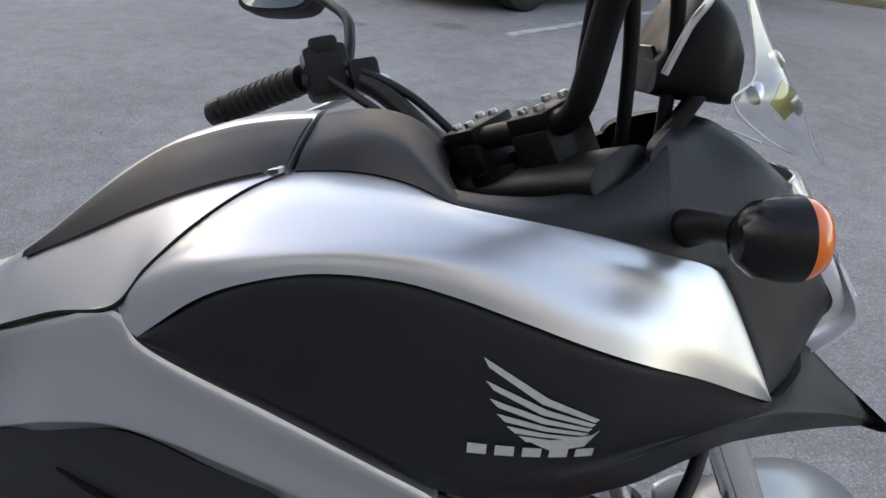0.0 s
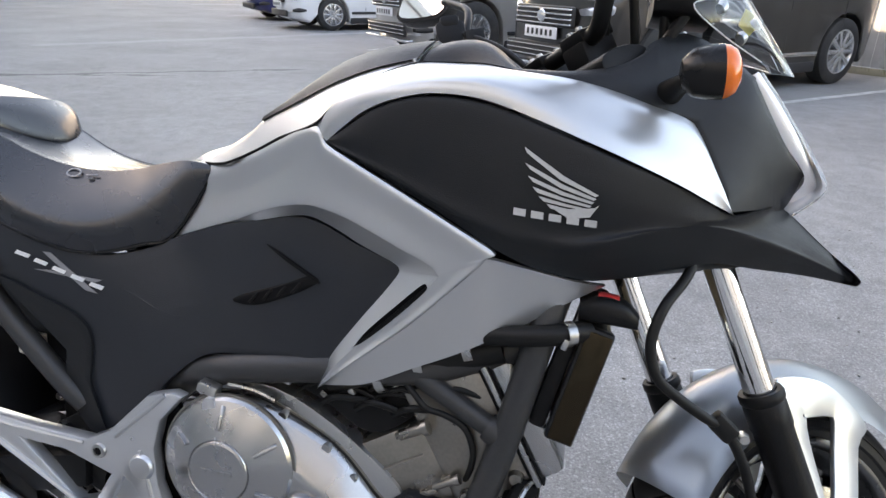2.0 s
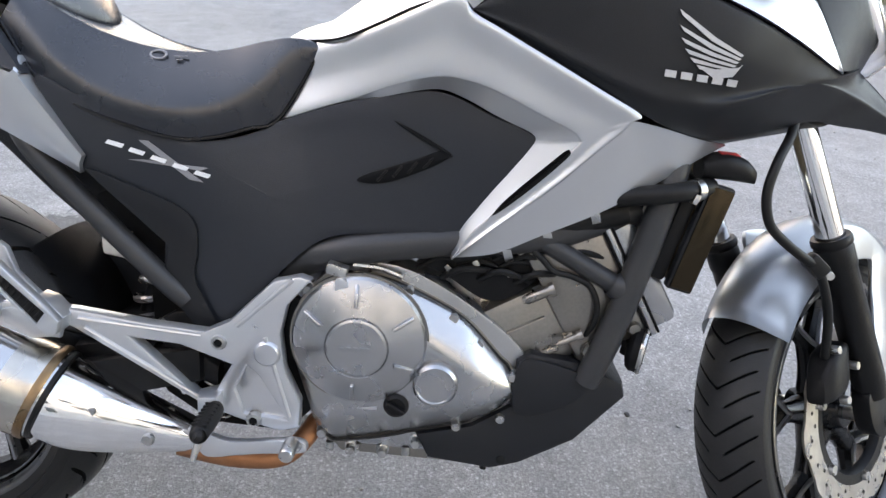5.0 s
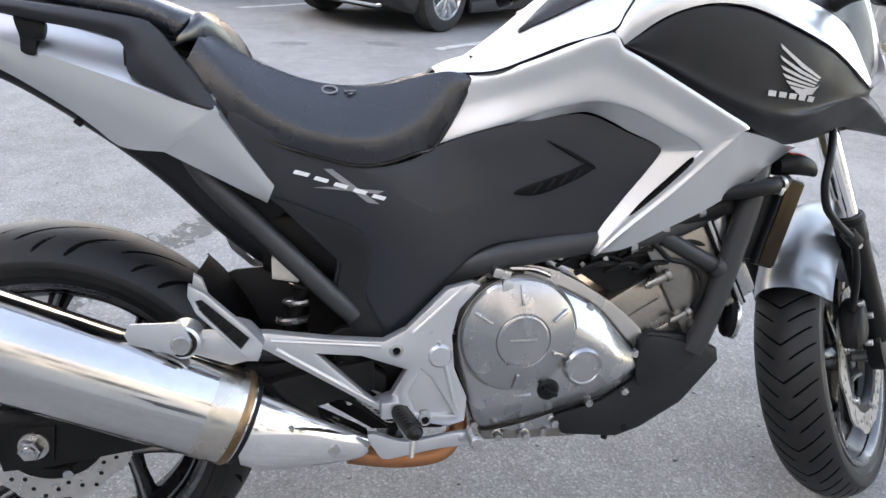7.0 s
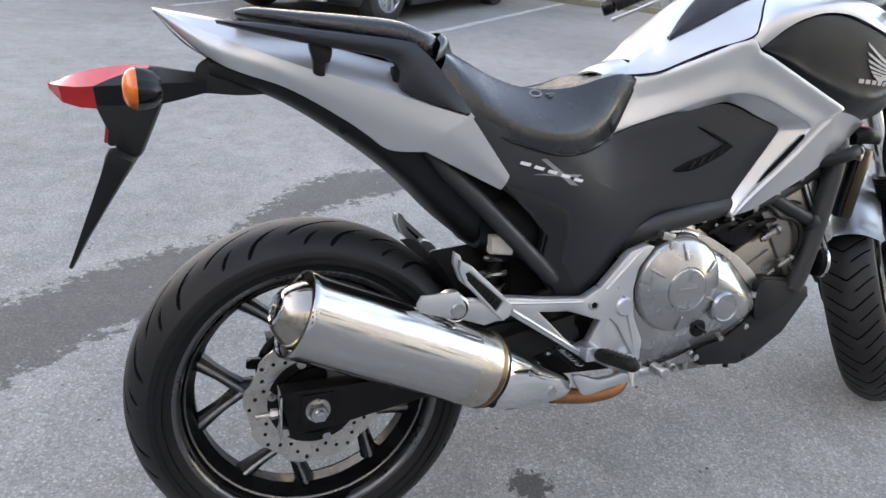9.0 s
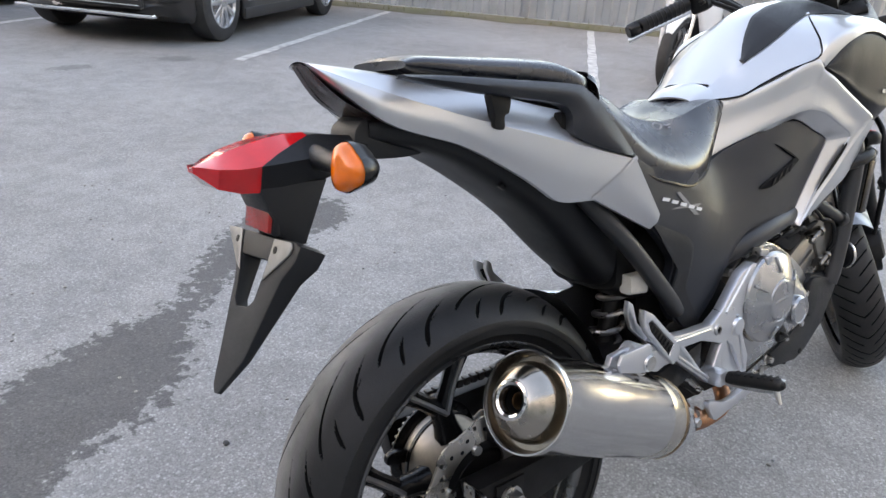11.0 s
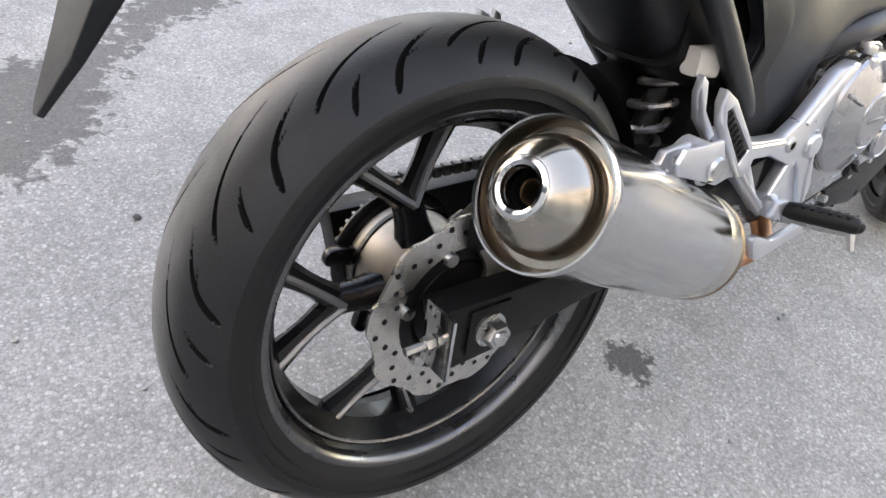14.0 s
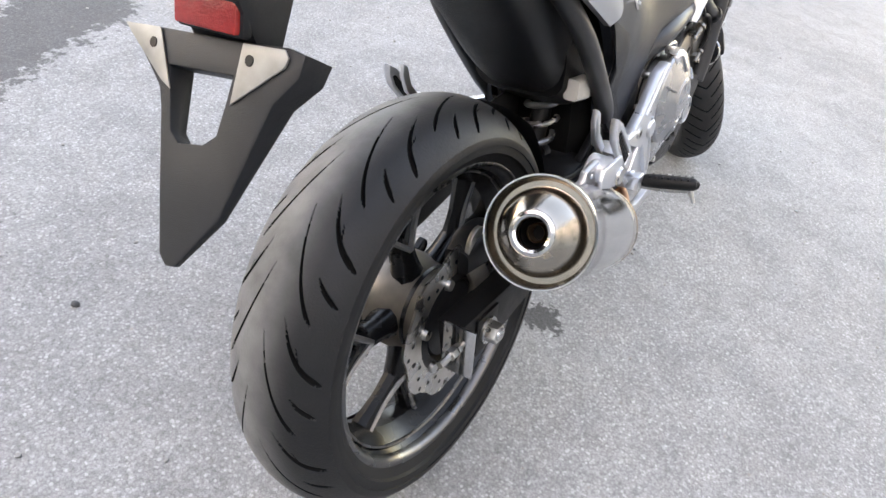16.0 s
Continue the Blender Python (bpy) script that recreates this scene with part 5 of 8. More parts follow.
pair("cockpit_side", shell([[(1.070, 1.014, .112), (1.10, 1.009, .125), (1.15, 1.004, .131), (1.20, .994, .122), (1.250, .980, .107)], [(1.072, 1.018, .108), (1.105, 1.014, .118), (1.155, 1.013, .122), (1.205, 1.012, .112), (1.250, 1.020, .092)], [(1.075, 1.018, .098), (1.11, 1.016, .108), (1.16, 1.018, .105), (1.21, 1.030, .090), (1.250, 1.058, .066)]], 24, 10, .012), PLASTIC, bike, "black cockpit side cover", sharp=60)
part("cockpit_floor", hull([(1.02, 0, .93, .055, .05), (1.12, 0, .90, .06, .06), (1.22, 0, .90, .06, .06), (1.32, 0, .92, .055, .06), (1.36, 0, .93, .035, .05)], 18, 3), BLACK, bike)
# headlamp
HL_EDGE = [(1.370, 1.030, .040), (1.392, .992, .034), (1.420, .952, .026), (1.456, .912, .012), (1.450, .887, .006), (1.437, .866, .002)]
HL_OUT = [(1.381, 1.036, .032), (1.410, 1.001, .028), (1.443, .958, .020), (1.476, .908, .006), (1.473, .886, .000), (1.446, .860, -.004)]
def across(edge, out, d):
    return [edge, [(x - d * .6, z, l) for x, z, l in out], [(x + .004 - d, z, -.015) for x, z, l in out]]
lens, _ = pair("headlamp_lens", shell(across(HL_EDGE, HL_OUT, 0), 26, 10, .002, .001), LENS, bike, "clear headlamp lens")
pair("headlamp_reflector", shell(across([(x - .001, z, l - .002) for x, z, l in HL_EDGE], [(x - .0035, z, l - .002) for x, z, l in HL_OUT], .002), 26, 10, .002, .001), LAMP_SHELL, bike, "pale bright headlamp reflector")
# windscreen
S_EDGE = [(1.374, 1.062, .030), (1.312, 1.084, .095), (1.273, 1.110, .123), (1.295, 1.134, .100), (1.262, 1.220, .096), (1.215, 1.290, .080)]
S_MID = [(1.398, 1.054, .018), (1.362, 1.092, .062), (1.336, 1.120, .078), (1.324, 1.146, .068), (1.278, 1.222, .064), (1.222, 1.300, .050)]
S_TOP = [(1.422, 1.049, 0), (1.394, 1.090, 0), (1.373, 1.118, 0), (1.350, 1.150, 0), (1.292, 1.228, 0), (1.230, 1.310, 0)]
SCREEN = Matrix.Translation((.008, .028, -.012))
def screen_pair(name, bm, mat, label=""):
    other = mirrored(bm)
    bm.transform(SCREEN)
    other.transform(SCREEN)
    part(name, bm, mat, bike, label), part(name, other, mat, bike, label)
screen_pair("windscreen", shell([S_EDGE, S_MID, S_TOP], 26, 12, .003, .001), GLASS, "small clear plastic windscreen")
screen_pair("screen_edge", tube([(x, -l, z) for x, z, l in S_EDGE], .0009, 6, n=30), DECAL_WHITE)
for x, z, l in ((1.357, 1.105, .048), (1.327, 1.140, .060)):
    screen_pair("screen_bolt", lathe([(0, .006), (.006, .005), (.008, .001), (.008, -.004)], 16, along((x, -l, z), (x + .03, -l - .02, z + .03))), BOLT)
part("screen_sticker", slab([(1.345, 1.092), (1.360, 1.080), (1.372, 1.096), (1.350, 1.110)], -.012, -.010, 0, smooth=False), YELLOW, bike)
# instrument pod
pod = hull([(1.240, 0, 1.110, .054, .016), (1.264, 0, 1.132, .063, .042), (1.290, 0, 1.130, .061, .040), (1.312, 0, 1.114, .044, .026)], 24, 4)
pod.transform(Matrix.Translation((0, .015, 0)))
dash = part("instrument_pod", pod, BLACK, bike, "black instrument pod")
part("instrument_glass", block((.004, .085, .034), pose(1.2445, .015, 1.118, 0, -28, 0), .002), GLOSS_BLACK, dash)
part("pod_stay", tube([(1.28, -.03, 1.10), (1.25, -.032, 1.04), (1.24, -.03, .98)], .008, 10), BLACK, dash)
part("pod_rim", tube([(1.242, -.052, 1.112), (1.254, -.056, 1.148), (1.268, -.048, 1.172), (1.268, .064, 1.172)], .0032, 8), ALLOY, dash)

# -- seats --
S_LOW = [(.24, .868, .118), (.29, .800, .134), (.35, .762, .138), (.41, .742, .137), (.471, .727, .130), (.52, .730, .120), (.565, .743, .104), (.603, .757, .083), (.655, .846, .071)]
S_SIDE = [(.255, .898, .108), (.306, .838, .130), (.36, .800, .136), (.42, .779, .136), (.48, .770, .131), (.535, .778, .118), (.585, .804, .101), (.625, .836, .085), (.658, .853, .074)]
S_SHOULDER = [(.252, .912, .088), (.30, .884, .094), (.355, .857, .088), (.415, .840, .081), (.475, .835, .077), (.53, .841, .075), (.58, .855, .076), (.62, .864, .077), (.657, .860, .072)]
S_RIM = [(x, z + .0035, l - .010) for x, z, l in S_SHOULDER]
S_HALF = [(.250, .905, .02), (.296, .881, .02), (.35, .858, .02), (.41, .844, .02), (.47, .840, .02), (.53, .846, .02), (.58, .859, .02), (.62, .868, .02), (.657, .864, .02)]
S_MIDDLE = [(x, z - .001, -middle(x)) for x, z, l in S_HALF]
seat_b = shell([S_LOW, S_SIDE, S_SHOULDER, S_RIM, S_HALF, S_MIDDLE, over(S_HALF), over(S_RIM), over(S_SHOULDER), over(S_SIDE), over(S_LOW), [(x, z - .012, -middle(x)) for x, z, l in S_LOW], S_LOW], 56, 76, 0)
seat = part("rider_seat", seat_b, VINYL, bike, "black vinyl rider seat", sharp=60)
for side in (-1, 1):
    part("seat_piping", tube([(x, -l if side < 0 else l + 2 * middle(x), z) for x, z, l in S_LOW], .003, 8, n=36), GLOSS_BLACK, seat)
# worn remains of a white print on the flank of the seat
ring = tube([(.436 + .011 * math.cos(t), -.0840 + .0045 * math.sin(t), .8350 + .0054 * math.sin(t)) for t in (2 * math.pi * i / 12 for i in range(12))], .0017, 6, closed=True, n=24, flat=.6)
part("seat_mark", ring, DECAL_GREY, seat)
for x0, x1, q in ((.458, .476, .0), (.462, .470, -.006)):
    part("seat_mark", tube([(x0, -.0838 + q * .64, .8335 + q * .77), (x1, -.0828 + q * .64, .8345 + q * .77)], .0016, 6, flat=.6), DECAL_GREY, seat)
pill_b = hull([(-.075, 0, .963, .070, .006), (-.05, 0, .961, .074, .014), (.007, 0, .954, .082, .018), (.097, 0, .944, .088, .023), (.18, 0, .932, .098, .028), (.225, .012, .914, .118, .032), (.250, .022, .912, .112, .026), (.262, .026, .908, .102, .014)], 36, 3.2)
pillion = part("passenger_seat", pill_b, VINYL, bike, "black vinyl passenger seat", sharp=60)
# its sloping front, reaching down over the rider's seat
RIDGE = [(.245, .094, .928), (.255, .082, .936), (.264, .02, .940), (.266, -.033, .941), (.263, -.08, .939), (.255, -.112, .934), (.248, -.124, .926)]
LIP = [(.232, .130, .897), (.264, .096, .908), (.300, .03, .886), (.318, -.033, .876), (.303, -.088, .882), (.272, -.122, .894), (.252, -.134, .897)]
front_b = shell([[(x, z, l) for x, l, z in RIDGE], [((p[0] + q[0]) / 2 + .006, (p[2] + q[2]) / 2 + .004, (p[1] + q[1]) / 2) for p, q in zip(RIDGE, LIP)], [(x, z, l) for x, l, z in LIP], [(x - .008, z - .012, l) for x, l, z in LIP], [(x - .05, z - .014, l) for x, l, z in LIP]], 40, 20, 0)
part("front_pad", front_b, VINYL, pillion, sharp=50)
# grab rails
GO = [(-0.106, 0.9501, 0.108), (-0.041, 0.9452, 0.118), (0.042, 0.9362, 0.125), (0.174, 0.922, 0.13), (0.203, 0.91, 0.135), (0.23, 0.88, 0.145), (0.288, 0.803, 0.157)]
GI = [(-0.104, 0.9452, 0.108), (-0.03, 0.9278, 0.118), (0.05, 0.9126, 0.125), (0.142, 0.897, 0.13), (0.166, 0.88, 0.135), (0.172, 0.846, 0.14), (0.225, 0.82, 0.152)]
GM = [tuple((p + q) / 2 + (0, 0, .008)[k] for k, (p, q) in enumerate(zip(a, b))) for a, b in zip(GO, GI)]
rail, _ = pair("grab_rail", shell([GI, GM, GO], 50, 7, .016, .004), PLASTIC_GREY, bike, "dark grey passenger grab rail", sharp=50)
pair("rail_bracket", slab([(.030, .919), (.062, .912), (.060, .890), (.052, .886), (.050, .868), (.034, .872), (.034, .890)], -.118, -.102, .003), BLACK, bike)
pair("rail_foot", hull([(.160, -.112, .866, .008, .016), (.172, -.114, .862, .009, .020), (.185, -.116, .856, .008, .016)], 14, 4), BLACK, bike)
# tail cowl
TT = [(-0.194, 0.97, 0.028), (-0.121, 0.9364, 0.058), (-0.034, 0.9016, 0.09), (0.042, 0.8752, 0.112), (0.13, 0.848, 0.132), (0.213, 0.821, 0.15), (0.283, 0.8, 0.161), (0.283, 0.8, 0.161), (0.355, 0.699, 0.154)]
TB = [(-0.192, 0.966, 0.026), (-0.108, 0.89, 0.068), (-0.004, 0.849, 0.094), (0.081, 0.7991, 0.11), (0.117, 0.773, 0.118), (0.151, 0.749, 0.126), (0.208, 0.745, 0.143), (0.208, 0.745, 0.143), (0.344, 0.673, 0.142)]
TM = [tuple((p + q) / 2 + (0, 0, .005)[k] for k, (p, q) in enumerate(zip(a, b))) for a, b in zip(TT, TB)]
TI = [(-0.196, 0.973, 0.012), (-0.125, 0.9572, 0.034), (-0.038, 0.9394, 0.058), (0.04, 0.9191, 0.078), (0.128, 0.897, 0.088), (0.21, 0.872, 0.1), (0.276, 0.818, 0.136), (0.276, 0.818, 0.136), (0.345, 0.706, 0.13)]
TC = [(-0.196, 0.974, 0), (-0.125, 0.9632, 0), (-0.038, 0.9474, 0), (0.04, 0.9271, 0), (0.128, 0.905, 0), (0.21, 0.88, 0), (0.276, 0.82, 0.06), (0.276, 0.82, 0.06), (0.34, 0.71, 0.08)]
tail_side = shell([TB, TM, TT], 50, 12, 0)
rim(tail_side, .008, .002)
tail, _ = pair("tail_cowl", merged(tail_side, facets([TT, TI, TC], 50, 4)), SILVER, bike, "silver painted tail cowl", sharp=32)
pair("tail_cap", shell([[(-.196, .971, 0), (-.165, .933, 0), (-.118, .894, 0)], [(-.194, .967, .022), (-.158, .924, .040), (-.108, .890, .055)]], 12, 6, .01), CAP_RED, bike, "smoked dark red tail end cap")
under_b = hull([(-.12, 0, .882, .040, .016), (-.02, 0, .862, .072, .030), (.08, 0, .818, .082, .048), (.18, 0, .760, .088, .068), (.27, 0, .692, .088, .092), (.35, 0, .628, .082, .088), (.42, 0, .60, .08, .06)], 22, 3.4)
under = part("rear_fender", under_b, PLASTIC, bike, "black plastic inner rear fender", sharp=60)
part("fender_clip", block((.012, .01, .008), pose(.081, -.072, .778, 0, 40, 0), .002), BLACK, under)
part("battery_box", hull([(.33, 0, .60, .085, .055), (.42, 0, .59, .095, .085), (.55, 0, .60, .10, .10)], 18, 4), BLACK, bike)

# -- tail lamp, indicators and plate holder --
stalk = slab([(-.135, .888), (-.098, .902), (-.04, .885), (.02, .850), (-.06, .838), (-.13, .842), (-.16, .838), (-.145, .86)], -.036, .036, .008)
holder = part("lamp_bracket", stalk, PLASTIC, bike, "black lamp bracket")
LAMP = [(-0.352, 0.012, 0.8605, 0.857, 0.8525, 0.857), (-0.332, 0.046, 0.857, 0.8668, 0.8324, 0.857), (-0.308, 0.054, 0.8548, 0.8752, 0.8245, 0.8548), (-0.285, 0.057, 0.8548, 0.8808, 0.8223, 0.8548),
        (-0.26, 0.058, 0.8559, 0.885, 0.8223, 0.8668), (-0.235, 0.057, 0.857, 0.8871, 0.8234, 0.8752), (-0.208, 0.052, 0.8577, 0.8864, 0.8256, 0.8825), (-0.19, 0.048, 0.8584, 0.8836, 0.8279, 0.8825), (-0.16, 0.04, 0.8591, 0.878, 0.8346, 0.8776), (-0.125, 0.03, 0.8598, 0.8738, 0.8436, 0.8734)]
BORDER = [.012, .046, .054, .057, .0475, .036, .020, .012, .010, .008]
def lamp_skin(lens):
    """The wedge of the lamp, lens or housing, by sections across it."""
    q = bmesh.new()
    def ring(k):
        x, w, ridge_z, top, low, edge = LAMP[k]
        e = BORDER[k]
        return [(-w * .72, low), (-w, ridge_z), (-e, max(edge, ridge_z + .0005)), (-e * .35, top), (e * .35, top), (e, max(edge, ridge_z + .0005)), (w, ridge_z), (w * .72, low)]
    for k in range(len(LAMP) - 1):
        a = [q.verts.new((LAMP[k][0], -.012 + y, z)) for y, z in ring(k)]
        c = [q.verts.new((LAMP[k + 1][0], -.012 + y, z)) for y, z in ring(k + 1)]
        for i in range(8):
            red = (k < 3) or (i in (2, 3, 4) and k < 6)
            if red == lens:
                q.faces.new((a[i], a[(i + 1) % 8], c[(i + 1) % 8], c[i]))
        if lens and k == 0:
            q.faces.new(a)
        if not lens and k == len(LAMP) - 2:
            q.faces.new(c)
    bmesh.ops.remove_doubles(q, verts=q.verts, dist=.0018)
    for v in [v for v in q.verts if not v.link_faces]:
        q.verts.remove(v)
    return q
lamp = part("tail_lamp", lamp_skin(False), PLASTIC, bike, "red tail lamp in a black housing", sharp=28)
part("red_lens", lamp_skin(True), RED_LENS, lamp, "glossy red wedge-shaped lens", sharp=20)
for side in (-1, 1):
    ind = part("rear_indicator", tube([(-.205, side * .03 - .012, .856), (-.216, side * .125 - .012, .852)], [.016, .011], 14), PLASTIC, bike, "amber indicator in a black shell")
    m = along((-.210, side * .146 - .012, .851), (-.278, side * .156 - .012, .854)) @ Matrix.Scale(.86, 4)
    def drop(q):
        for v in q.verts:
            k = 1 + .13 * math.cos(3 * math.atan2(v.co.y, v.co.x) + .5)
            v.co.x, v.co.y = v.co.x * k, v.co.y * k * 1.12
        q.transform(m)
        return q
    part("indicator_shell", drop(lathe([(0, -.030), (.016, -.027), (.025, -.016), (.029, .0), (.030, .010)], 36)), GLOSS_BLACK, ind)
    part("indicator_lens", drop(lathe([(.0285, .008), (.028, .016), (.024, .024), (.014, .030), (0, .032)], 36)), AMBER, ind, "amber lens")
neck = slab([(-.290, .832), (-.195, .828), (-.234, .748), (-.262, .750)], -.056, .034, .006, smooth=False)
plate = part("plate_holder", neck, PLASTIC, bike, "black number plate holder without a plate")
part("reflector_frame", block((.012, .088, .046), pose(-.268, -.011, .788, 0, 12, 0), .004), PLASTIC, plate)
part("reflector", block((.010, .080, .038), pose(-.2745, -.011, .788, 0, 12, 0), .003), RED_REFLECTOR, plate, "red reflector")
# long V of the mud flap, in a plane that falls backwards
def flap(o, d0, d1, bevel, holes=()):
    q = slab(o, d0, d1, bevel, holes=holes, smooth=False)
    for v in q.verts:
        if v.co.y < .01:
            v.co.y -= .005 * max(0.0, 1 + v.co.z / .20)
        v.co.y = .006 + (v.co.y - .006) * max(.22, 1 + v.co.z / .21)
    m = Matrix.Translation((-.2585, .0025, .737)) @ Matrix.Rotation(radians(29.4), 4, "Y") @ Matrix.Rotation(radians(90), 4, "Z")
    q.transform(m)
    return q
V = [(.112, .008), (.084, -.014), (.050, -.042), (.043, -.060), (.022, -.140), (.004, -.192), (-.008, -.200), (-.021, -.197), (-.062, -.140), (-.097, -.028), (-.119, -.002), (-.121, .018), (-.100, .021), (-.054, .017), (.060, .012)]
VH = [(.040, -.020), (.023, -.077), (.010, -.086), (-.022, -.080), (-.037, -.068), (-.041, -.038), (-.043, -.014)]
mud = part("mud_flap", flap(V, -.006, .022, .003, [VH]), PLASTIC, plate, "V-shaped black plastic mud flap")
for o, (hu, hw) in (([(.112, .008), (.059, .011), (.032, -.041), (.047, -.035), (.098, -.002)], (.065, -.004)), ([(-.051, .015), (-.100, .018), (-.106, .012), (-.104, .004), (-.049, -.039)], (-.063, .002))):
    bracket = part("plate_bracket", flap(o, .0225, .0245, .0006), GALVANISED, mud, "bare metal plate bracket")
    part("bracket_hole", flap([(hu + .005 * math.cos(t), hw + .005 * math.sin(t)) for t in (2 * math.pi * i / 12 for i in range(12))], .0246, .0252, 0), BLACK, bracket)

# -- steering: built straight ahead, then turned to the left --
RAKE, TURN, FOOT = radians(27), radians(39), Vector((1.665, 0, 0))
AXIS = Vector((-math.sin(RAKE), 0, math.cos(RAKE)))
STEER = Matrix.Translation((-.013, .030, -.004)) @ Matrix.Translation(FOOT) @ Matrix.Rotation(TURN, 4, AXIS) @ Matrix.Translation(-FOOT)
def steered(name, bm, mats, parent=bike, label="", sharp=38):
    bm.transform(STEER)
    return part(name, bm, mats, parent, label, sharp)
AXLE = Vector((1.556, 0, .300))
front_wheel = new("front_wheel")
front_wheel.parent = bike
FM = STEER @ Matrix.Translation(AXLE + Vector((0, .010, 0)))
SWEEP_FRONT = [(0, 0), (.06, -.03), (.30, -.20), (.60, -.42), (.86, -.58), (1, -.64)]
TREAD_FRONT = [(.0, -.08, .80, .0018, 0), (.5, .16, .90, .0018, 0)]
tyre(FM, .300, .060, .228, 26, SWEEP_FRONT, TREAD_FRONT, "tyre", front_wheel, "black tyre with chevron tread grooves", RUBBER, 64, 0.0)
spoked_rim(FM, .228, .044, .046, .045, 5, "rim", front_wheel, "gloss black cast alloy rim", spread=.30, fork=.118, phase=radians(104))
brake_disc(FM, .160, .120, -.062, 10, front_wheel, "wave-edged drilled brake disc")
def leg(side):
    top, bottom = Vector((1.220, side * .096, 1.02)), Vector((1.536, side * .096, .318))
    d = (bottom - top).normalized()
    at = lambda z: top + d * ((top.z - z) / -d.z)
    tube_b = lathe([(.0205, 0), (.0205, (top - at(.60)).length)], 32, along(top, bottom))
    stan = steered("fork_tube", tube_b, CHROME, bike, "polished chrome fork tube")
    low = lathe([(.0215, 0), (.028, .0), (.030, .004), (.030, .012), (.027, .016), (.0285, .020), (.0285, .050), (.0265, .056), (.0265, .17), (.0255, .25), (.022, .285), (0, .29)], 36, along(at(.605), bottom))
    s = steered("fork_slider", low, BLACK, bike, "black fork slider")
    foot = slab([(1.494, .345), (1.520, .352), (1.552, .330), (1.566, .302), (1.556, .280), (1.532, .276), (1.506, .295)], side * .092 - .014, side * .092 + .014, .005)
    steered("axle_clamp", foot, BLACK, s)
    return s
leg(-1)
leg(1)
steered("axle", lathe([(0, .110), (.012, .110), (.012, -.110), (0, -.110)], 20, Matrix.Translation(AXLE) @ Matrix.Rotation(radians(90), 4, "X")), BOLT, front_wheel)
fc = hull([(1.385, -.078, .365, .014, .02), (1.405, -.080, .385, .022, .036), (1.44, -.080, .40, .022, .038), (1.46, -.078, .41, .014, .024)], 18, 5)
fcal = steered("brake_caliper", fc, BLACK, bike, "black front brake caliper")
for x, z in ((1.405, .43), (1.43, .35), (1.46, .40)):
    steered("caliper_bolt", lathe([(0, .008), (.009, .008), (.010, 0), (.010, -.01)], 12, sideways(x, z, -.101) @ Matrix.Scale(.7, 4)), BOLT, fcal)
fh = tube([(1.325, -.070, .800), (1.314, -.088, .776), (1.289, -.118, .743), (1.279, -.128, .700), (1.291, -.128, .660), (1.322, -.120, .633), (1.359, -.110, .609), (1.385, -.098, .594), (1.414, -.085, .547), (1.432, -.075, .501), (1.445, -.065, .442)], .0068, 12, n=70)
hose = part("front_brake_hose", fh, HOSE, bike, "black front brake hose")
part("hose_clamp", block((.036, .022, .024), pose(1.380, -.100, .598, 0, 40, 0), .005), HOSE, hose)
part("hose_bolt", lathe([(0, .010), (.006, .010), (.0075, .003), (.0075, -.004)], 10, sideways(1.411, .580, -.080)), BOLT, hose)
# front mudguard with open side stays
gb = bmesh.new()
rows = []
for k in range(25):
    a = radians(148 - 103 * k / 24)
    row = []
    half = .073 + .004 * math.sin(k / 24 * math.pi)
    for j in range(17):
        s = -1 + j / 8
        rr = .345 - .072 * abs(s) ** 2.4
        row.append(gb.verts.new((AXLE.x + math.cos(a) * rr, s * half, AXLE.z + math.sin(a) * rr)))
    rows.append(row)
grid_faces(gb, rows)
bmesh.ops.solidify(gb, geom=gb.faces[:], thickness=.003)
guard = steered("front_mudguard", gb, SILVER, bike, "silver painted front mudguard", sharp=60)
for side in (-1, 1):
    st = slab([(1.455, .600), (1.475, .622), (1.560, .612), (1.640, .555), (1.622, .52), (1.598, .42), (1.566, .345), (1.530, .345), (1.526, .40), (1.490, .50)], -.004, .004, .002,
              holes=[[(1.512, .565), (1.512, .565), (1.560, .566), (1.572, .552), (1.560, .47), (1.548, .430), (1.542, .432), (1.530, .49)]])
    for v in st.verts:
        v.co.y += side * (.078 + max(0, (.52 - v.co.z)) * .12)
    steered("mudguard_stay", st, SILVER, guard, "open silver mudguard stay")
    steered("stay_bolt", lathe([(0, .006), (.007, .005), (.009, 0)], 14, sideways(1.54, .372, -.102)) if side < 0 else mirrored(lathe([(0, .006), (.007, .005), (.009, 0)], 14, sideways(1.54, .372, -.102))), BOLT, guard)
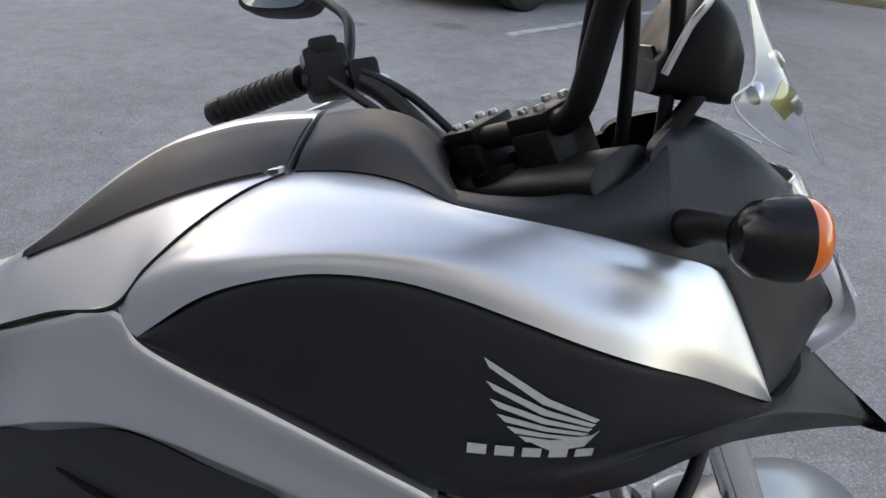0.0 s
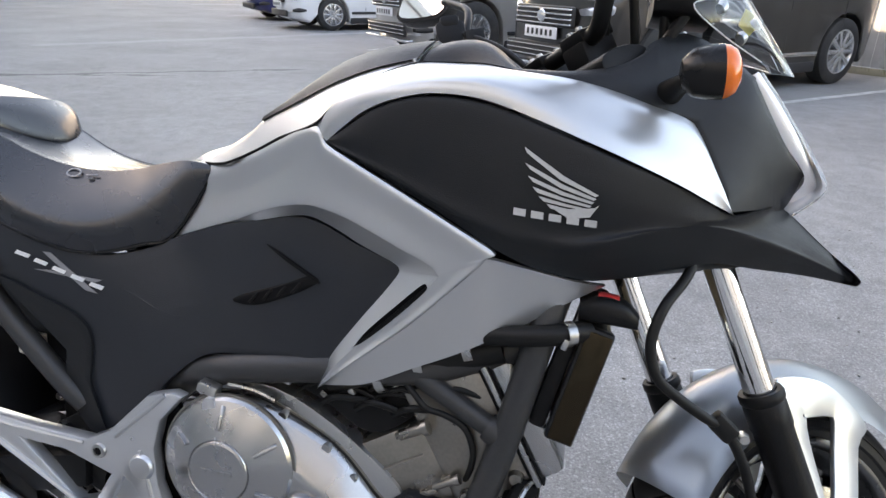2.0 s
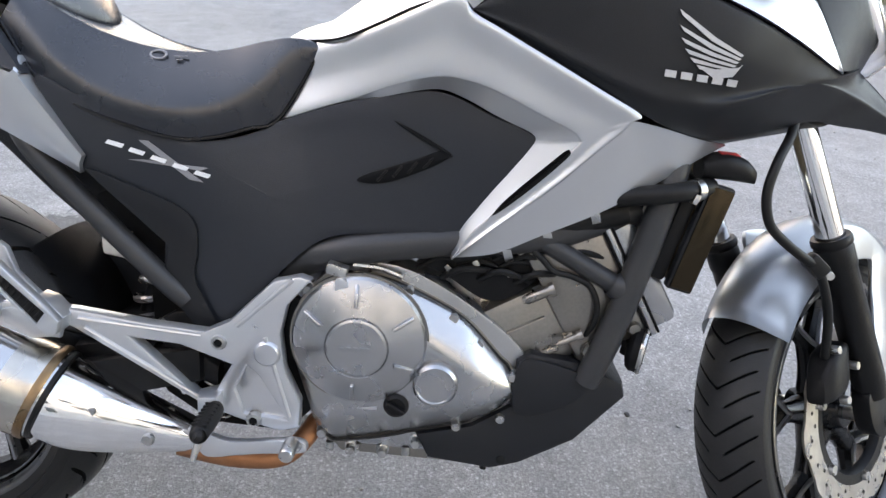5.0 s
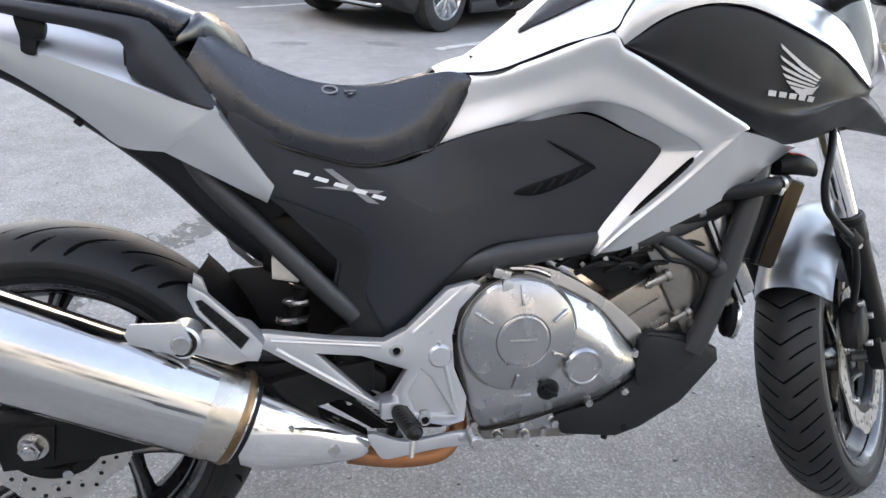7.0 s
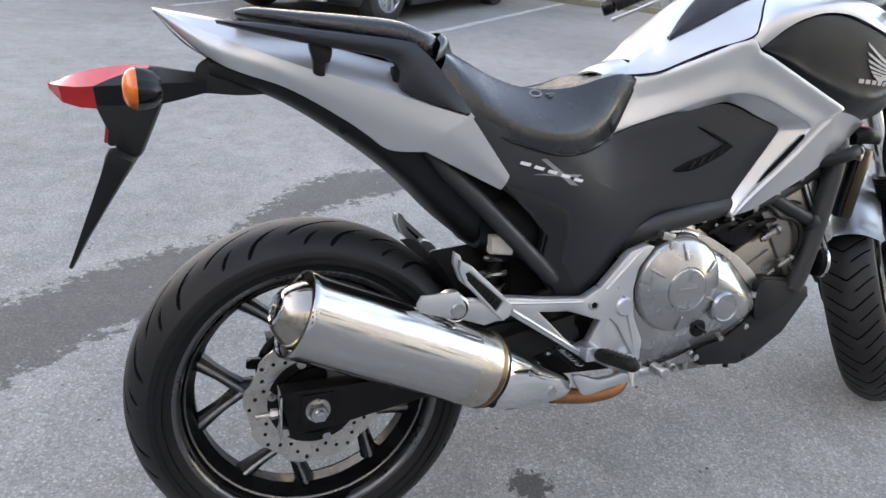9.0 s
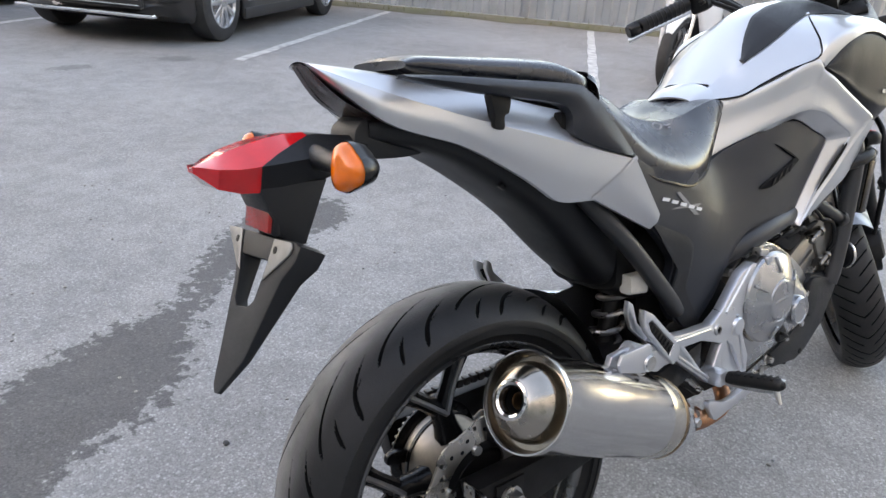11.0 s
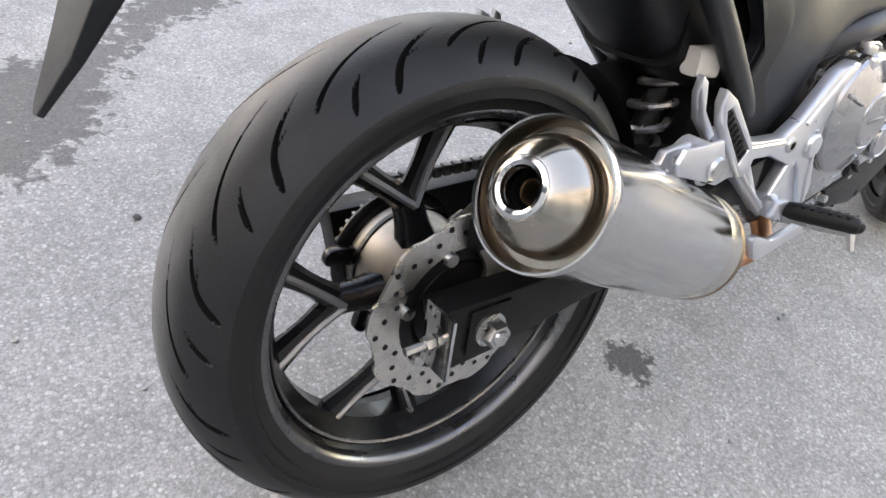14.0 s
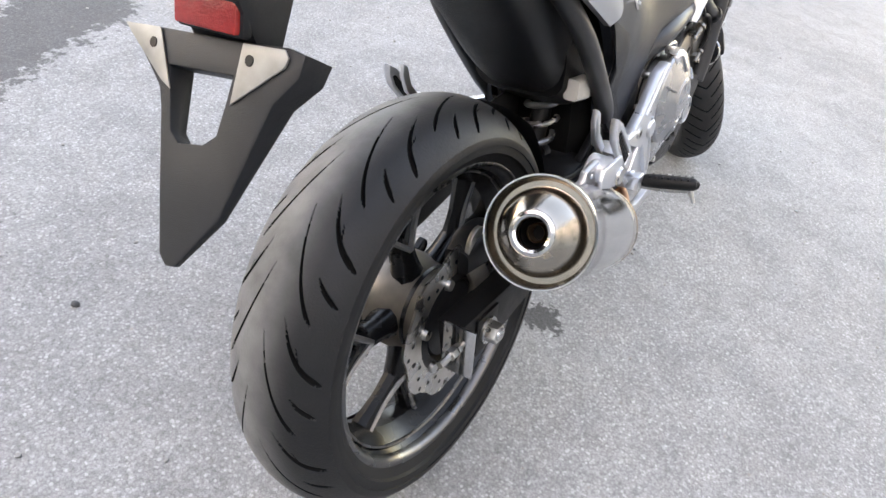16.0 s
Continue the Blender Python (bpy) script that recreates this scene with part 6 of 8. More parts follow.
# yokes, clamps and bar
steered("lower_yoke", slab([(1.235, .80), (1.30, .83), (1.36, .80), (1.345, .765), (1.28, .765)], -.13, .13, .012), BLACK, bike, "black fork yoke")
steered("upper_yoke", slab([(1.115, .998), (1.17, 1.026), (1.24, 1.0), (1.23, .968), (1.14, .968)], -.135, .135, .012), BLACK, bike, "black upper fork yoke")
steered("steering_stem", lathe([(.03, 0), (.03, .26)], 24, along((1.255, 0, .79), (1.135, 0, 1.03))), BLACK, bike)
STEER = Matrix.Translation((.018, 0, .004)) @ STEER
for side in (-1, 1):
    riser = steered("bar_riser", block((.056, .048, .088), pose(1.150, side * .048, 1.012, 0, -27, 0), .006), BLACK, bike, "black handlebar riser")
    steered("bar_cap", block((.056, .048, .018), pose(1.130, side * .048, 1.057, 0, -27, 0), .004), BLACK, riser)
    for u in (-.016, .016):
        q = pose(1.127, side * .048, 1.064, 0, -27, 0)
        steered("clamp_bolt", lathe([(0, .006), (.0042, .006), (.005, .0045), (.005, 0)], 12, q @ pose(u, -.010, 0)), BOLT, riser)
        steered("clamp_bolt", lathe([(0, .006), (.0042, .006), (.005, .0045), (.005, 0)], 12, q @ pose(u, .010, 0)), BOLT, riser)
    steered("fork_cap", lathe([(0, .020), (.012, .020), (.014, .016), (.020, .014), (.021, 0)], 24, along((1.230, side * .102, 1.010), (1.216, side * .102, 1.04))), BLACK, bike)
BAR = [(1.122, 0, 1.046), (1.122, .060, 1.046), (1.114, .100, 1.053), (1.086, .158, 1.110), (1.058, .205, 1.138), (1.040, .242, 1.138), (.975, .370, 1.122)]
bar_b = tube([(x, -y, z) for x, y, z in reversed(BAR)] + BAR[1:], .0115, 16, n=90)
bar = steered("handlebar", bar_b, BLACK, bike, "black tubular handlebar turned to the left")
for side in (-1, 1):
    sg = lambda p: Vector((p[0] + .022, (p[1] - .032) * side, p[2] - .034))
    grip_b = tube([sg((1.010, .275, 1.1695)), sg((.985, .335, 1.161)), sg((.962, .390, 1.1525))], [.0165, .0160, .0168], 24, n=16)
    grip = steered("grip", grip_b, HOSE, bar, "ribbed black rubber grip")
    steered("bar_end", lathe([(.0, .030), (.014, .030), (.017, .026), (.0172, .004), (.012, .0)], 24, along(sg((.961, .392, 1.152)), sg((.90, .535, 1.13)))), GLOSS_BLACK, bar)
    for k in range(9):
        f = k / 8
        p, q = sg((1.004, .290, 1.1675)), sg((.968, .376, 1.1547))
        c = p + (q - p) * f
        steered("grip_rib", lathe([(.0165, -.002), (.0178, 0), (.0165, .002)], 24, along(c, c + (q - p))), HOSE, grip)
    sw_b = merged(block((.050, .046, .058), pose(1.048, side * 0.213, 1.138, 0, -12, side * -20), .009), block((.032, .030, .022), pose(1.040, side * 0.206, 1.163, 0, -12, side * -20), .006))
    sw = steered("switch_box", sw_b, BLACK, bar, "black switch housing")
    steered("switch_button", block((.008, .018, .014), pose(1.021, side * 0.214, 1.148, 0, -12, side * -20), .003), DECAL_GREY, sw)
    steered("switch_button", block((.010, .014, .010), pose(1.022, side * 0.211, 1.126, 0, -12, side * -20), .003), HOSE, sw)
    perch = steered("lever_perch", block((.034, .030, .032), pose(1.077, side * 0.183, 1.134, 0, -12, side * -20), .006), BLACK, bar)
    lev = tube([sg((1.080, .215, 1.166)), sg((1.082, .26, 1.162)), sg((1.062, .33, 1.152)), sg((1.030, .41, 1.140)), sg((1.028, .425, 1.138))], [.009, .008, .006, .006, .009], 12, n=30, flat=.7)
    steered("lever", lev, ALLOY, perch, "bare alloy lever")
# brake fluid reservoir on the right, cables on both sides
steered("brake_reservoir", lathe([(0, .042), (.024, .042), (.027, .038), (.026, .006), (.022, 0), (0, 0)], 28, pose(1.088, -.170, 1.140)), BLACK, bar, "round black brake fluid reservoir")
for k, (a, b, c) in enumerate((((1.03, -.22, 1.16), (1.13, -.14, 1.10), (1.20, -.06, .98)), ((1.05, -.20, 1.165), (1.16, -.16, 1.13), (1.23, -.07, .96)), ((1.02, -.235, 1.158), (1.11, -.12, 1.12), (1.17, -.03, 1.0)), ((1.04, .21, 1.155), (1.11, .13, 1.10), (1.19, .05, .98)), ((1.025, .225, 1.15), (1.09, .11, 1.06), (1.15, .04, .99)))):
    steered("control_cable", tube([a, b, c], .006 if k < 3 else .005, 10, n=20), HOSE, bar)
# mirrors: the left one, and its image on the right of the turned bar
ACROSS = STEER @ Matrix.Diagonal((1, -1, 1, 1)) @ STEER.inverted()
for side in (-1, 1):
    def on_bar(bm):
        if side < 0:
            bm.transform(ACROSS)
        return bm
    stem = part("mirror_stem", on_bar(tube([(.961, .180, 1.088), (.960, .205, 1.120), (.946, .245, 1.145), (.886, .335, 1.172)], .0065, 12, n=24)), BLACK, bar, "black mirror stem")
    mm = look((.842, .385, 1.184), (.60, -.10, 1.33)) @ pose(0, 0, 0, 90, 0, 180) @ Matrix.Scale(1.08, 4)
    mo = [(-.056, -.038), (-.064, -.004), (-.050, .026), (.010, .046), (.044, .036), (.056, -.006), (.036, -.036)]
    mb = slab(mo, -.004, .024, .010)
    mb.transform(mm)
    house = part("mirror", on_bar(mb), PLASTIC, stem, "black mirror housing")
    gl = slab([(u * .88, w * .88) for u, w in mo], -.0065, -.005, 0)
    gl.transform(mm)
    part("mirror_glass", on_bar(gl), MIRROR, house, "mirror glass facing the sky")
# front indicators
for side in (-1, 1):
    st = part("front_indicator", tube([(1.262, .015 + side * .095, .995), (1.276, .015 + side * .130, 1.008), (1.287, .015 + side * .170, 1.014)], [.018, .011, .011], 16), HOSE, bike, "amber indicator in a black shell")
    c = .015 - side * .003
    m = along((1.297, c + side * .187, 1.017), (1.366, c + side * .187, 1.023)) @ Matrix.Scale(.86, 4)
    part("indicator_shell", lathe([(0, -.036), (.016, -.033), (.027, -.020), (.0305, .0), (.031, .014)], 36, m @ Matrix.Diagonal((1, 1.1, 1, 1))), GLOSS_BLACK, st)
    part("indicator_lens", lathe([(.030, .012), (.0295, .020), (.025, .029), (.014, .035), (0, .037)], 36, m @ Matrix.Diagonal((1, 1.1, 1, 1))), AMBER, st, "amber lens")
# side stand on the left
stand = part("side_stand", tube([(.62, .12, .30), (.60, .20, .16), (.58, .27, .056)], .012, 12), BLACK, bike, "black side stand")
part("stand_foot", block((.06, .04, .008), Matrix.Translation((.578, .272, .0555)) @ Matrix.Rotation(radians(LEAN), 4, "X"), .002), BLACK, stand)


# ---- ground and surroundings ----
def asphalt(name, base, rough=0.85, dark=0.0, edge_scale=22.0):
    m = bpy.data.materials.new(name)
    m.use_nodes = True
    nt = m.node_tree
    n = nt.nodes
    p = n["Principled BSDF"]
    p.inputs["Roughness"].default_value = rough
    tc = n.new("ShaderNodeTexCoord")

    def noise_tex(scale, detail=4.0, rough_n=0.55):
        t = n.new("ShaderNodeTexNoise")
        t.inputs["Scale"].default_value = scale
        t.inputs["Detail"].default_value = detail
        t.inputs["Roughness"].default_value = rough_n
        nt.links.new(tc.outputs["Object"], t.inputs["Vector"])
        return t

    def ramp(src, stops):
        r = n.new("ShaderNodeValToRGB")
        while len(r.color_ramp.elements) < len(stops):
            r.color_ramp.elements.new(0.5)
        for e, (pos, c) in zip(r.color_ramp.elements, stops):
            e.position = pos
            e.color = (c, c, c * 1.0, 1)
        nt.links.new(src, r.inputs[0])
        return r.outputs[0]

    def mul(a, b, mode="MULTIPLY", fac=1.0):
        mix = n.new("ShaderNodeMix")
        mix.data_type, mix.blend_type = "RGBA", mode
        mix.inputs[0].default_value = fac
        nt.links.new(a, mix.inputs[6])
        nt.links.new(b, mix.inputs[7])
        return mix.outputs[2]

    vor = n.new("ShaderNodeTexVoronoi")
    vor.inputs["Scale"].default_value = 190
    nt.links.new(tc.outputs["Object"], vor.inputs["Vector"])
    hue = n.new("ShaderNodeSeparateColor")
    nt.links.new(vor.outputs["Color"], hue.inputs[0])
    stones = ramp(hue.outputs[0], [(0.0, base * 0.76), (0.35, base * 0.95), (0.85, base * 1.07), (0.985, base * 1.45)])
    gaps = ramp(vor.outputs["Distance"], [(0.35, 1.03), (0.8, 0.80)])
    fine = n.new("ShaderNodeTexVoronoi")
    fine.inputs["Scale"].default_value = 520
    nt.links.new(tc.outputs["Object"], fine.inputs["Vector"])
    fine_hue = n.new("ShaderNodeSeparateColor")
    nt.links.new(fine.outputs["Color"], fine_hue.inputs[0])
    grains = ramp(fine_hue.outputs[1], [(0.0, 0.84), (0.9, 1.14)])
    broad = ramp(noise_tex(0.7, 6).outputs["Fac"], [(0.3, 0.82), (0.7, 1.16)])
    mid = ramp(noise_tex(7, 6, 0.65).outputs["Fac"], [(0.3, 0.84), (0.7, 1.14)])
    col = mul(mul(mul(mul(stones, gaps), grains), broad), mid)
    if dark:
        # the damp darkens inwards from a ragged border
        at = n.new("ShaderNodeAttribute")
        at.attribute_name = "inwards"
        ragged = n.new("ShaderNodeMath")
        ragged.operation = "MULTIPLY_ADD"
        nt.links.new(noise_tex(edge_scale, 9, 0.72).outputs["Fac"], ragged.inputs[0])
        ragged.inputs[1].default_value = 2.4
        nt.links.new(at.outputs["Fac"], ragged.inputs[2])
        fade = ramp(ragged.outputs[0], [(0.80, 1.0), (0.90, dark * 1.35), (1.0, dark)])
        col = mul(col, fade)
    warm = n.new("ShaderNodeRGB")
    warm.outputs[0].default_value = (1.0, 0.99, 0.97, 1)
    nt.links.new(mul(col, warm.outputs[0]), p.inputs["Base Color"])
    b = n.new("ShaderNodeBump")
    b.inputs["Strength"].default_value = 0.45
    b.inputs["Distance"].default_value = 0.004
    nt.links.new(mul(ramp(noise_tex(260, 4).outputs["Fac"], [(0.2, 0.0), (0.8, 1.0)]), stones, "ADD", 1.0), b.inputs["Height"])
    nt.links.new(b.outputs[0], p.inputs["Normal"])
    return m


ASPHALT = asphalt("worn_grey_asphalt", 0.237)
WET = asphalt("damp_dark_asphalt", 0.237, 0.7, 0.33)
FAINT = asphalt("faintly_damp_asphalt", 0.237, 0.8, 0.66)
OIL = asphalt("oil_stained_asphalt", 0.237, 0.7, 0.22, 60.0)
PEBBLE = material("dark_pebble", (0.05, 0.05, 0.05), 0.8, 0.0, 300, .3)
LINE = material("worn_white_road_paint", (0.55, 0.55, 0.53), 0.7, 0.0, 9, 0.55, bump=0.5, bump_scale=200, dirt=(0.15, 0.15, 0.15), dirt_scale=12, dirt_amount=0.7)
OLD_LINE = material("almost_worn_off_paint", (0.30, 0.30, 0.295), 0.8, 0.0, 30, 0.4, bump=0.4, bump_scale=200, dirt=(0.22, 0.22, 0.22), dirt_scale=8, dirt_amount=0.9)
DIRT = material("sandy_verge", (0.13, 0.12, 0.085), 0.95, 0.0, 3, 0.4, bump=0.6, bump_scale=60, dirt=(0.10, 0.11, 0.05), dirt_scale=2, dirt_amount=0.7)
SHEET = material("grey_profiled_steel_fence", (0.40, 0.42, 0.44), 0.45, 0.2, 2, 0.2, rough_var=0.1, dirt=(0.27, 0.275, 0.28), dirt_scale=3, dirt_amount=0.4)
PALE_WALL = material("pale_grey_wall", (0.40, 0.42, 0.44), 0.8, 0.0, 1.5, 0.15, bump=0.2, bump_scale=40, dirt=(0.28, 0.29, 0.30), dirt_scale=1.2, dirt_amount=0.4)
FAR_WALL = material("white_panel_wall", (0.66, 0.67, 0.68), 0.6, 0.0, 1, 0.12)
BLUE_TRIM = material("blue_window_trim", (0.06, 0.12, 0.34), 0.4)
DARK_OPENING = material("dark_gateway", (0.03, 0.03, 0.032), 0.7, 0.0, 3, 0.3)
PAPER = material("white_notice", (0.8, 0.8, 0.78), 0.6)

WALL_AXIS = Vector((-.70, .714, 0)).normalized()   # the row of cars and the fence run this way
NOSE_DIR = Vector((-.714, -.70, 0)).normalized()   # parked cars face this way


def frame_at(origin, ahead):
    """A level pose at origin whose x axis points ahead."""
    a = Vector(ahead).normalized()
    return Matrix.Translation(origin) @ Matrix((( a.x, -a.y, 0, 0), (a.y, a.x, 0, 0), (0, 0, 1, 0), (0, 0, 0, 1)))


g = bmesh.new()
ring_r = [0, 4, 10, 25, 60, 160, 500, 1500]
rows = []
for r in ring_r:
    if r == 0:
        v = g.verts.new((0, 0, 0))
        rows.append([v] * 32)
    else:
        rows.append([g.verts.new((r * math.cos(2 * math.pi * k / 32), r * math.sin(2 * math.pi * k / 32), 0)) for k in range(32)])
grid_faces(g, rows, close_u=True)
ground = put("ground", g, ASPHALT, flip=True)
if ground.data.polygons[0].normal.z < 0:
    ground.data.flip_normals()
tagged(ground, "worn grey asphalt of a parking yard", "ground", kind="structure")


def stain(name, outline, mat, z, label, cell=.03, reach=.09):
    """A thin flat stain; the attribute 'inwards' grows from 0 outside its outline to 1 inside."""
    pts = np.array([(p.x, p.y) for p in spline([(x, y, 0) for x, y in outline], 8 * len(outline), True)])
    lo, hi = pts.min(0) - reach, pts.max(0) + reach
    nx, ny = (int(v) + 2 for v in (hi - lo) / cell)
    gx, gy = np.meshgrid(lo[0] + cell * np.arange(nx), lo[1] + cell * np.arange(ny), indexing="ij")
    q = np.stack([gx.ravel(), gy.ravel()], 1)
    a, b = pts, np.roll(pts, -1, 0)
    d = np.full(len(q), 1e9)
    inside = np.zeros(len(q), bool)
    for p0, p1 in zip(a, b):
        e = p1 - p0
        t = np.clip(((q - p0) @ e) / (e @ e + 1e-12), 0, 1)
        d = np.minimum(d, np.hypot(*(q - p0 - t[:, None] * e).T))
        hit = (p0[1] > q[:, 1]) != (p1[1] > q[:, 1])
        inside ^= hit & (q[:, 0] < p0[0] + (q[:, 1] - p0[1]) / (e[1] if abs(e[1]) > 1e-12 else 1e-12) * e[0])
    depth = np.where(inside, d, -d)
    grown = np.clip(.5 + .5 * depth / reach, 0, 1) - .88
    keep = (depth > -reach).reshape(nx, ny)
    bm = bmesh.new()
    layer = bm.verts.layers.float.new("inwards")
    vs = {}
    def corner(i, j):
        if (i, j) not in vs:
            k = i * ny + j
            vs[i, j] = bm.verts.new((q[k][0], q[k][1], .0004 + (z - .0004) * min(1.0, max(0.0, (depth[k] + reach) / reach))))
            vs[i, j][layer] = float(grown[k])
        return vs[i, j]
    for i in range(nx - 1):
        for j in range(ny - 1):
            if keep[i:i + 2, j:j + 2].any():
                bm.faces.new((corner(i, j), corner(i + 1, j), corner(i + 1, j + 1), corner(i, j + 1)))
    return tagged(put(name, bm, mat), label, "stain", kind="structure")


stain("wet_stain", [(-1.47, .05), (-1.51, .49), (-1.08, .80), (-.74, .98), (-.44, 1.18), (-.20, 1.27), (-.06, 1.45), (.10, 1.69), (.37, 1.90), (.69, 1.90), (.65, 1.67), (.32, 1.51), (.10, 1.39), (-.10, 1.20), (-.18, 1.0), (-.28, .82), (-.49, .70), (-.61, .59), (-.79, .42), (-.99, .02)], WET, .003, "long damp patch on the asphalt behind the motorcycle")
stain("oil_stain", [(.418, -.07), (.45, -.14), (.491, -.129), (.521, -.088), (.49, -.058), (.449, -.039)], OIL, .003, "small oil spot on the asphalt", .008, .035)
stain("damp_spot", [(1.34, 3.35), (1.49, 3.20), (1.79, 3.30), (1.89, 3.55), (1.64, 3.65), (1.44, 3.55)], FAINT, .003, "faint damp spot on the asphalt")
stain("damp_spot", [(.72, 5.51), (.87, 5.31), (1.07, 5.36), (1.02, 5.56)], FAINT, .003, "faint damp spot on the asphalt")
stain("damp_spot", [(-.09, 5.2), (.06, 5.1), (.26, 5.2), (.16, 5.35)], FAINT, .003, "faint damp spot on the asphalt")
# tarred cracks across the yard
for k, (a, b, w) in enumerate((((-5.4, 5.12), (-2.55, 6.95), .05), ((-6.05, 4.95), (-3.64, 5.9), .04), ((-7.26, 7.78), (-3.67, 12.33), .05))):
    a, b = Vector((*a, 0)), Vector((*b, 0))
    side = Vector(((b - a).y, -(b - a).x, 0)).normalized()
    pts = [a + (b - a) * (i / 14) + side * (w + .04 * math.sin(i * 2.1 + k)) for i in range(15)] + [a + (b - a) * (i / 14) - side * (w + .03 * math.sin(i * 1.7 + k)) for i in range(14, -1, -1)]
    stain("tar_seam", [(p.x, p.y) for p in pts], WET if k < 2 else OLD_LINE, .003, "dark tar seam across the asphalt" if k < 2 else "worn pale line across the asphalt", .04, .06)
# loose grit
gm = bmesh.new()
rng = random.Random(4)
for k in range(420):
    x, y = rng.uniform(-2.2, 3.2), rng.uniform(-.9, 3.0)
    s = rng.uniform(.002, .006) * (1.8 if k % 40 == 0 else 1)
    bmesh.ops.create_icosphere(gm, subdivisions=1, radius=s, matrix=Matrix.Translation((x, y, s * .4)) @ Matrix.Diagonal((1, rng.uniform(.6, 1.2), .6, 1)))
tagged(put("grit", gm, CAST), "loose grit scattered on the asphalt", "grit", kind="stuff")
for x, y, s in ((-.225, .577, .008), (.314, .218, .008), (1.27, .352, .007)):
    pb = bmesh.new()
    bmesh.ops.create_icosphere(pb, subdivisions=2, radius=s)
    for v in pb.verts:
        v.co *= 1 + .25 * noise.noise(v.co * 150)
        v.co.z *= .6
    pb.transform(Matrix.Translation((x, y, s * .5)))
    tagged(put("pebble", pb, PEBBLE), "small dark pebble on the asphalt", "pebble")

# parking lines
START = Vector((1.41, 5.27, 0))
for k in range(-3, 9):
    s = START + WALL_AXIS * (2.88 * k if k > 0 else 3.12 * k)
    m = frame_at(s, -NOSE_DIR)
    bm = bmesh.new()
    rows = []
    for i in range(30):
        u = 5.0 * i / 29
        rows.append([bm.verts.new(m @ Vector((u, q + .006 * math.sin(i * 1.3 + k), .004))) for q in (-.05, .05)])
    grid_faces(bm, rows)
    ob = put("parking_line", bm, LINE, flip=True)
    if ob.data.polygons[0].normal.z < 0:
        ob.data.flip_normals()
    tagged(ob, "worn white painted parking line", "line", "parking lines", "structure")

# profiled fence behind the cars, with a sandy verge at its foot
F0 = Vector((6.13, 8.34, 0))
fm = frame_at(F0, WALL_AXIS)
def profiled(x0, x1, height, mat, name, label):
    bm = bmesh.new()
    pts = []
    x = x0
    while x < x1:
        for dx, dy in ((0, 0), (.09, 0), (.115, .035), (.205, .035), (.23, 0)):
            pts.append((x + dx, dy))
        x += .25
    rows = [[bm.verts.new(fm @ Vector((a, b, z))) for a, b in pts] for z in (.06, height)]
    grid_faces(bm, rows)
    bmesh.ops.solidify(bm, geom=bm.faces[:], thickness=.003)
    ob = put(name, bm, mat, flip=True, sharp=20)
    tagged(ob, label, "fence", kind="structure")
    return ob
fence = profiled(-13, 24, 2.1, SHEET, "fence", "grey profiled sheet steel fence")
WHITE_SHEET = material("white_profiled_steel", (0.78, 0.78, 0.76), 0.5, 0.0, 2, 0.12, dirt=(0.5, 0.48, 0.44), dirt_scale=2, dirt_amount=0.3)
white_fence = profiled(24.1, 64, 1.75, WHITE_SHEET, "white_fence", "white profiled sheet fence in the sun")
for k in range(12):
    part("fence_post", block((.09, .09, 1.85), fm @ pose(24.2 + 3.4 * k, -.08, .92), .01), WHITE_SHEET, white_fence)
leaning = empty("sheet_stack", fm @ pose(38.4, .55, 0, 0, 0, 0), "grey sheet panels leaning on the white fence", "sheet")
for k in range(4):
    part("sheet", block((1.1, .02, 1.35 - .12 * k), pose(-.6 + .42 * k, -.10 + .03 * k, .64 - .06 * k, 14, 0, 0), .004), SHEET, leaning)
for k in range(13):
    part("fence_post", block((.08, .08, 2.2), fm @ pose(-13 + 3 * k, -.08, 1.1), .01), SHEET, fence)
part("fence_rail", block((37, .04, .06), fm @ pose(5.5, -.05, 1.9), .005), SHEET, fence)
for u, z in ((4.2, 1.75), (14.6, 1.8), (17.9, 1.8)):
    n_ob = put("notice", block((.34, .012, .44), fm @ pose(u, .048, z), .001), PAPER)
    tagged(n_ob, "white paper notice on the fence", "notice")
    for r in range(4):
        part("text_bar", block((.22 - .03 * (r % 2), .002, .02), fm @ pose(u, .0555, z + .12 - .07 * r)), DECAL_GREY, n_ob)
vb = bmesh.new()
rows = []
for i in range(80):
    u = -13 + 57 * i / 79
    rows.append([vb.verts.new(fm @ Vector((u, .02, .05))), vb.verts.new(fm @ Vector((u, .30 + .05 * math.sin(i * 1.9), .035))), vb.verts.new(fm @ Vector((u, .45 + .10 * math.sin(i * 2.7), .006)))])
grid_faces(vb, rows)
tagged(put("verge", vb, DIRT, flip=True), "sandy verge along the foot of the fence", "verge", kind="structure")
gb = bmesh.new()
for k in range(900):
    u, v = rng.uniform(-12, 14), rng.uniform(.05, .42)
    h, w = rng.uniform(.03, .12), .006
    b0 = fm @ Vector((u, v, .02))
    t = b0 + Vector((rng.uniform(-.03, .03), rng.uniform(-.03, .03), h))
    a = Vector((math.cos(k), math.sin(k), 0)) * w
    gb.faces.new((gb.verts.new(b0 - a), gb.verts.new(b0 + a), gb.verts.new(t)))
GRASS = material("dry_grass", (0.16, 0.15, 0.06), 0.9, 0.0, 4, 0.4)
tagged(put("grass", gb, GRASS), "dry grass blades along the fence", "grass", kind="stuff")


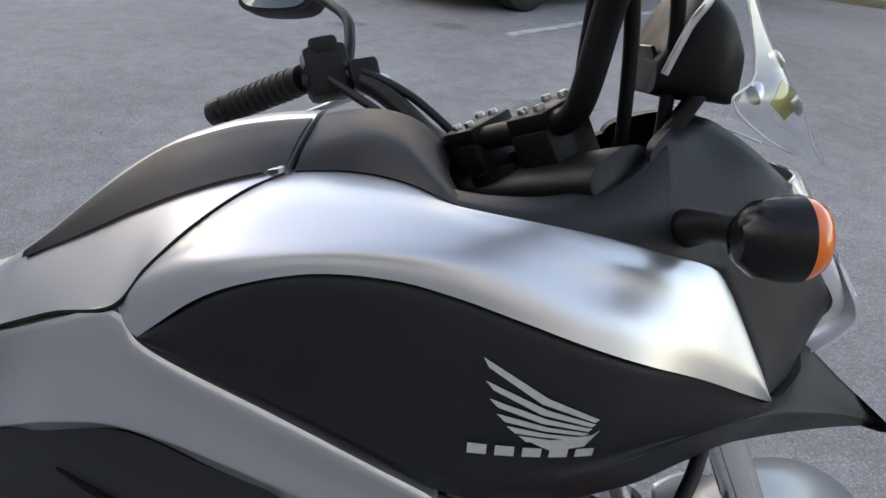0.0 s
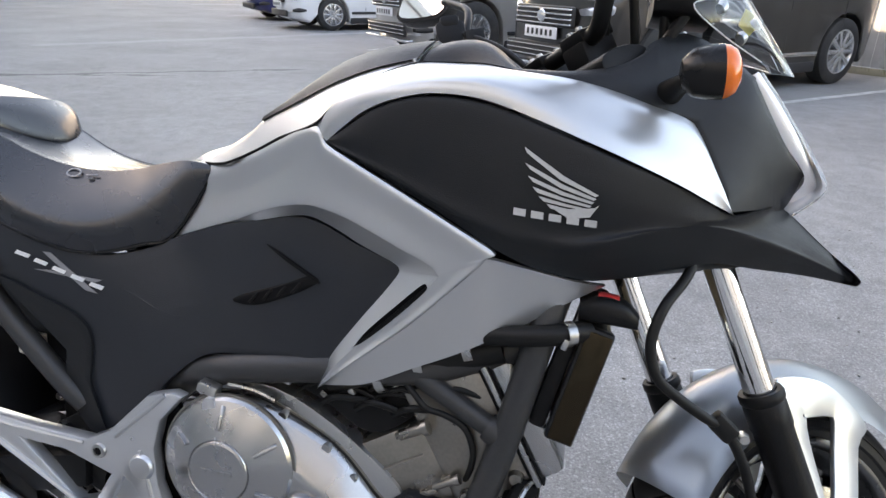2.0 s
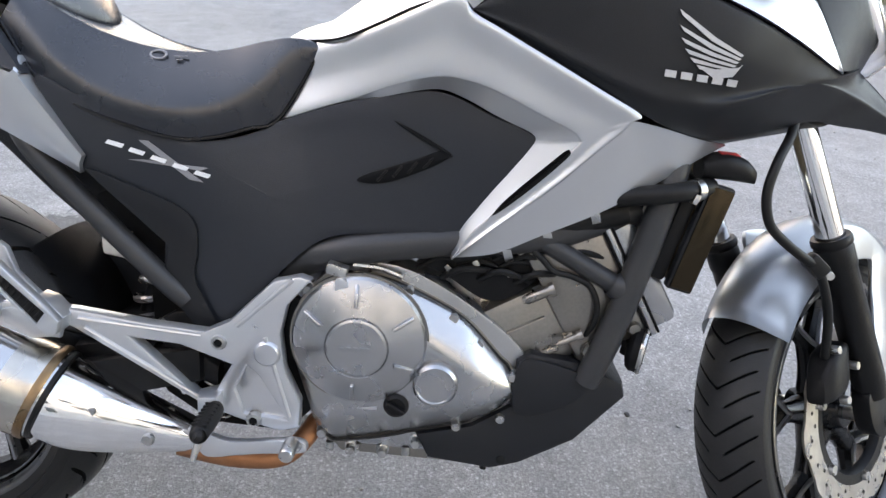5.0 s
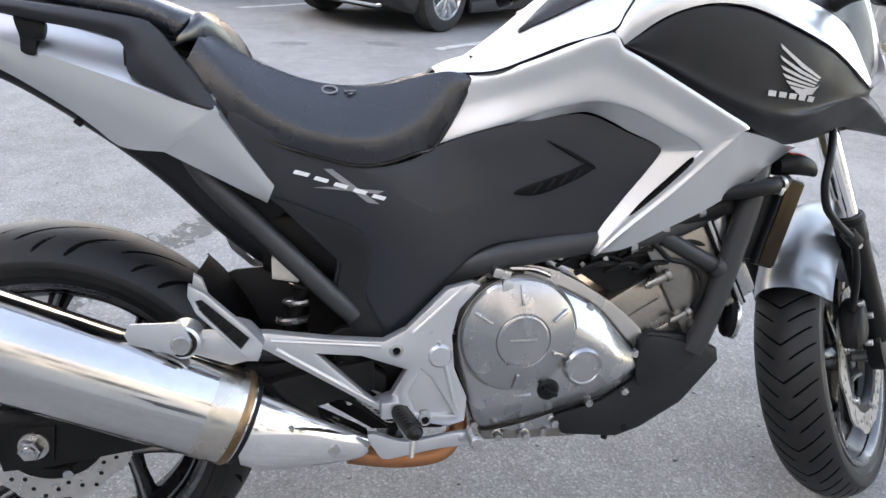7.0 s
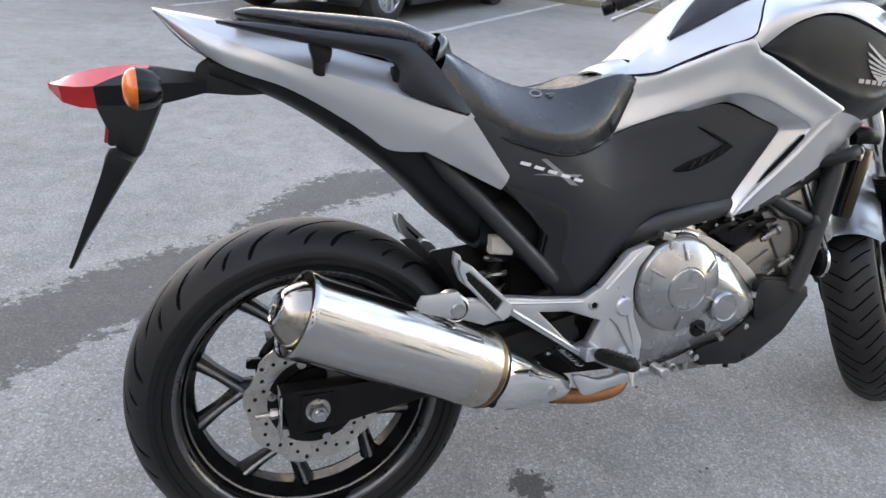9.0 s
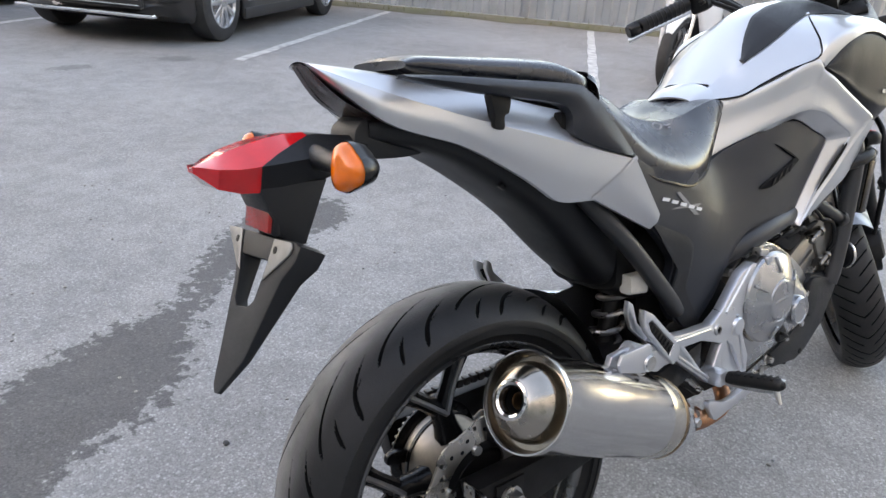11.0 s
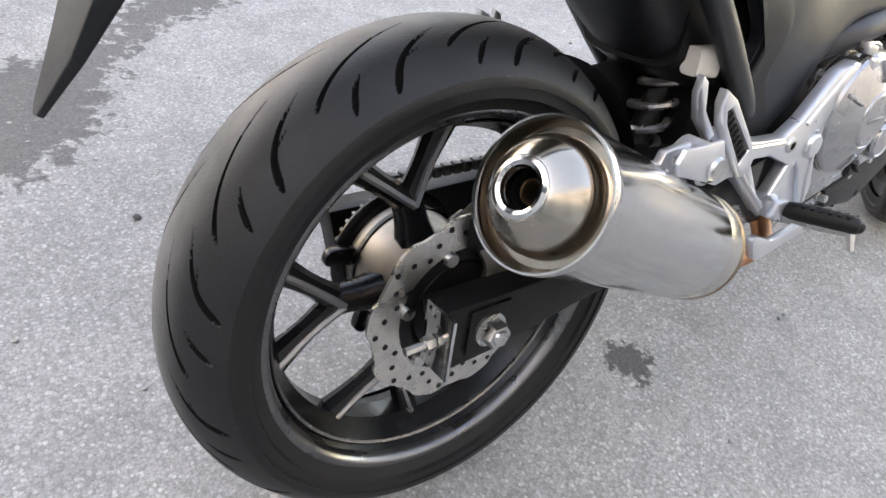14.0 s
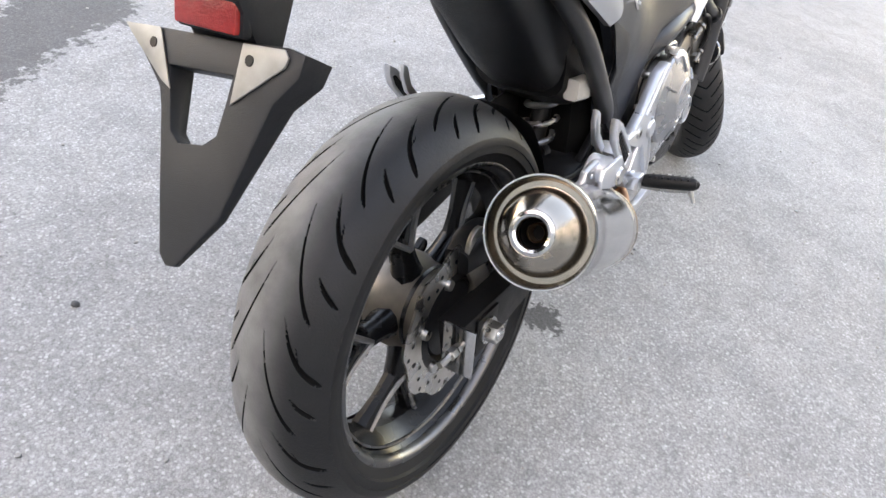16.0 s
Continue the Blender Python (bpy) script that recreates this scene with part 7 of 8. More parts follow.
# ---- parked cars ----
CAR_RUBBER = material("car_tyre_rubber", (0.022, 0.022, 0.022), 0.75, 0.0, 20, 0.3, dirt=(0.06, 0.058, 0.055), dirt_scale=6, dirt_amount=0.5)
CAR_GLASS = material("dark_car_glass", (0.030, 0.040, 0.050), 0.05, 0.0, spec=0.4)
CAR_TRIM = material("black_car_trim", (0.02, 0.02, 0.021), 0.55, 0.0, 20, 0.2)
LAMP_GLASS = material("car_lamp_glass", (0.55, 0.57, 0.60), 0.08, 0.6, 12, 0.3, coat=1.0)
ALLOY_RIM = material("car_alloy_rim", (0.6, 0.61, 0.62), 0.25, 0.9, 20, 0.15)
PLATE = material("white_plate", (0.75, 0.75, 0.75), 0.4)


def car_wheel(parent, x, y, r, rim_r, side, spokes, name="wheel"):
    m = Matrix.Translation((x, y, r)) @ Matrix.Rotation(radians(-90 * side), 4, "X")
    w = .11
    tb = lathe([(rim_r, -w), (rim_r + .02, -w - .004), (r - .04, -w), (r - .008, -w * .85), (r, -w * .55), (r, w * .55), (r - .008, w * .85), (r - .04, w), (rim_r + .02, w + .004), (rim_r, w), (rim_r - .02, w * .7), (rim_r - .02, -w)], 40, m)
    t = part(name, tb, CAR_RUBBER, parent)
    rb = lathe([(rim_r + .004, w + .002), (rim_r - .012, w + .004), (rim_r - .025, w - .012), (rim_r - .03, w * .3), (0, w * .25)], 40, m)
    ring = part("rim", rb, ALLOY_RIM if spokes else CAR_TRIM, t)
    for k in range(spokes):
        a = 2 * math.pi * k / spokes
        q = m @ Matrix.Rotation(a, 4, "Z") @ pose((rim_r + .03) / 2, 0, w - .008)
        ring2 = block((rim_r - .05, rim_r * .20, .024), q, .006)
        part("rim_spoke", ring2, ALLOY_RIM, t)
    part("hub_cap", lathe([(0, w + .012), (.05, w + .008), (.06, w - .01)], 20, m), ALLOY_RIM, t)
    return t


def car(name, m, paint, length, width, height, wheel_r, rim_r, base, hood, roof, label, spokes=10, grille="bars", wagon=True, chrome_line=False, belt=None, detail=2):
    """A parked car, built nose to +x with its front wheels at x = base / 2."""
    root = new(name)
    root.matrix_world = m
    tagged(root, label, "car", "parked cars")
    front = base / 2 + (length - base) * .47
    back = front - length
    hw = width / 2
    gc = .20 if wagon else .16
    belt = belt or height * .60
    fx, rx = base / 2, -base / 2
    ar = wheel_r * 1.13
    def arch(cx):
        return [(cx + ar * math.cos(a), wheel_r + ar * math.sin(a)) for a in (math.pi * k / 10 for k in range(11))]
    line = [(front - .28, gc), (front - .07, gc + .07), (front, gc + .20), (front, hood * .62), (front - .05, hood * .86), (front - .16, hood * .95), (front - .45, hood), (roof[0], belt + .03)]
    line += [(roof[3], belt + .05), (back + .16, belt + .01), (back + .04, belt * .88), (back, belt * .70), (back + .02, gc + .32), (back + .10, gc + .10), (back + .28, gc + .03)]
    low = [(x, max(z, gc)) for x, z in reversed(arch(rx))]
    low2 = [(x, max(z, gc)) for x, z in reversed(arch(fx))]
    o = line + low + [(rx + ar + .02, gc), (fx - ar - .02, gc)] + low2
    bm = slab(o, -hw, hw, .035, smooth=False)
    for k in range(1, 6):
        bmesh.ops.bisect_plane(bm, geom=bm.verts[:] + bm.edges[:] + bm.faces[:], plane_co=(0, 0, gc + (belt - gc) * k / 6), plane_no=(0, 0, 1))
    for k in range(1, 12):
        bmesh.ops.bisect_plane(bm, geom=bm.verts[:] + bm.edges[:] + bm.faces[:], plane_co=(back + length * k / 12, 0, 0), plane_no=(1, 0, 0))
    bmesh.ops.triangulate(bm, faces=bm.faces[:])
    for k in range(-4, 5):
        bmesh.ops.bisect_plane(bm, geom=bm.verts[:] + bm.edges[:] + bm.faces[:], plane_co=(0, hw * k / 5, 0), plane_no=(0, 1, 0))
    for v in bm.verts:
        x, y, z = v.co
        t = (x - back) / length
        f = min(1.0, abs(y) / hw)
        k = 1 - .16 * max(0, (t - .78) / .22) ** 2 - .12 * max(0, (.18 - t) / .18) ** 2
        h = (z - gc) / (belt - gc)
        k *= 1 - .035 * max(0, .45 - h) - .055 * max(0, h - .62) ** 1.5 * 4 * .6
        v.co.y = y * k
        if t > .86:
            v.co.x -= .24 * f ** 2.4 * (t - .86) / .14
        if t < .12:
            v.co.x += .16 * f ** 2.4 * (.12 - t) / .12
        if z > belt * .8:
            v.co.z += .025 * (1 - f * f)
    body = part("body", bm, paint, root, sharp=28)
    # cabin: dark glass block with painted roof and pillars
    r0, r1, r2, r3 = roof   # windscreen foot, roof front, roof back, rear window foot
    def cabin(o, y_in, name, mat, grow=0.0, thick=None):
        b = slab(o, -hw, hw, 0, smooth=False)
        bmesh.ops.subdivide_edges(b, edges=[e for e in b.edges if abs(e.verts[0].co.y - e.verts[1].co.y) > hw], cuts=6)
        for v in b.verts:
            h = max(0, (v.co.z - belt) / (height - belt))
            f = v.co.y / hw
            v.co.y = f * (hw * (.935 - .20 * h) + grow)
            v.co.z += .035 * (1 - f * f) * (h > .9)
            if v.co.x > r1:
                v.co.x -= .10 * f * f * (1 - 0)
        return part(name, b, mat, root, sharp=30)
    glass = cabin([(r0, belt), (r1, height - .05), (r2, height - .05), (r3, belt)], 0, "cabin_glass", CAR_GLASS)
    cabin([(r1 + .10, height - .085), (r1 - .05, height - .02), ((r1 + r2) / 2, height), (r2 + .05, height - .02), (r2 - .10, height - .085)], 0, "roof", paint, .012)
    for side in (-1, 1):
        def pillar(x0, x1, w, nm="pillar", mat=paint):
            b = slab([(x0 - w, belt - .02), (x0 + w, belt - .02), (x1 + w * .8, height - .06), (x1 - w * .8, height - .06)], -.012, .012, 0, smooth=False)
            for v in b.verts:
                h = max(0, (v.co.z - belt) / (height - belt))
                v.co.y += side * (hw * (.935 - .20 * h) + .006)
            return part(nm, b, mat, body)
        pillar(r0 - .12, r1 - .02, .045)
        pillar(r3 + .12, r2 + .02, .10)
        mid = (r0 + r3) / 2
        pillar(mid + .05, mid + .05, .035, mat=CAR_TRIM)
        if wagon:
            pillar(mid - .95, mid - .90, .035, mat=CAR_TRIM)
        if chrome_line:
            edge = [(r0 - .15, belt + .01), (r1 - .05, height - .075), (r2 + .10, height - .085), (r3 + .22, belt + .10), (r3 + .30, belt + .015)]
            pts = []
            for x, z in edge + edge[:1]:
                h = max(0, (z - belt) / (height - belt))
                pts.append((x, side * (hw * (.935 - .20 * h) + .014), z))
            for a, b in zip(pts, pts[1:]):
                part("window_chrome", tube([a, b], .011, 8), CHROME, body)
        part("door_mirror", hull([(r0 - .38, side * (hw + .06), belt + .08, .09, .05), (r0 - .30, side * (hw + .10), belt + .09, .11, .075), (r0 - .20, side * (hw + .09), belt + .08, .08, .05)], 14, 3), paint, body)
        for x in (mid + .02, mid - .95):
            part("door_handle", hull([(x - .02, side * (hw * .965), belt - .10, .012, .014), (x + .05, side * (hw * .985), belt - .10, .02, .016), (x + .15, side * (hw * .965), belt - .10, .012, .014)], 10, 3), paint, body)
        for x in (mid + .16, r0 - .30, mid - .85):
            part("door_gap", block((.012, .004, belt - gc - .28), pose(x, side * (hw - .004), (belt + gc) / 2 + .06)), CAR_TRIM, body)
        part("side_trim", block((base - 2.3 * ar, .03, .05), pose(0, side * (hw + .005), gc + .18), .01), CHROME if chrome_line else CAR_TRIM, body)
        part("sill", block((base - 2.15 * ar, .06, .12), pose(0, side * (hw - .03), gc + .03), .02), CAR_TRIM, body)
        # head and tail lamps
        q = hull([(front - .64, side * (hw * .88), hood * .85, .012, .03), (front - .42, side * (hw * .835), hood * .82, .035, .06), (front - .22, side * (hw * .70), hood * .79, .09, .058), (front - .085, side * (hw * .53), hood * .77, .08, .032)], 18, 3)
        part("headlamp", q, LAMP_GLASS, body, "clear headlamp")
        part("tail_light", block((.05, .24, .16), pose(back + .03, side * hw * .66, belt * .84), .02), RED_LENS, body)
        part("fog_lamp", hull([(front - .34, side * hw * .84, gc + .23, .04, .03), (front - .22, side * hw * .76, gc + .23, .07, .045), (front - .12, side * hw * .66, gc + .22, .05, .025)], 14, 3), CAR_TRIM, body)
        for x in (fx, rx):
            car_wheel(root, x, side * (hw - .115), wheel_r, rim_r, side, spokes)
    gz = hood * .72
    if grille == "bars":
        part("grille_back", block((.05, hw * .95, .20), pose(front - .015, 0, gz), .03), CAR_TRIM, body)
        for k in range(4):
            part("grille_bar", block((.03, hw * .92, .017), pose(front + .015, 0, gz - .07 + .047 * k), .005), CHROME, body)
        part("badge", lathe([(0, .012), (.055, .012), (.066, 0)], 24, Matrix.Translation((front + .030, 0, gz)) @ Matrix.Rotation(radians(90), 4, "Y")), CHROME, body)
        part("lower_grille", block((.05, hw * 1.25, .17), pose(front - .012, 0, gc + .22), .03), CAR_TRIM, body)
        for k in range(3):
            part("grille_bar", block((.03, hw * 1.2, .012), pose(front + .016, 0, gc + .17 + .05 * k), .004), CHROME, body)
        part("bumper_lip", block((.10, hw * 1.45, .035), pose(front - .04, 0, gc + .08), .012), CHROME, body)
    else:
        part("grille_back", block((.05, hw * .80, .11), pose(front - .015, 0, gz), .03), CAR_TRIM, body)
        part("grille_bar", block((.03, hw * .78, .014), pose(front + .012, 0, gz), .004), CHROME, body)
        part("badge", lathe([(0, .012), (.045, .012), (.052, 0)], 24, Matrix.Translation((front + .016, 0, gz)) @ Matrix.Rotation(radians(90), 4, "Y")), CHROME, body)
        part("lower_grille", block((.05, hw * 1.2, .13), pose(front - .012, 0, gc + .16), .03), CAR_TRIM, body)
    pl = part("number_plate", block((.012, .52, .112), pose(front + .028, 0, gz - .16 if grille == "bars" else gc + .33), .003), PLATE, body, "white number plate with dark bars")
    for k in range(6):
        part("plate_bar", block((.003, .036, .06), pose(front + .0355, -.20 + .075 * k, gz - .16 if grille == "bars" else gc + .33)), CAR_TRIM, pl)
    part("wiper", tube([(r0 + .03, -.1, belt + .06), (r0 - .25, .45, belt + .20)], .008, 6), CAR_TRIM, body)
    return root


def paint(name, c, metal=0.5):
    return material(name, c, 0.3, metal, 300, 0.1, coat=1.0, coat_rough=0.04, dirt=tuple(v * .6 + .05 for v in c), dirt_scale=1.5, dirt_amount=0.3)


BROWN, SILVER_CAR, WHITE_CAR, BLUE_CAR, DARK_CAR = paint("dark_brown_car_paint", (0.016, 0.0148, 0.0142)), paint("silver_car_paint", (0.52, 0.51, 0.49), .6), paint("white_car_paint", (0.78, 0.79, 0.80), 0), paint("blue_car_paint", (0.02, 0.022, 0.10)), paint("black_car_paint", (0.014, 0.015, 0.015), 0)


def parked(near_front, width, base):
    """The pose of a car whose near front wheel stands at that point."""
    right = Vector((NOSE_DIR.y, -NOSE_DIR.x, 0))
    c = Vector((*near_front, 0)) + right * (width / 2 - .10) - NOSE_DIR * (base / 2)
    return frame_at(c, NOSE_DIR)


car("dark_suv", parked((1.58, 6.38), 1.94, 2.90), BROWN, 4.62, 1.94, 1.71, .38, .25, 2.90, 1.06, (.98, .28, -1.35, -2.02), "dark brown SUV parked facing the yard", 10, "bars", True, True, 1.12)
car("silver_suv", parked((-.80, 8.55), 1.88, 2.79), SILVER_CAR, 4.70, 1.88, 1.86, .40, .235, 2.79, 1.10, (.82, .16, -1.70, -2.20), "silver off-road car parked facing the yard", 6, "bars", True, False, 1.18)
car("white_sedan", parked((-4.58, 12.5), 1.70, 2.55), WHITE_CAR, 4.38, 1.70, 1.42, .31, .21, 2.55, .80, (.86, .02, -1.00, -1.95), "white sedan parked facing the yard", 10, "thin", False, False, .88)
car("blue_hatchback", parked((-6.60, 14.55), 1.72, 2.55), BLUE_CAR, 4.1, 1.72, 1.44, .30, .20, 2.55, .80, (.86, .05, -1.25, -1.75), "dark blue car parked facing the yard", 5, "thin", False, False, .88)
car("dark_wagon", frame_at((-21.45, 32.0, 0), (-.88, -.48)), DARK_CAR, 4.0, 1.66, 1.52, .30, .20, 2.45, .84, (.90, .20, -1.30, -1.75), "dark wagon parked across the yard in the sun", 5, "thin", True, False, .90)
car("white_van", frame_at((-26.3, 36.4, 0), (-.35, -.94)), WHITE_CAR, 4.4, 1.70, 1.75, .33, .21, 2.7, 1.0, (1.35, .75, -1.75, -1.85), "white van parked beside the dark wagon", 5, "thin", True, False, 1.05)


# ---- buildings ----
def building(name, m, size, wall, label, windows=(), gate=None, trim=None):
    """A plain block with thick walls, window reveals and a parapet."""
    root = new(name)
    root.matrix_world = m
    tagged(root, label, "building")
    w, d, h = size
    part("wall", block((w, d, h), pose(0, 0, h / 2), .03), wall, root)
    part("parapet", block((w + .2, d + .2, .3), pose(0, 0, h + .12), .03), trim or wall, root)
    part("plinth", block((w + .08, d + .08, .5), pose(0, 0, .25), .02), trim or wall, root)
    for x, z, ww, wh in windows:
        f = part("window", block((ww + .16, .10, wh + .16), pose(x, -d / 2 - .04, z), .02), BLUE_TRIM if trim is BLUE_TRIM else FAR_WALL, root)
        part("pane", block((ww, .04, wh), pose(x, -d / 2 - .085, z), .005), CAR_GLASS, f)
    if gate:
        x, gw, gh = gate
        gt = part("gateway", block((gw, .3, gh), pose(x, -d / 2 - .005, gh / 2), .01), DARK_OPENING, root)
        part("gate_frame", block((gw + .3, .12, .18), pose(x, -d / 2 - .16, gh + .08), .02), SHEET, gt)
    return root


# buildings on the left, whose shade covers the yard, and one behind; two are unseen
WALL_DIR = Vector((.63, -.777, 0)).normalized()
side = building("side_building", frame_at(Vector((-26.1, 26.7, 0)) + WALL_DIR * 5 + Vector((-.777, -.63, 0)) * 5, -WALL_DIR), (10, 10, 11), PALE_WALL, "pale grey rendered building beside the yard")
part("drain_pipe", tube([(4.9, -5.07, 0), (4.9, -5.07, 10.8)], .05, 10), CAR_TRIM, side)
# out of view; added to keep the sun off the yard
building("yard_shade_building", frame_at((-20.5, -1.5, 0), (0, 1, 0)), (28, 12, 11), PALE_WALL, "unseen long pale building added to shade the yard", [(-11 + 4.4 * k, 2.6 + 3.4 * j, 1.8, 1.6) for k in range(6) for j in range(3)])
# out of view; added to hide low sky from the bodywork's reflections
building("rear_sky_block_building", frame_at((4, -18, 0), (-1, 0, 0)), (60, 14, 12), PALE_WALL, "unseen pale building added behind the yard to block sky light", [(-24 + 6 * k, 2.6 + 3.4 * j, 2.2, 1.7) for k in range(9) for j in range(3)])
FAR = Vector((-47.85, 50.2, 0))
GREY_WALL = material("grey_blue_cladding", (0.30, 0.32, 0.35), 0.7, 0.0, 1.2, 0.15, dirt=(0.22, 0.23, 0.24), dirt_scale=1.5, dirt_amount=0.3)
SIGN_BLUE = material("light_blue_sign", (0.16, 0.52, 0.62), 0.5)
far = building("far_building", frame_at(FAR, (.479, .878, 0)), (16.2, 10, 4.4), GREY_WALL, "grey far building with a dark gateway and a pale blue sign", [(1.73, 1.95, 1.43, .69)], (-1.9, 1.75, 1.96))
part("sign_board", block((3.1, .08, .7), pose(2.14, -5.06, 3.0), .02), SIGN_BLUE, far, "plain light blue sign board")
part("drain_pipe", tube([(7.9, -5.08, 0), (7.9, -5.08, 4.3)], .08, 10), CAR_TRIM, far)
part("wall_joint", block((.05, .02, 3.8), pose(-.38, -5.005, 2.4)), FAR_WALL, far)
building("office_building", frame_at(F0 + WALL_AXIS * 21 + Vector((8, 8.5, 0)), -WALL_AXIS), (30, 10, 8), FAR_WALL, "white panel building with blue window strips beyond the fence", [(-14 + 2.2 * k, 3.1 + 2.8 * j, .8, 1.5) for k in range(13) for j in range(2)], None, BLUE_TRIM)
building("white_building", frame_at((-20.9, 48.7, 0), (.886, .464)), (10, 8, 6), FAR_WALL, "white building with narrow dark windows beyond the fence", [(-4.3 + 1.12 * k, 2.85, .38, 1.5) for k in range(8)])

# boat on a trailer and red machinery by the gateway
BOAT_WHITE, BOAT_BLUE, MACHINE_RED = material("boat_white", (0.75, 0.76, 0.78), 0.35), material("boat_cover_blue", (0.02, 0.16, 0.42), 0.7, bump=.2, bump_scale=20), material("machine_red", (0.5, 0.06, 0.03), 0.5, 0.0, 5, .3)
boat = empty("boat_trailer", frame_at((-31.0, 37.0, 0), (-.996, -.087)), "white boat with a blue cover on a trailer", "boat")
part("boat_hull", hull([(-1.9, 0, 1.05, .8, .36), (-.8, 0, 1.05, .85, .40), (.9, 0, 1.1, .75, .34), (1.9, 0, 1.25, .30, .20), (2.3, 0, 1.32, .05, .06)], 20, 2.6), BOAT_WHITE, boat)
part("boat_deck", hull([(-1.0, 0, 1.5, .6, .18), (.2, 0, 1.5, .55, .22), (1.4, 0, 1.42, .3, .10)], 16, 2.6), BOAT_WHITE, boat)
part("blue_cover", hull([(-2.1, 0, 1.40, .55, .34), (-1.7, 0, 1.62, .66, .56), (-1.0, 0, 1.66, .6, .46), (-.3, 0, 1.55, .5, .22)], 18, 2.8), BOAT_BLUE, boat)
part("trailer_frame", block((4.0, 1.4, .12), pose(0, 0, .48), .02), PALE_WALL, boat)
part("cargo_box", block((1.5, 1.3, .40), pose(-1.0, 0, .74), .03), PALE_WALL, boat)
part("red_beam", block((1.6, .08, .16), pose(.6, .74, .68), .02), MACHINE_RED, boat)
for s in (-1, 1):
    car_wheel(boat, -.6, s * .85, .32, .2, s, 5, "trailer_wheel")
mach = empty("machinery", frame_at((-32.6, 35.2, 0), (.8, -.6)), "red yard machine with pale fittings by the gateway", "machine")
part("machine_body", hull([(-.8, 0, .45, .5, .28), (0, 0, .5, .55, .34), (.8, 0, .42, .45, .26)], 14, 4), MACHINE_RED, mach)
part("machine_cab", block((.8, .8, .7), pose(-.2, 0, 1.05), .10), PALE_WALL, mach)
for s in (-1, 1):
    car_wheel(mach, -.6, s * .55, .30, .17, s, 0, "machine_wheel")
    car_wheel(mach, .6, s * .55, .26, .15, s, 0, "machine_wheel")


# autumn trees beyond the fence
BARK = material("tree_bark", (0.09, 0.07, 0.05), 0.9, 0.0, 8, .4, bump=.6, bump_scale=30)
AUTUMN = material("autumn_leaves", (0.42, 0.20, 0.03), 0.7, 0.0, 1.5, 0.5)
def tree(x, y, h, seed, label):
    r = random.Random(seed)
    root = empty("tree", Matrix.Translation((x, y, 0)), label, "tree", "autumn trees")
    limbs = tube([(0, 0, 0), (.1, .05, h * .3), (-.05, .1, h * .6), (.05, 0, h * .9)], [.22, .16, .09, .03], 10)
    tips = []
    for k in range(34):
        z = h * r.uniform(.12, .85)
        a = r.uniform(0, 6.28)
        l = h * r.uniform(.18, .32)
        e = Vector((math.cos(a) * l, math.sin(a) * l, z + l * .6))
        tube([(0, 0, z), tuple(e * .5 + Vector((0, 0, z * .5 + .1))), tuple(e)], [.06, .04, .015], 6, bm=limbs)
        tips.append(e)
    part("trunk", limbs, BARK, root)
    cb = bmesh.new()
    for e in tips:
        for k in range(180):
            c = e + Vector((r.gauss(0, .6), r.gauss(0, .6), r.gauss(0, .5)))
            a, s = r.uniform(0, 6.28), r.uniform(.10, .20)
            u = Vector((math.cos(a), math.sin(a), r.uniform(-.6, .6))) * s
            v = Vector((-math.sin(a), math.cos(a), r.uniform(-.6, .6))) * s * .6
            cb.faces.new([cb.verts.new(c + p) for p in (u, v, -u, -v)])
    part("crown", cb, AUTUMN, root)
for k, (x, y, h) in enumerate(((-41.8, 61.2, 8.2), (-40.4, 62.1, 8.8), (-39.0, 63.1, 8.2), (-37.5, 64.0, 8.8), (-36.2, 64.8, 8.2))):
    tree(x, y, h, k, "autumn tree with orange leaves beyond the fence")


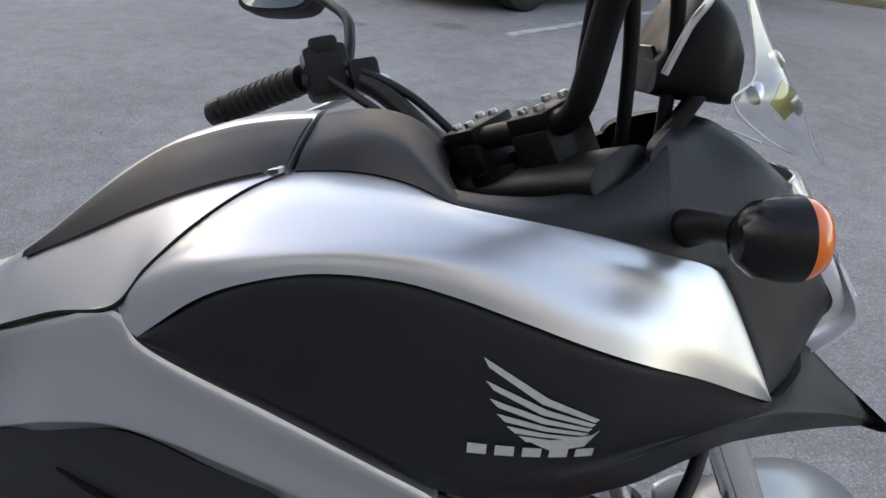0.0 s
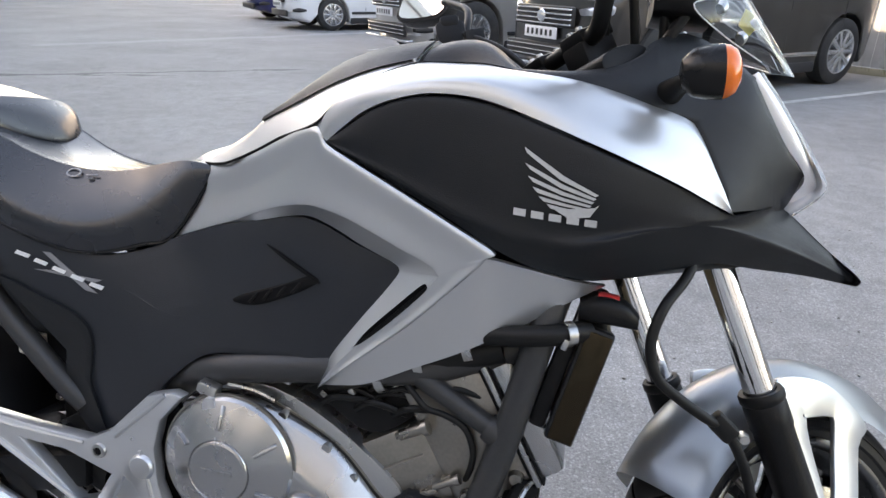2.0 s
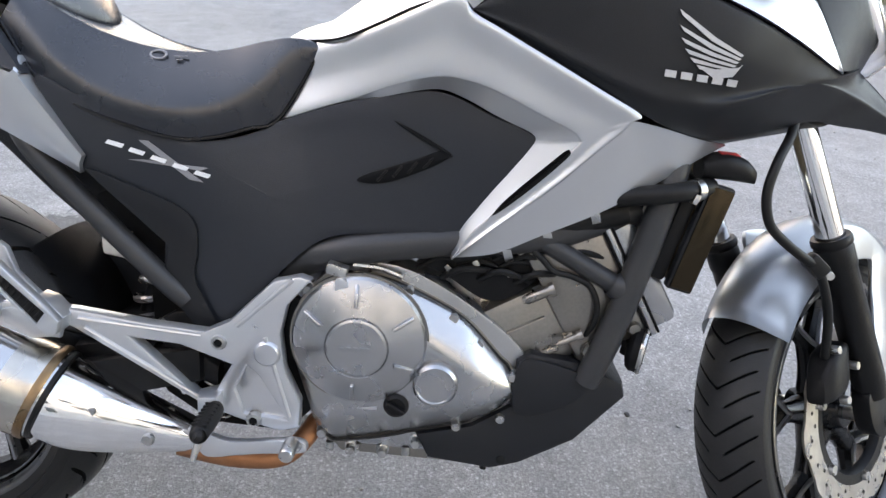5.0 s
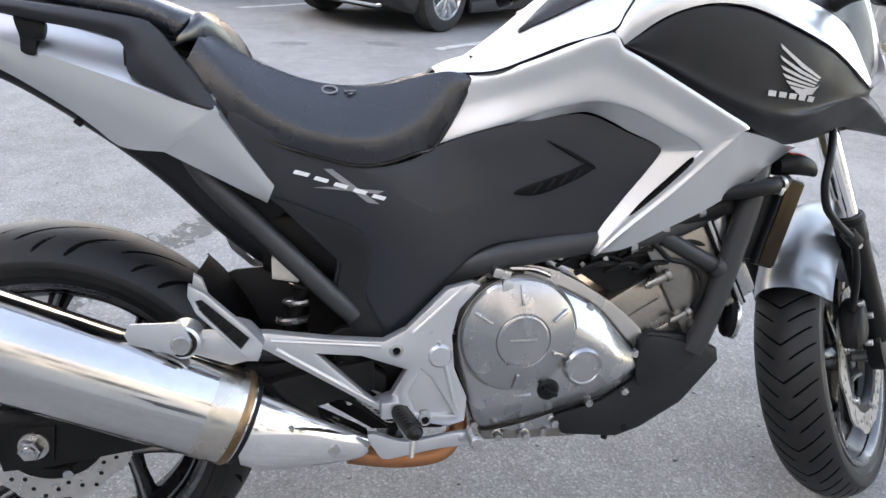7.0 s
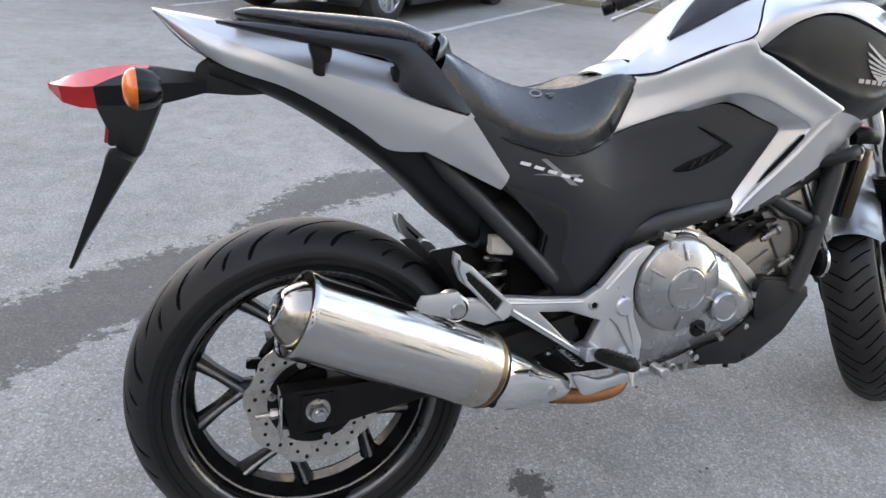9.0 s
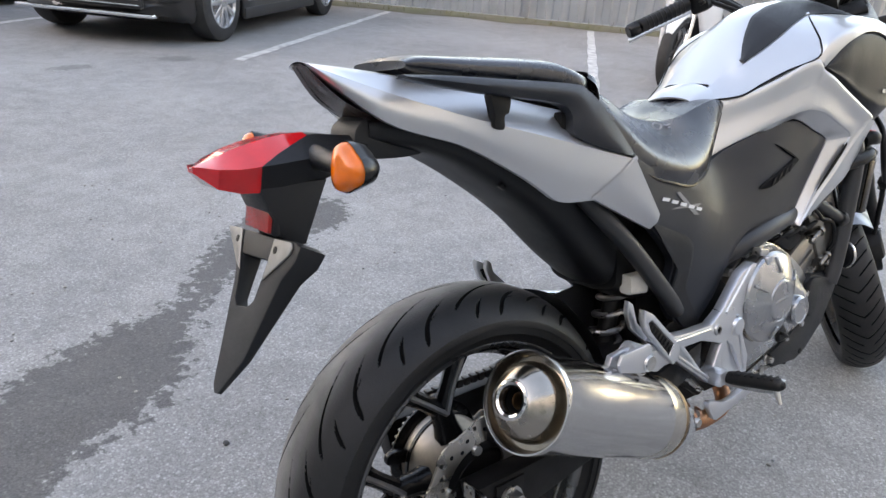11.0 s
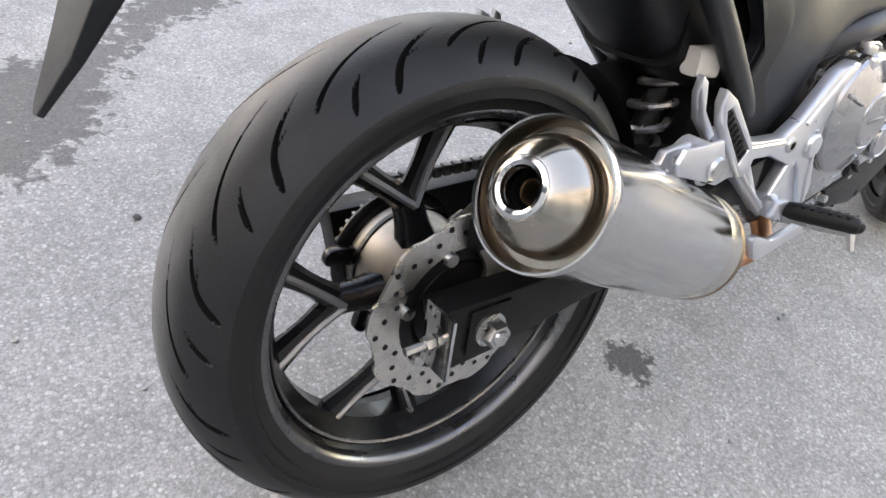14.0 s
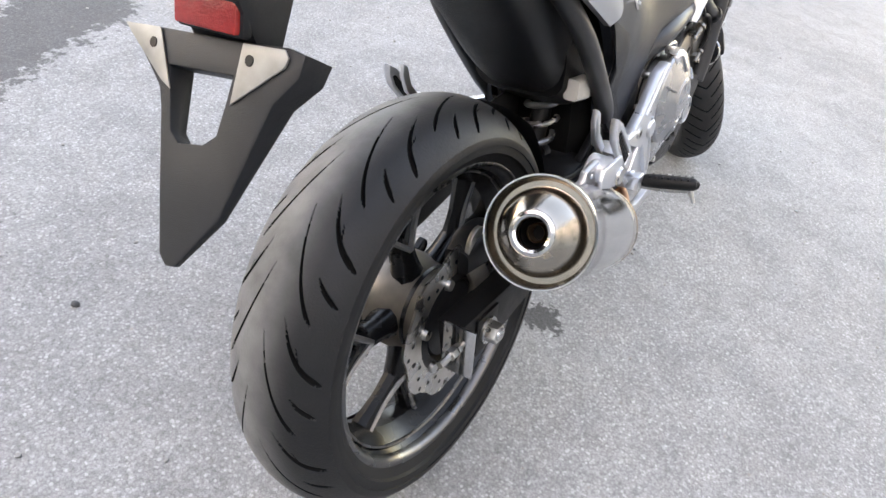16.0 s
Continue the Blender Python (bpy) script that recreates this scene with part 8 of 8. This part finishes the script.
# a white motorcycle standing further along the yard
def white_motorcycle(m):
    root = empty("white_motorcycle", m, "white motorcycle parked further along the yard", "motorcycle")
    for x, nm in ((.68, "front_wheel"), (-.68, "rear_wheel")):
        q = Matrix.Translation((x, 0, .31)) @ Matrix.Rotation(radians(90), 4, "X")
        w = part(nm, lathe([(.24, -.045), (.27, -.055), (.305, -.035), (.312, 0), (.305, .035), (.27, .055), (.24, .045), (.235, 0)], 40, q, closed=True), CAR_RUBBER, root)
        part("rim", lathe([(.24, -.04), (.215, -.02), (.215, .02), (.24, .04)], 40, q, closed=True), ALLOY_RIM, w)
        part("hub", lathe([(0, -.06), (.04, -.05), (.04, .05), (0, .06)], 20, q), CAR_TRIM, w)
        for k in range(5):
            a = 2 * math.pi * k / 5
            part("spoke", tube([(x + .03 * math.cos(a), 0, .31 + .03 * math.sin(a)), (x + .22 * math.cos(a), 0, .31 + .22 * math.sin(a))], .014, 8), CAR_TRIM, w)
    for s in (-1, 1):
        part("fork_leg", tube([(.66, s * .085, .31), (.47, s * .085, .95)], .024, 14), CHROME, root)
        part("side_panel", hull([(-.05, s * .16, .45, .02, .14), (.18, s * .21, .52, .035, .30), (.36, s * .21, .60, .035, .32), (.50, s * .17, .70, .03, .22), (.60, s * .12, .80, .02, .08)], 18, 3), WHITE_CAR, root)
        part("mirror", hull([(.36, s * .30, 1.22, .03, .02), (.38, s * .33, 1.23, .06, .035), (.40, s * .34, 1.23, .04, .02)], 12, 3), CAR_TRIM, root)
        part("mirror_stem", tube([(.42, s * .12, 1.06), (.38, s * .30, 1.21)], .008, 8), CAR_TRIM, root)
    part("front_mudguard", hull([(.42, 0, .58, .05, .02), (.60, 0, .64, .065, .025), (.80, 0, .60, .06, .022), (.92, 0, .50, .03, .015)], 18, 2.6), WHITE_CAR, root)
    part("nose_fairing", hull([(.30, 0, .98, .16, .10), (.48, 0, .95, .19, .20), (.62, 0, .92, .15, .16), (.72, 0, .88, .06, .06)], 24, 2.6), WHITE_CAR, root)
    lamp = part("headlamp", hull([(.66, 0, .95, .09, .06), (.72, 0, .94, .07, .05), (.735, 0, .93, .03, .02)], 20, 2.4), CAR_GLASS, root)
    part("tank", hull([(-.12, 0, .84, .10, .06), (.05, 0, .90, .15, .11), (.22, 0, .92, .15, .10), (.32, 0, .92, .10, .06)], 24, 2.6), WHITE_CAR, root)
    part("seat", hull([(-.70, 0, .90, .08, .03), (-.45, 0, .84, .12, .05), (-.20, 0, .80, .12, .05), (-.08, 0, .82, .09, .04)], 20, 3), CAR_TRIM, root)
    part("tail", hull([(-.85, 0, .92, .05, .03), (-.60, 0, .84, .11, .05), (-.35, 0, .76, .12, .05)], 18, 3), WHITE_CAR, root)
    part("engine", hull([(-.25, 0, .42, .14, .14), (0, 0, .42, .19, .18), (.25, 0, .44, .16, .16)], 18, 4), CAR_TRIM, root)
    part("swing_arm", tube([(-.68, -.09, .31), (-.2, -.10, .38)], .028, 10), CAR_TRIM, root)
    part("handlebar", tube([(.30, -.36, 1.0), (.40, -.15, 1.03), (.42, 0, 1.03), (.40, .15, 1.03), (.30, .36, 1.0)], .013, 10), CAR_TRIM, root)
    part("screen", hull([(.44, 0, 1.12, .10, .005), (.56, 0, 1.06, .12, .006)], 14, 2.6), LAMP_GLASS, root)
    part("side_stand", tube([(-.05, .10, .30), (-.08, .26, .01)], .012, 8), CAR_TRIM, root)
white_motorcycle(frame_at((5.33, 3.45, 0), (-.93, -.36)))
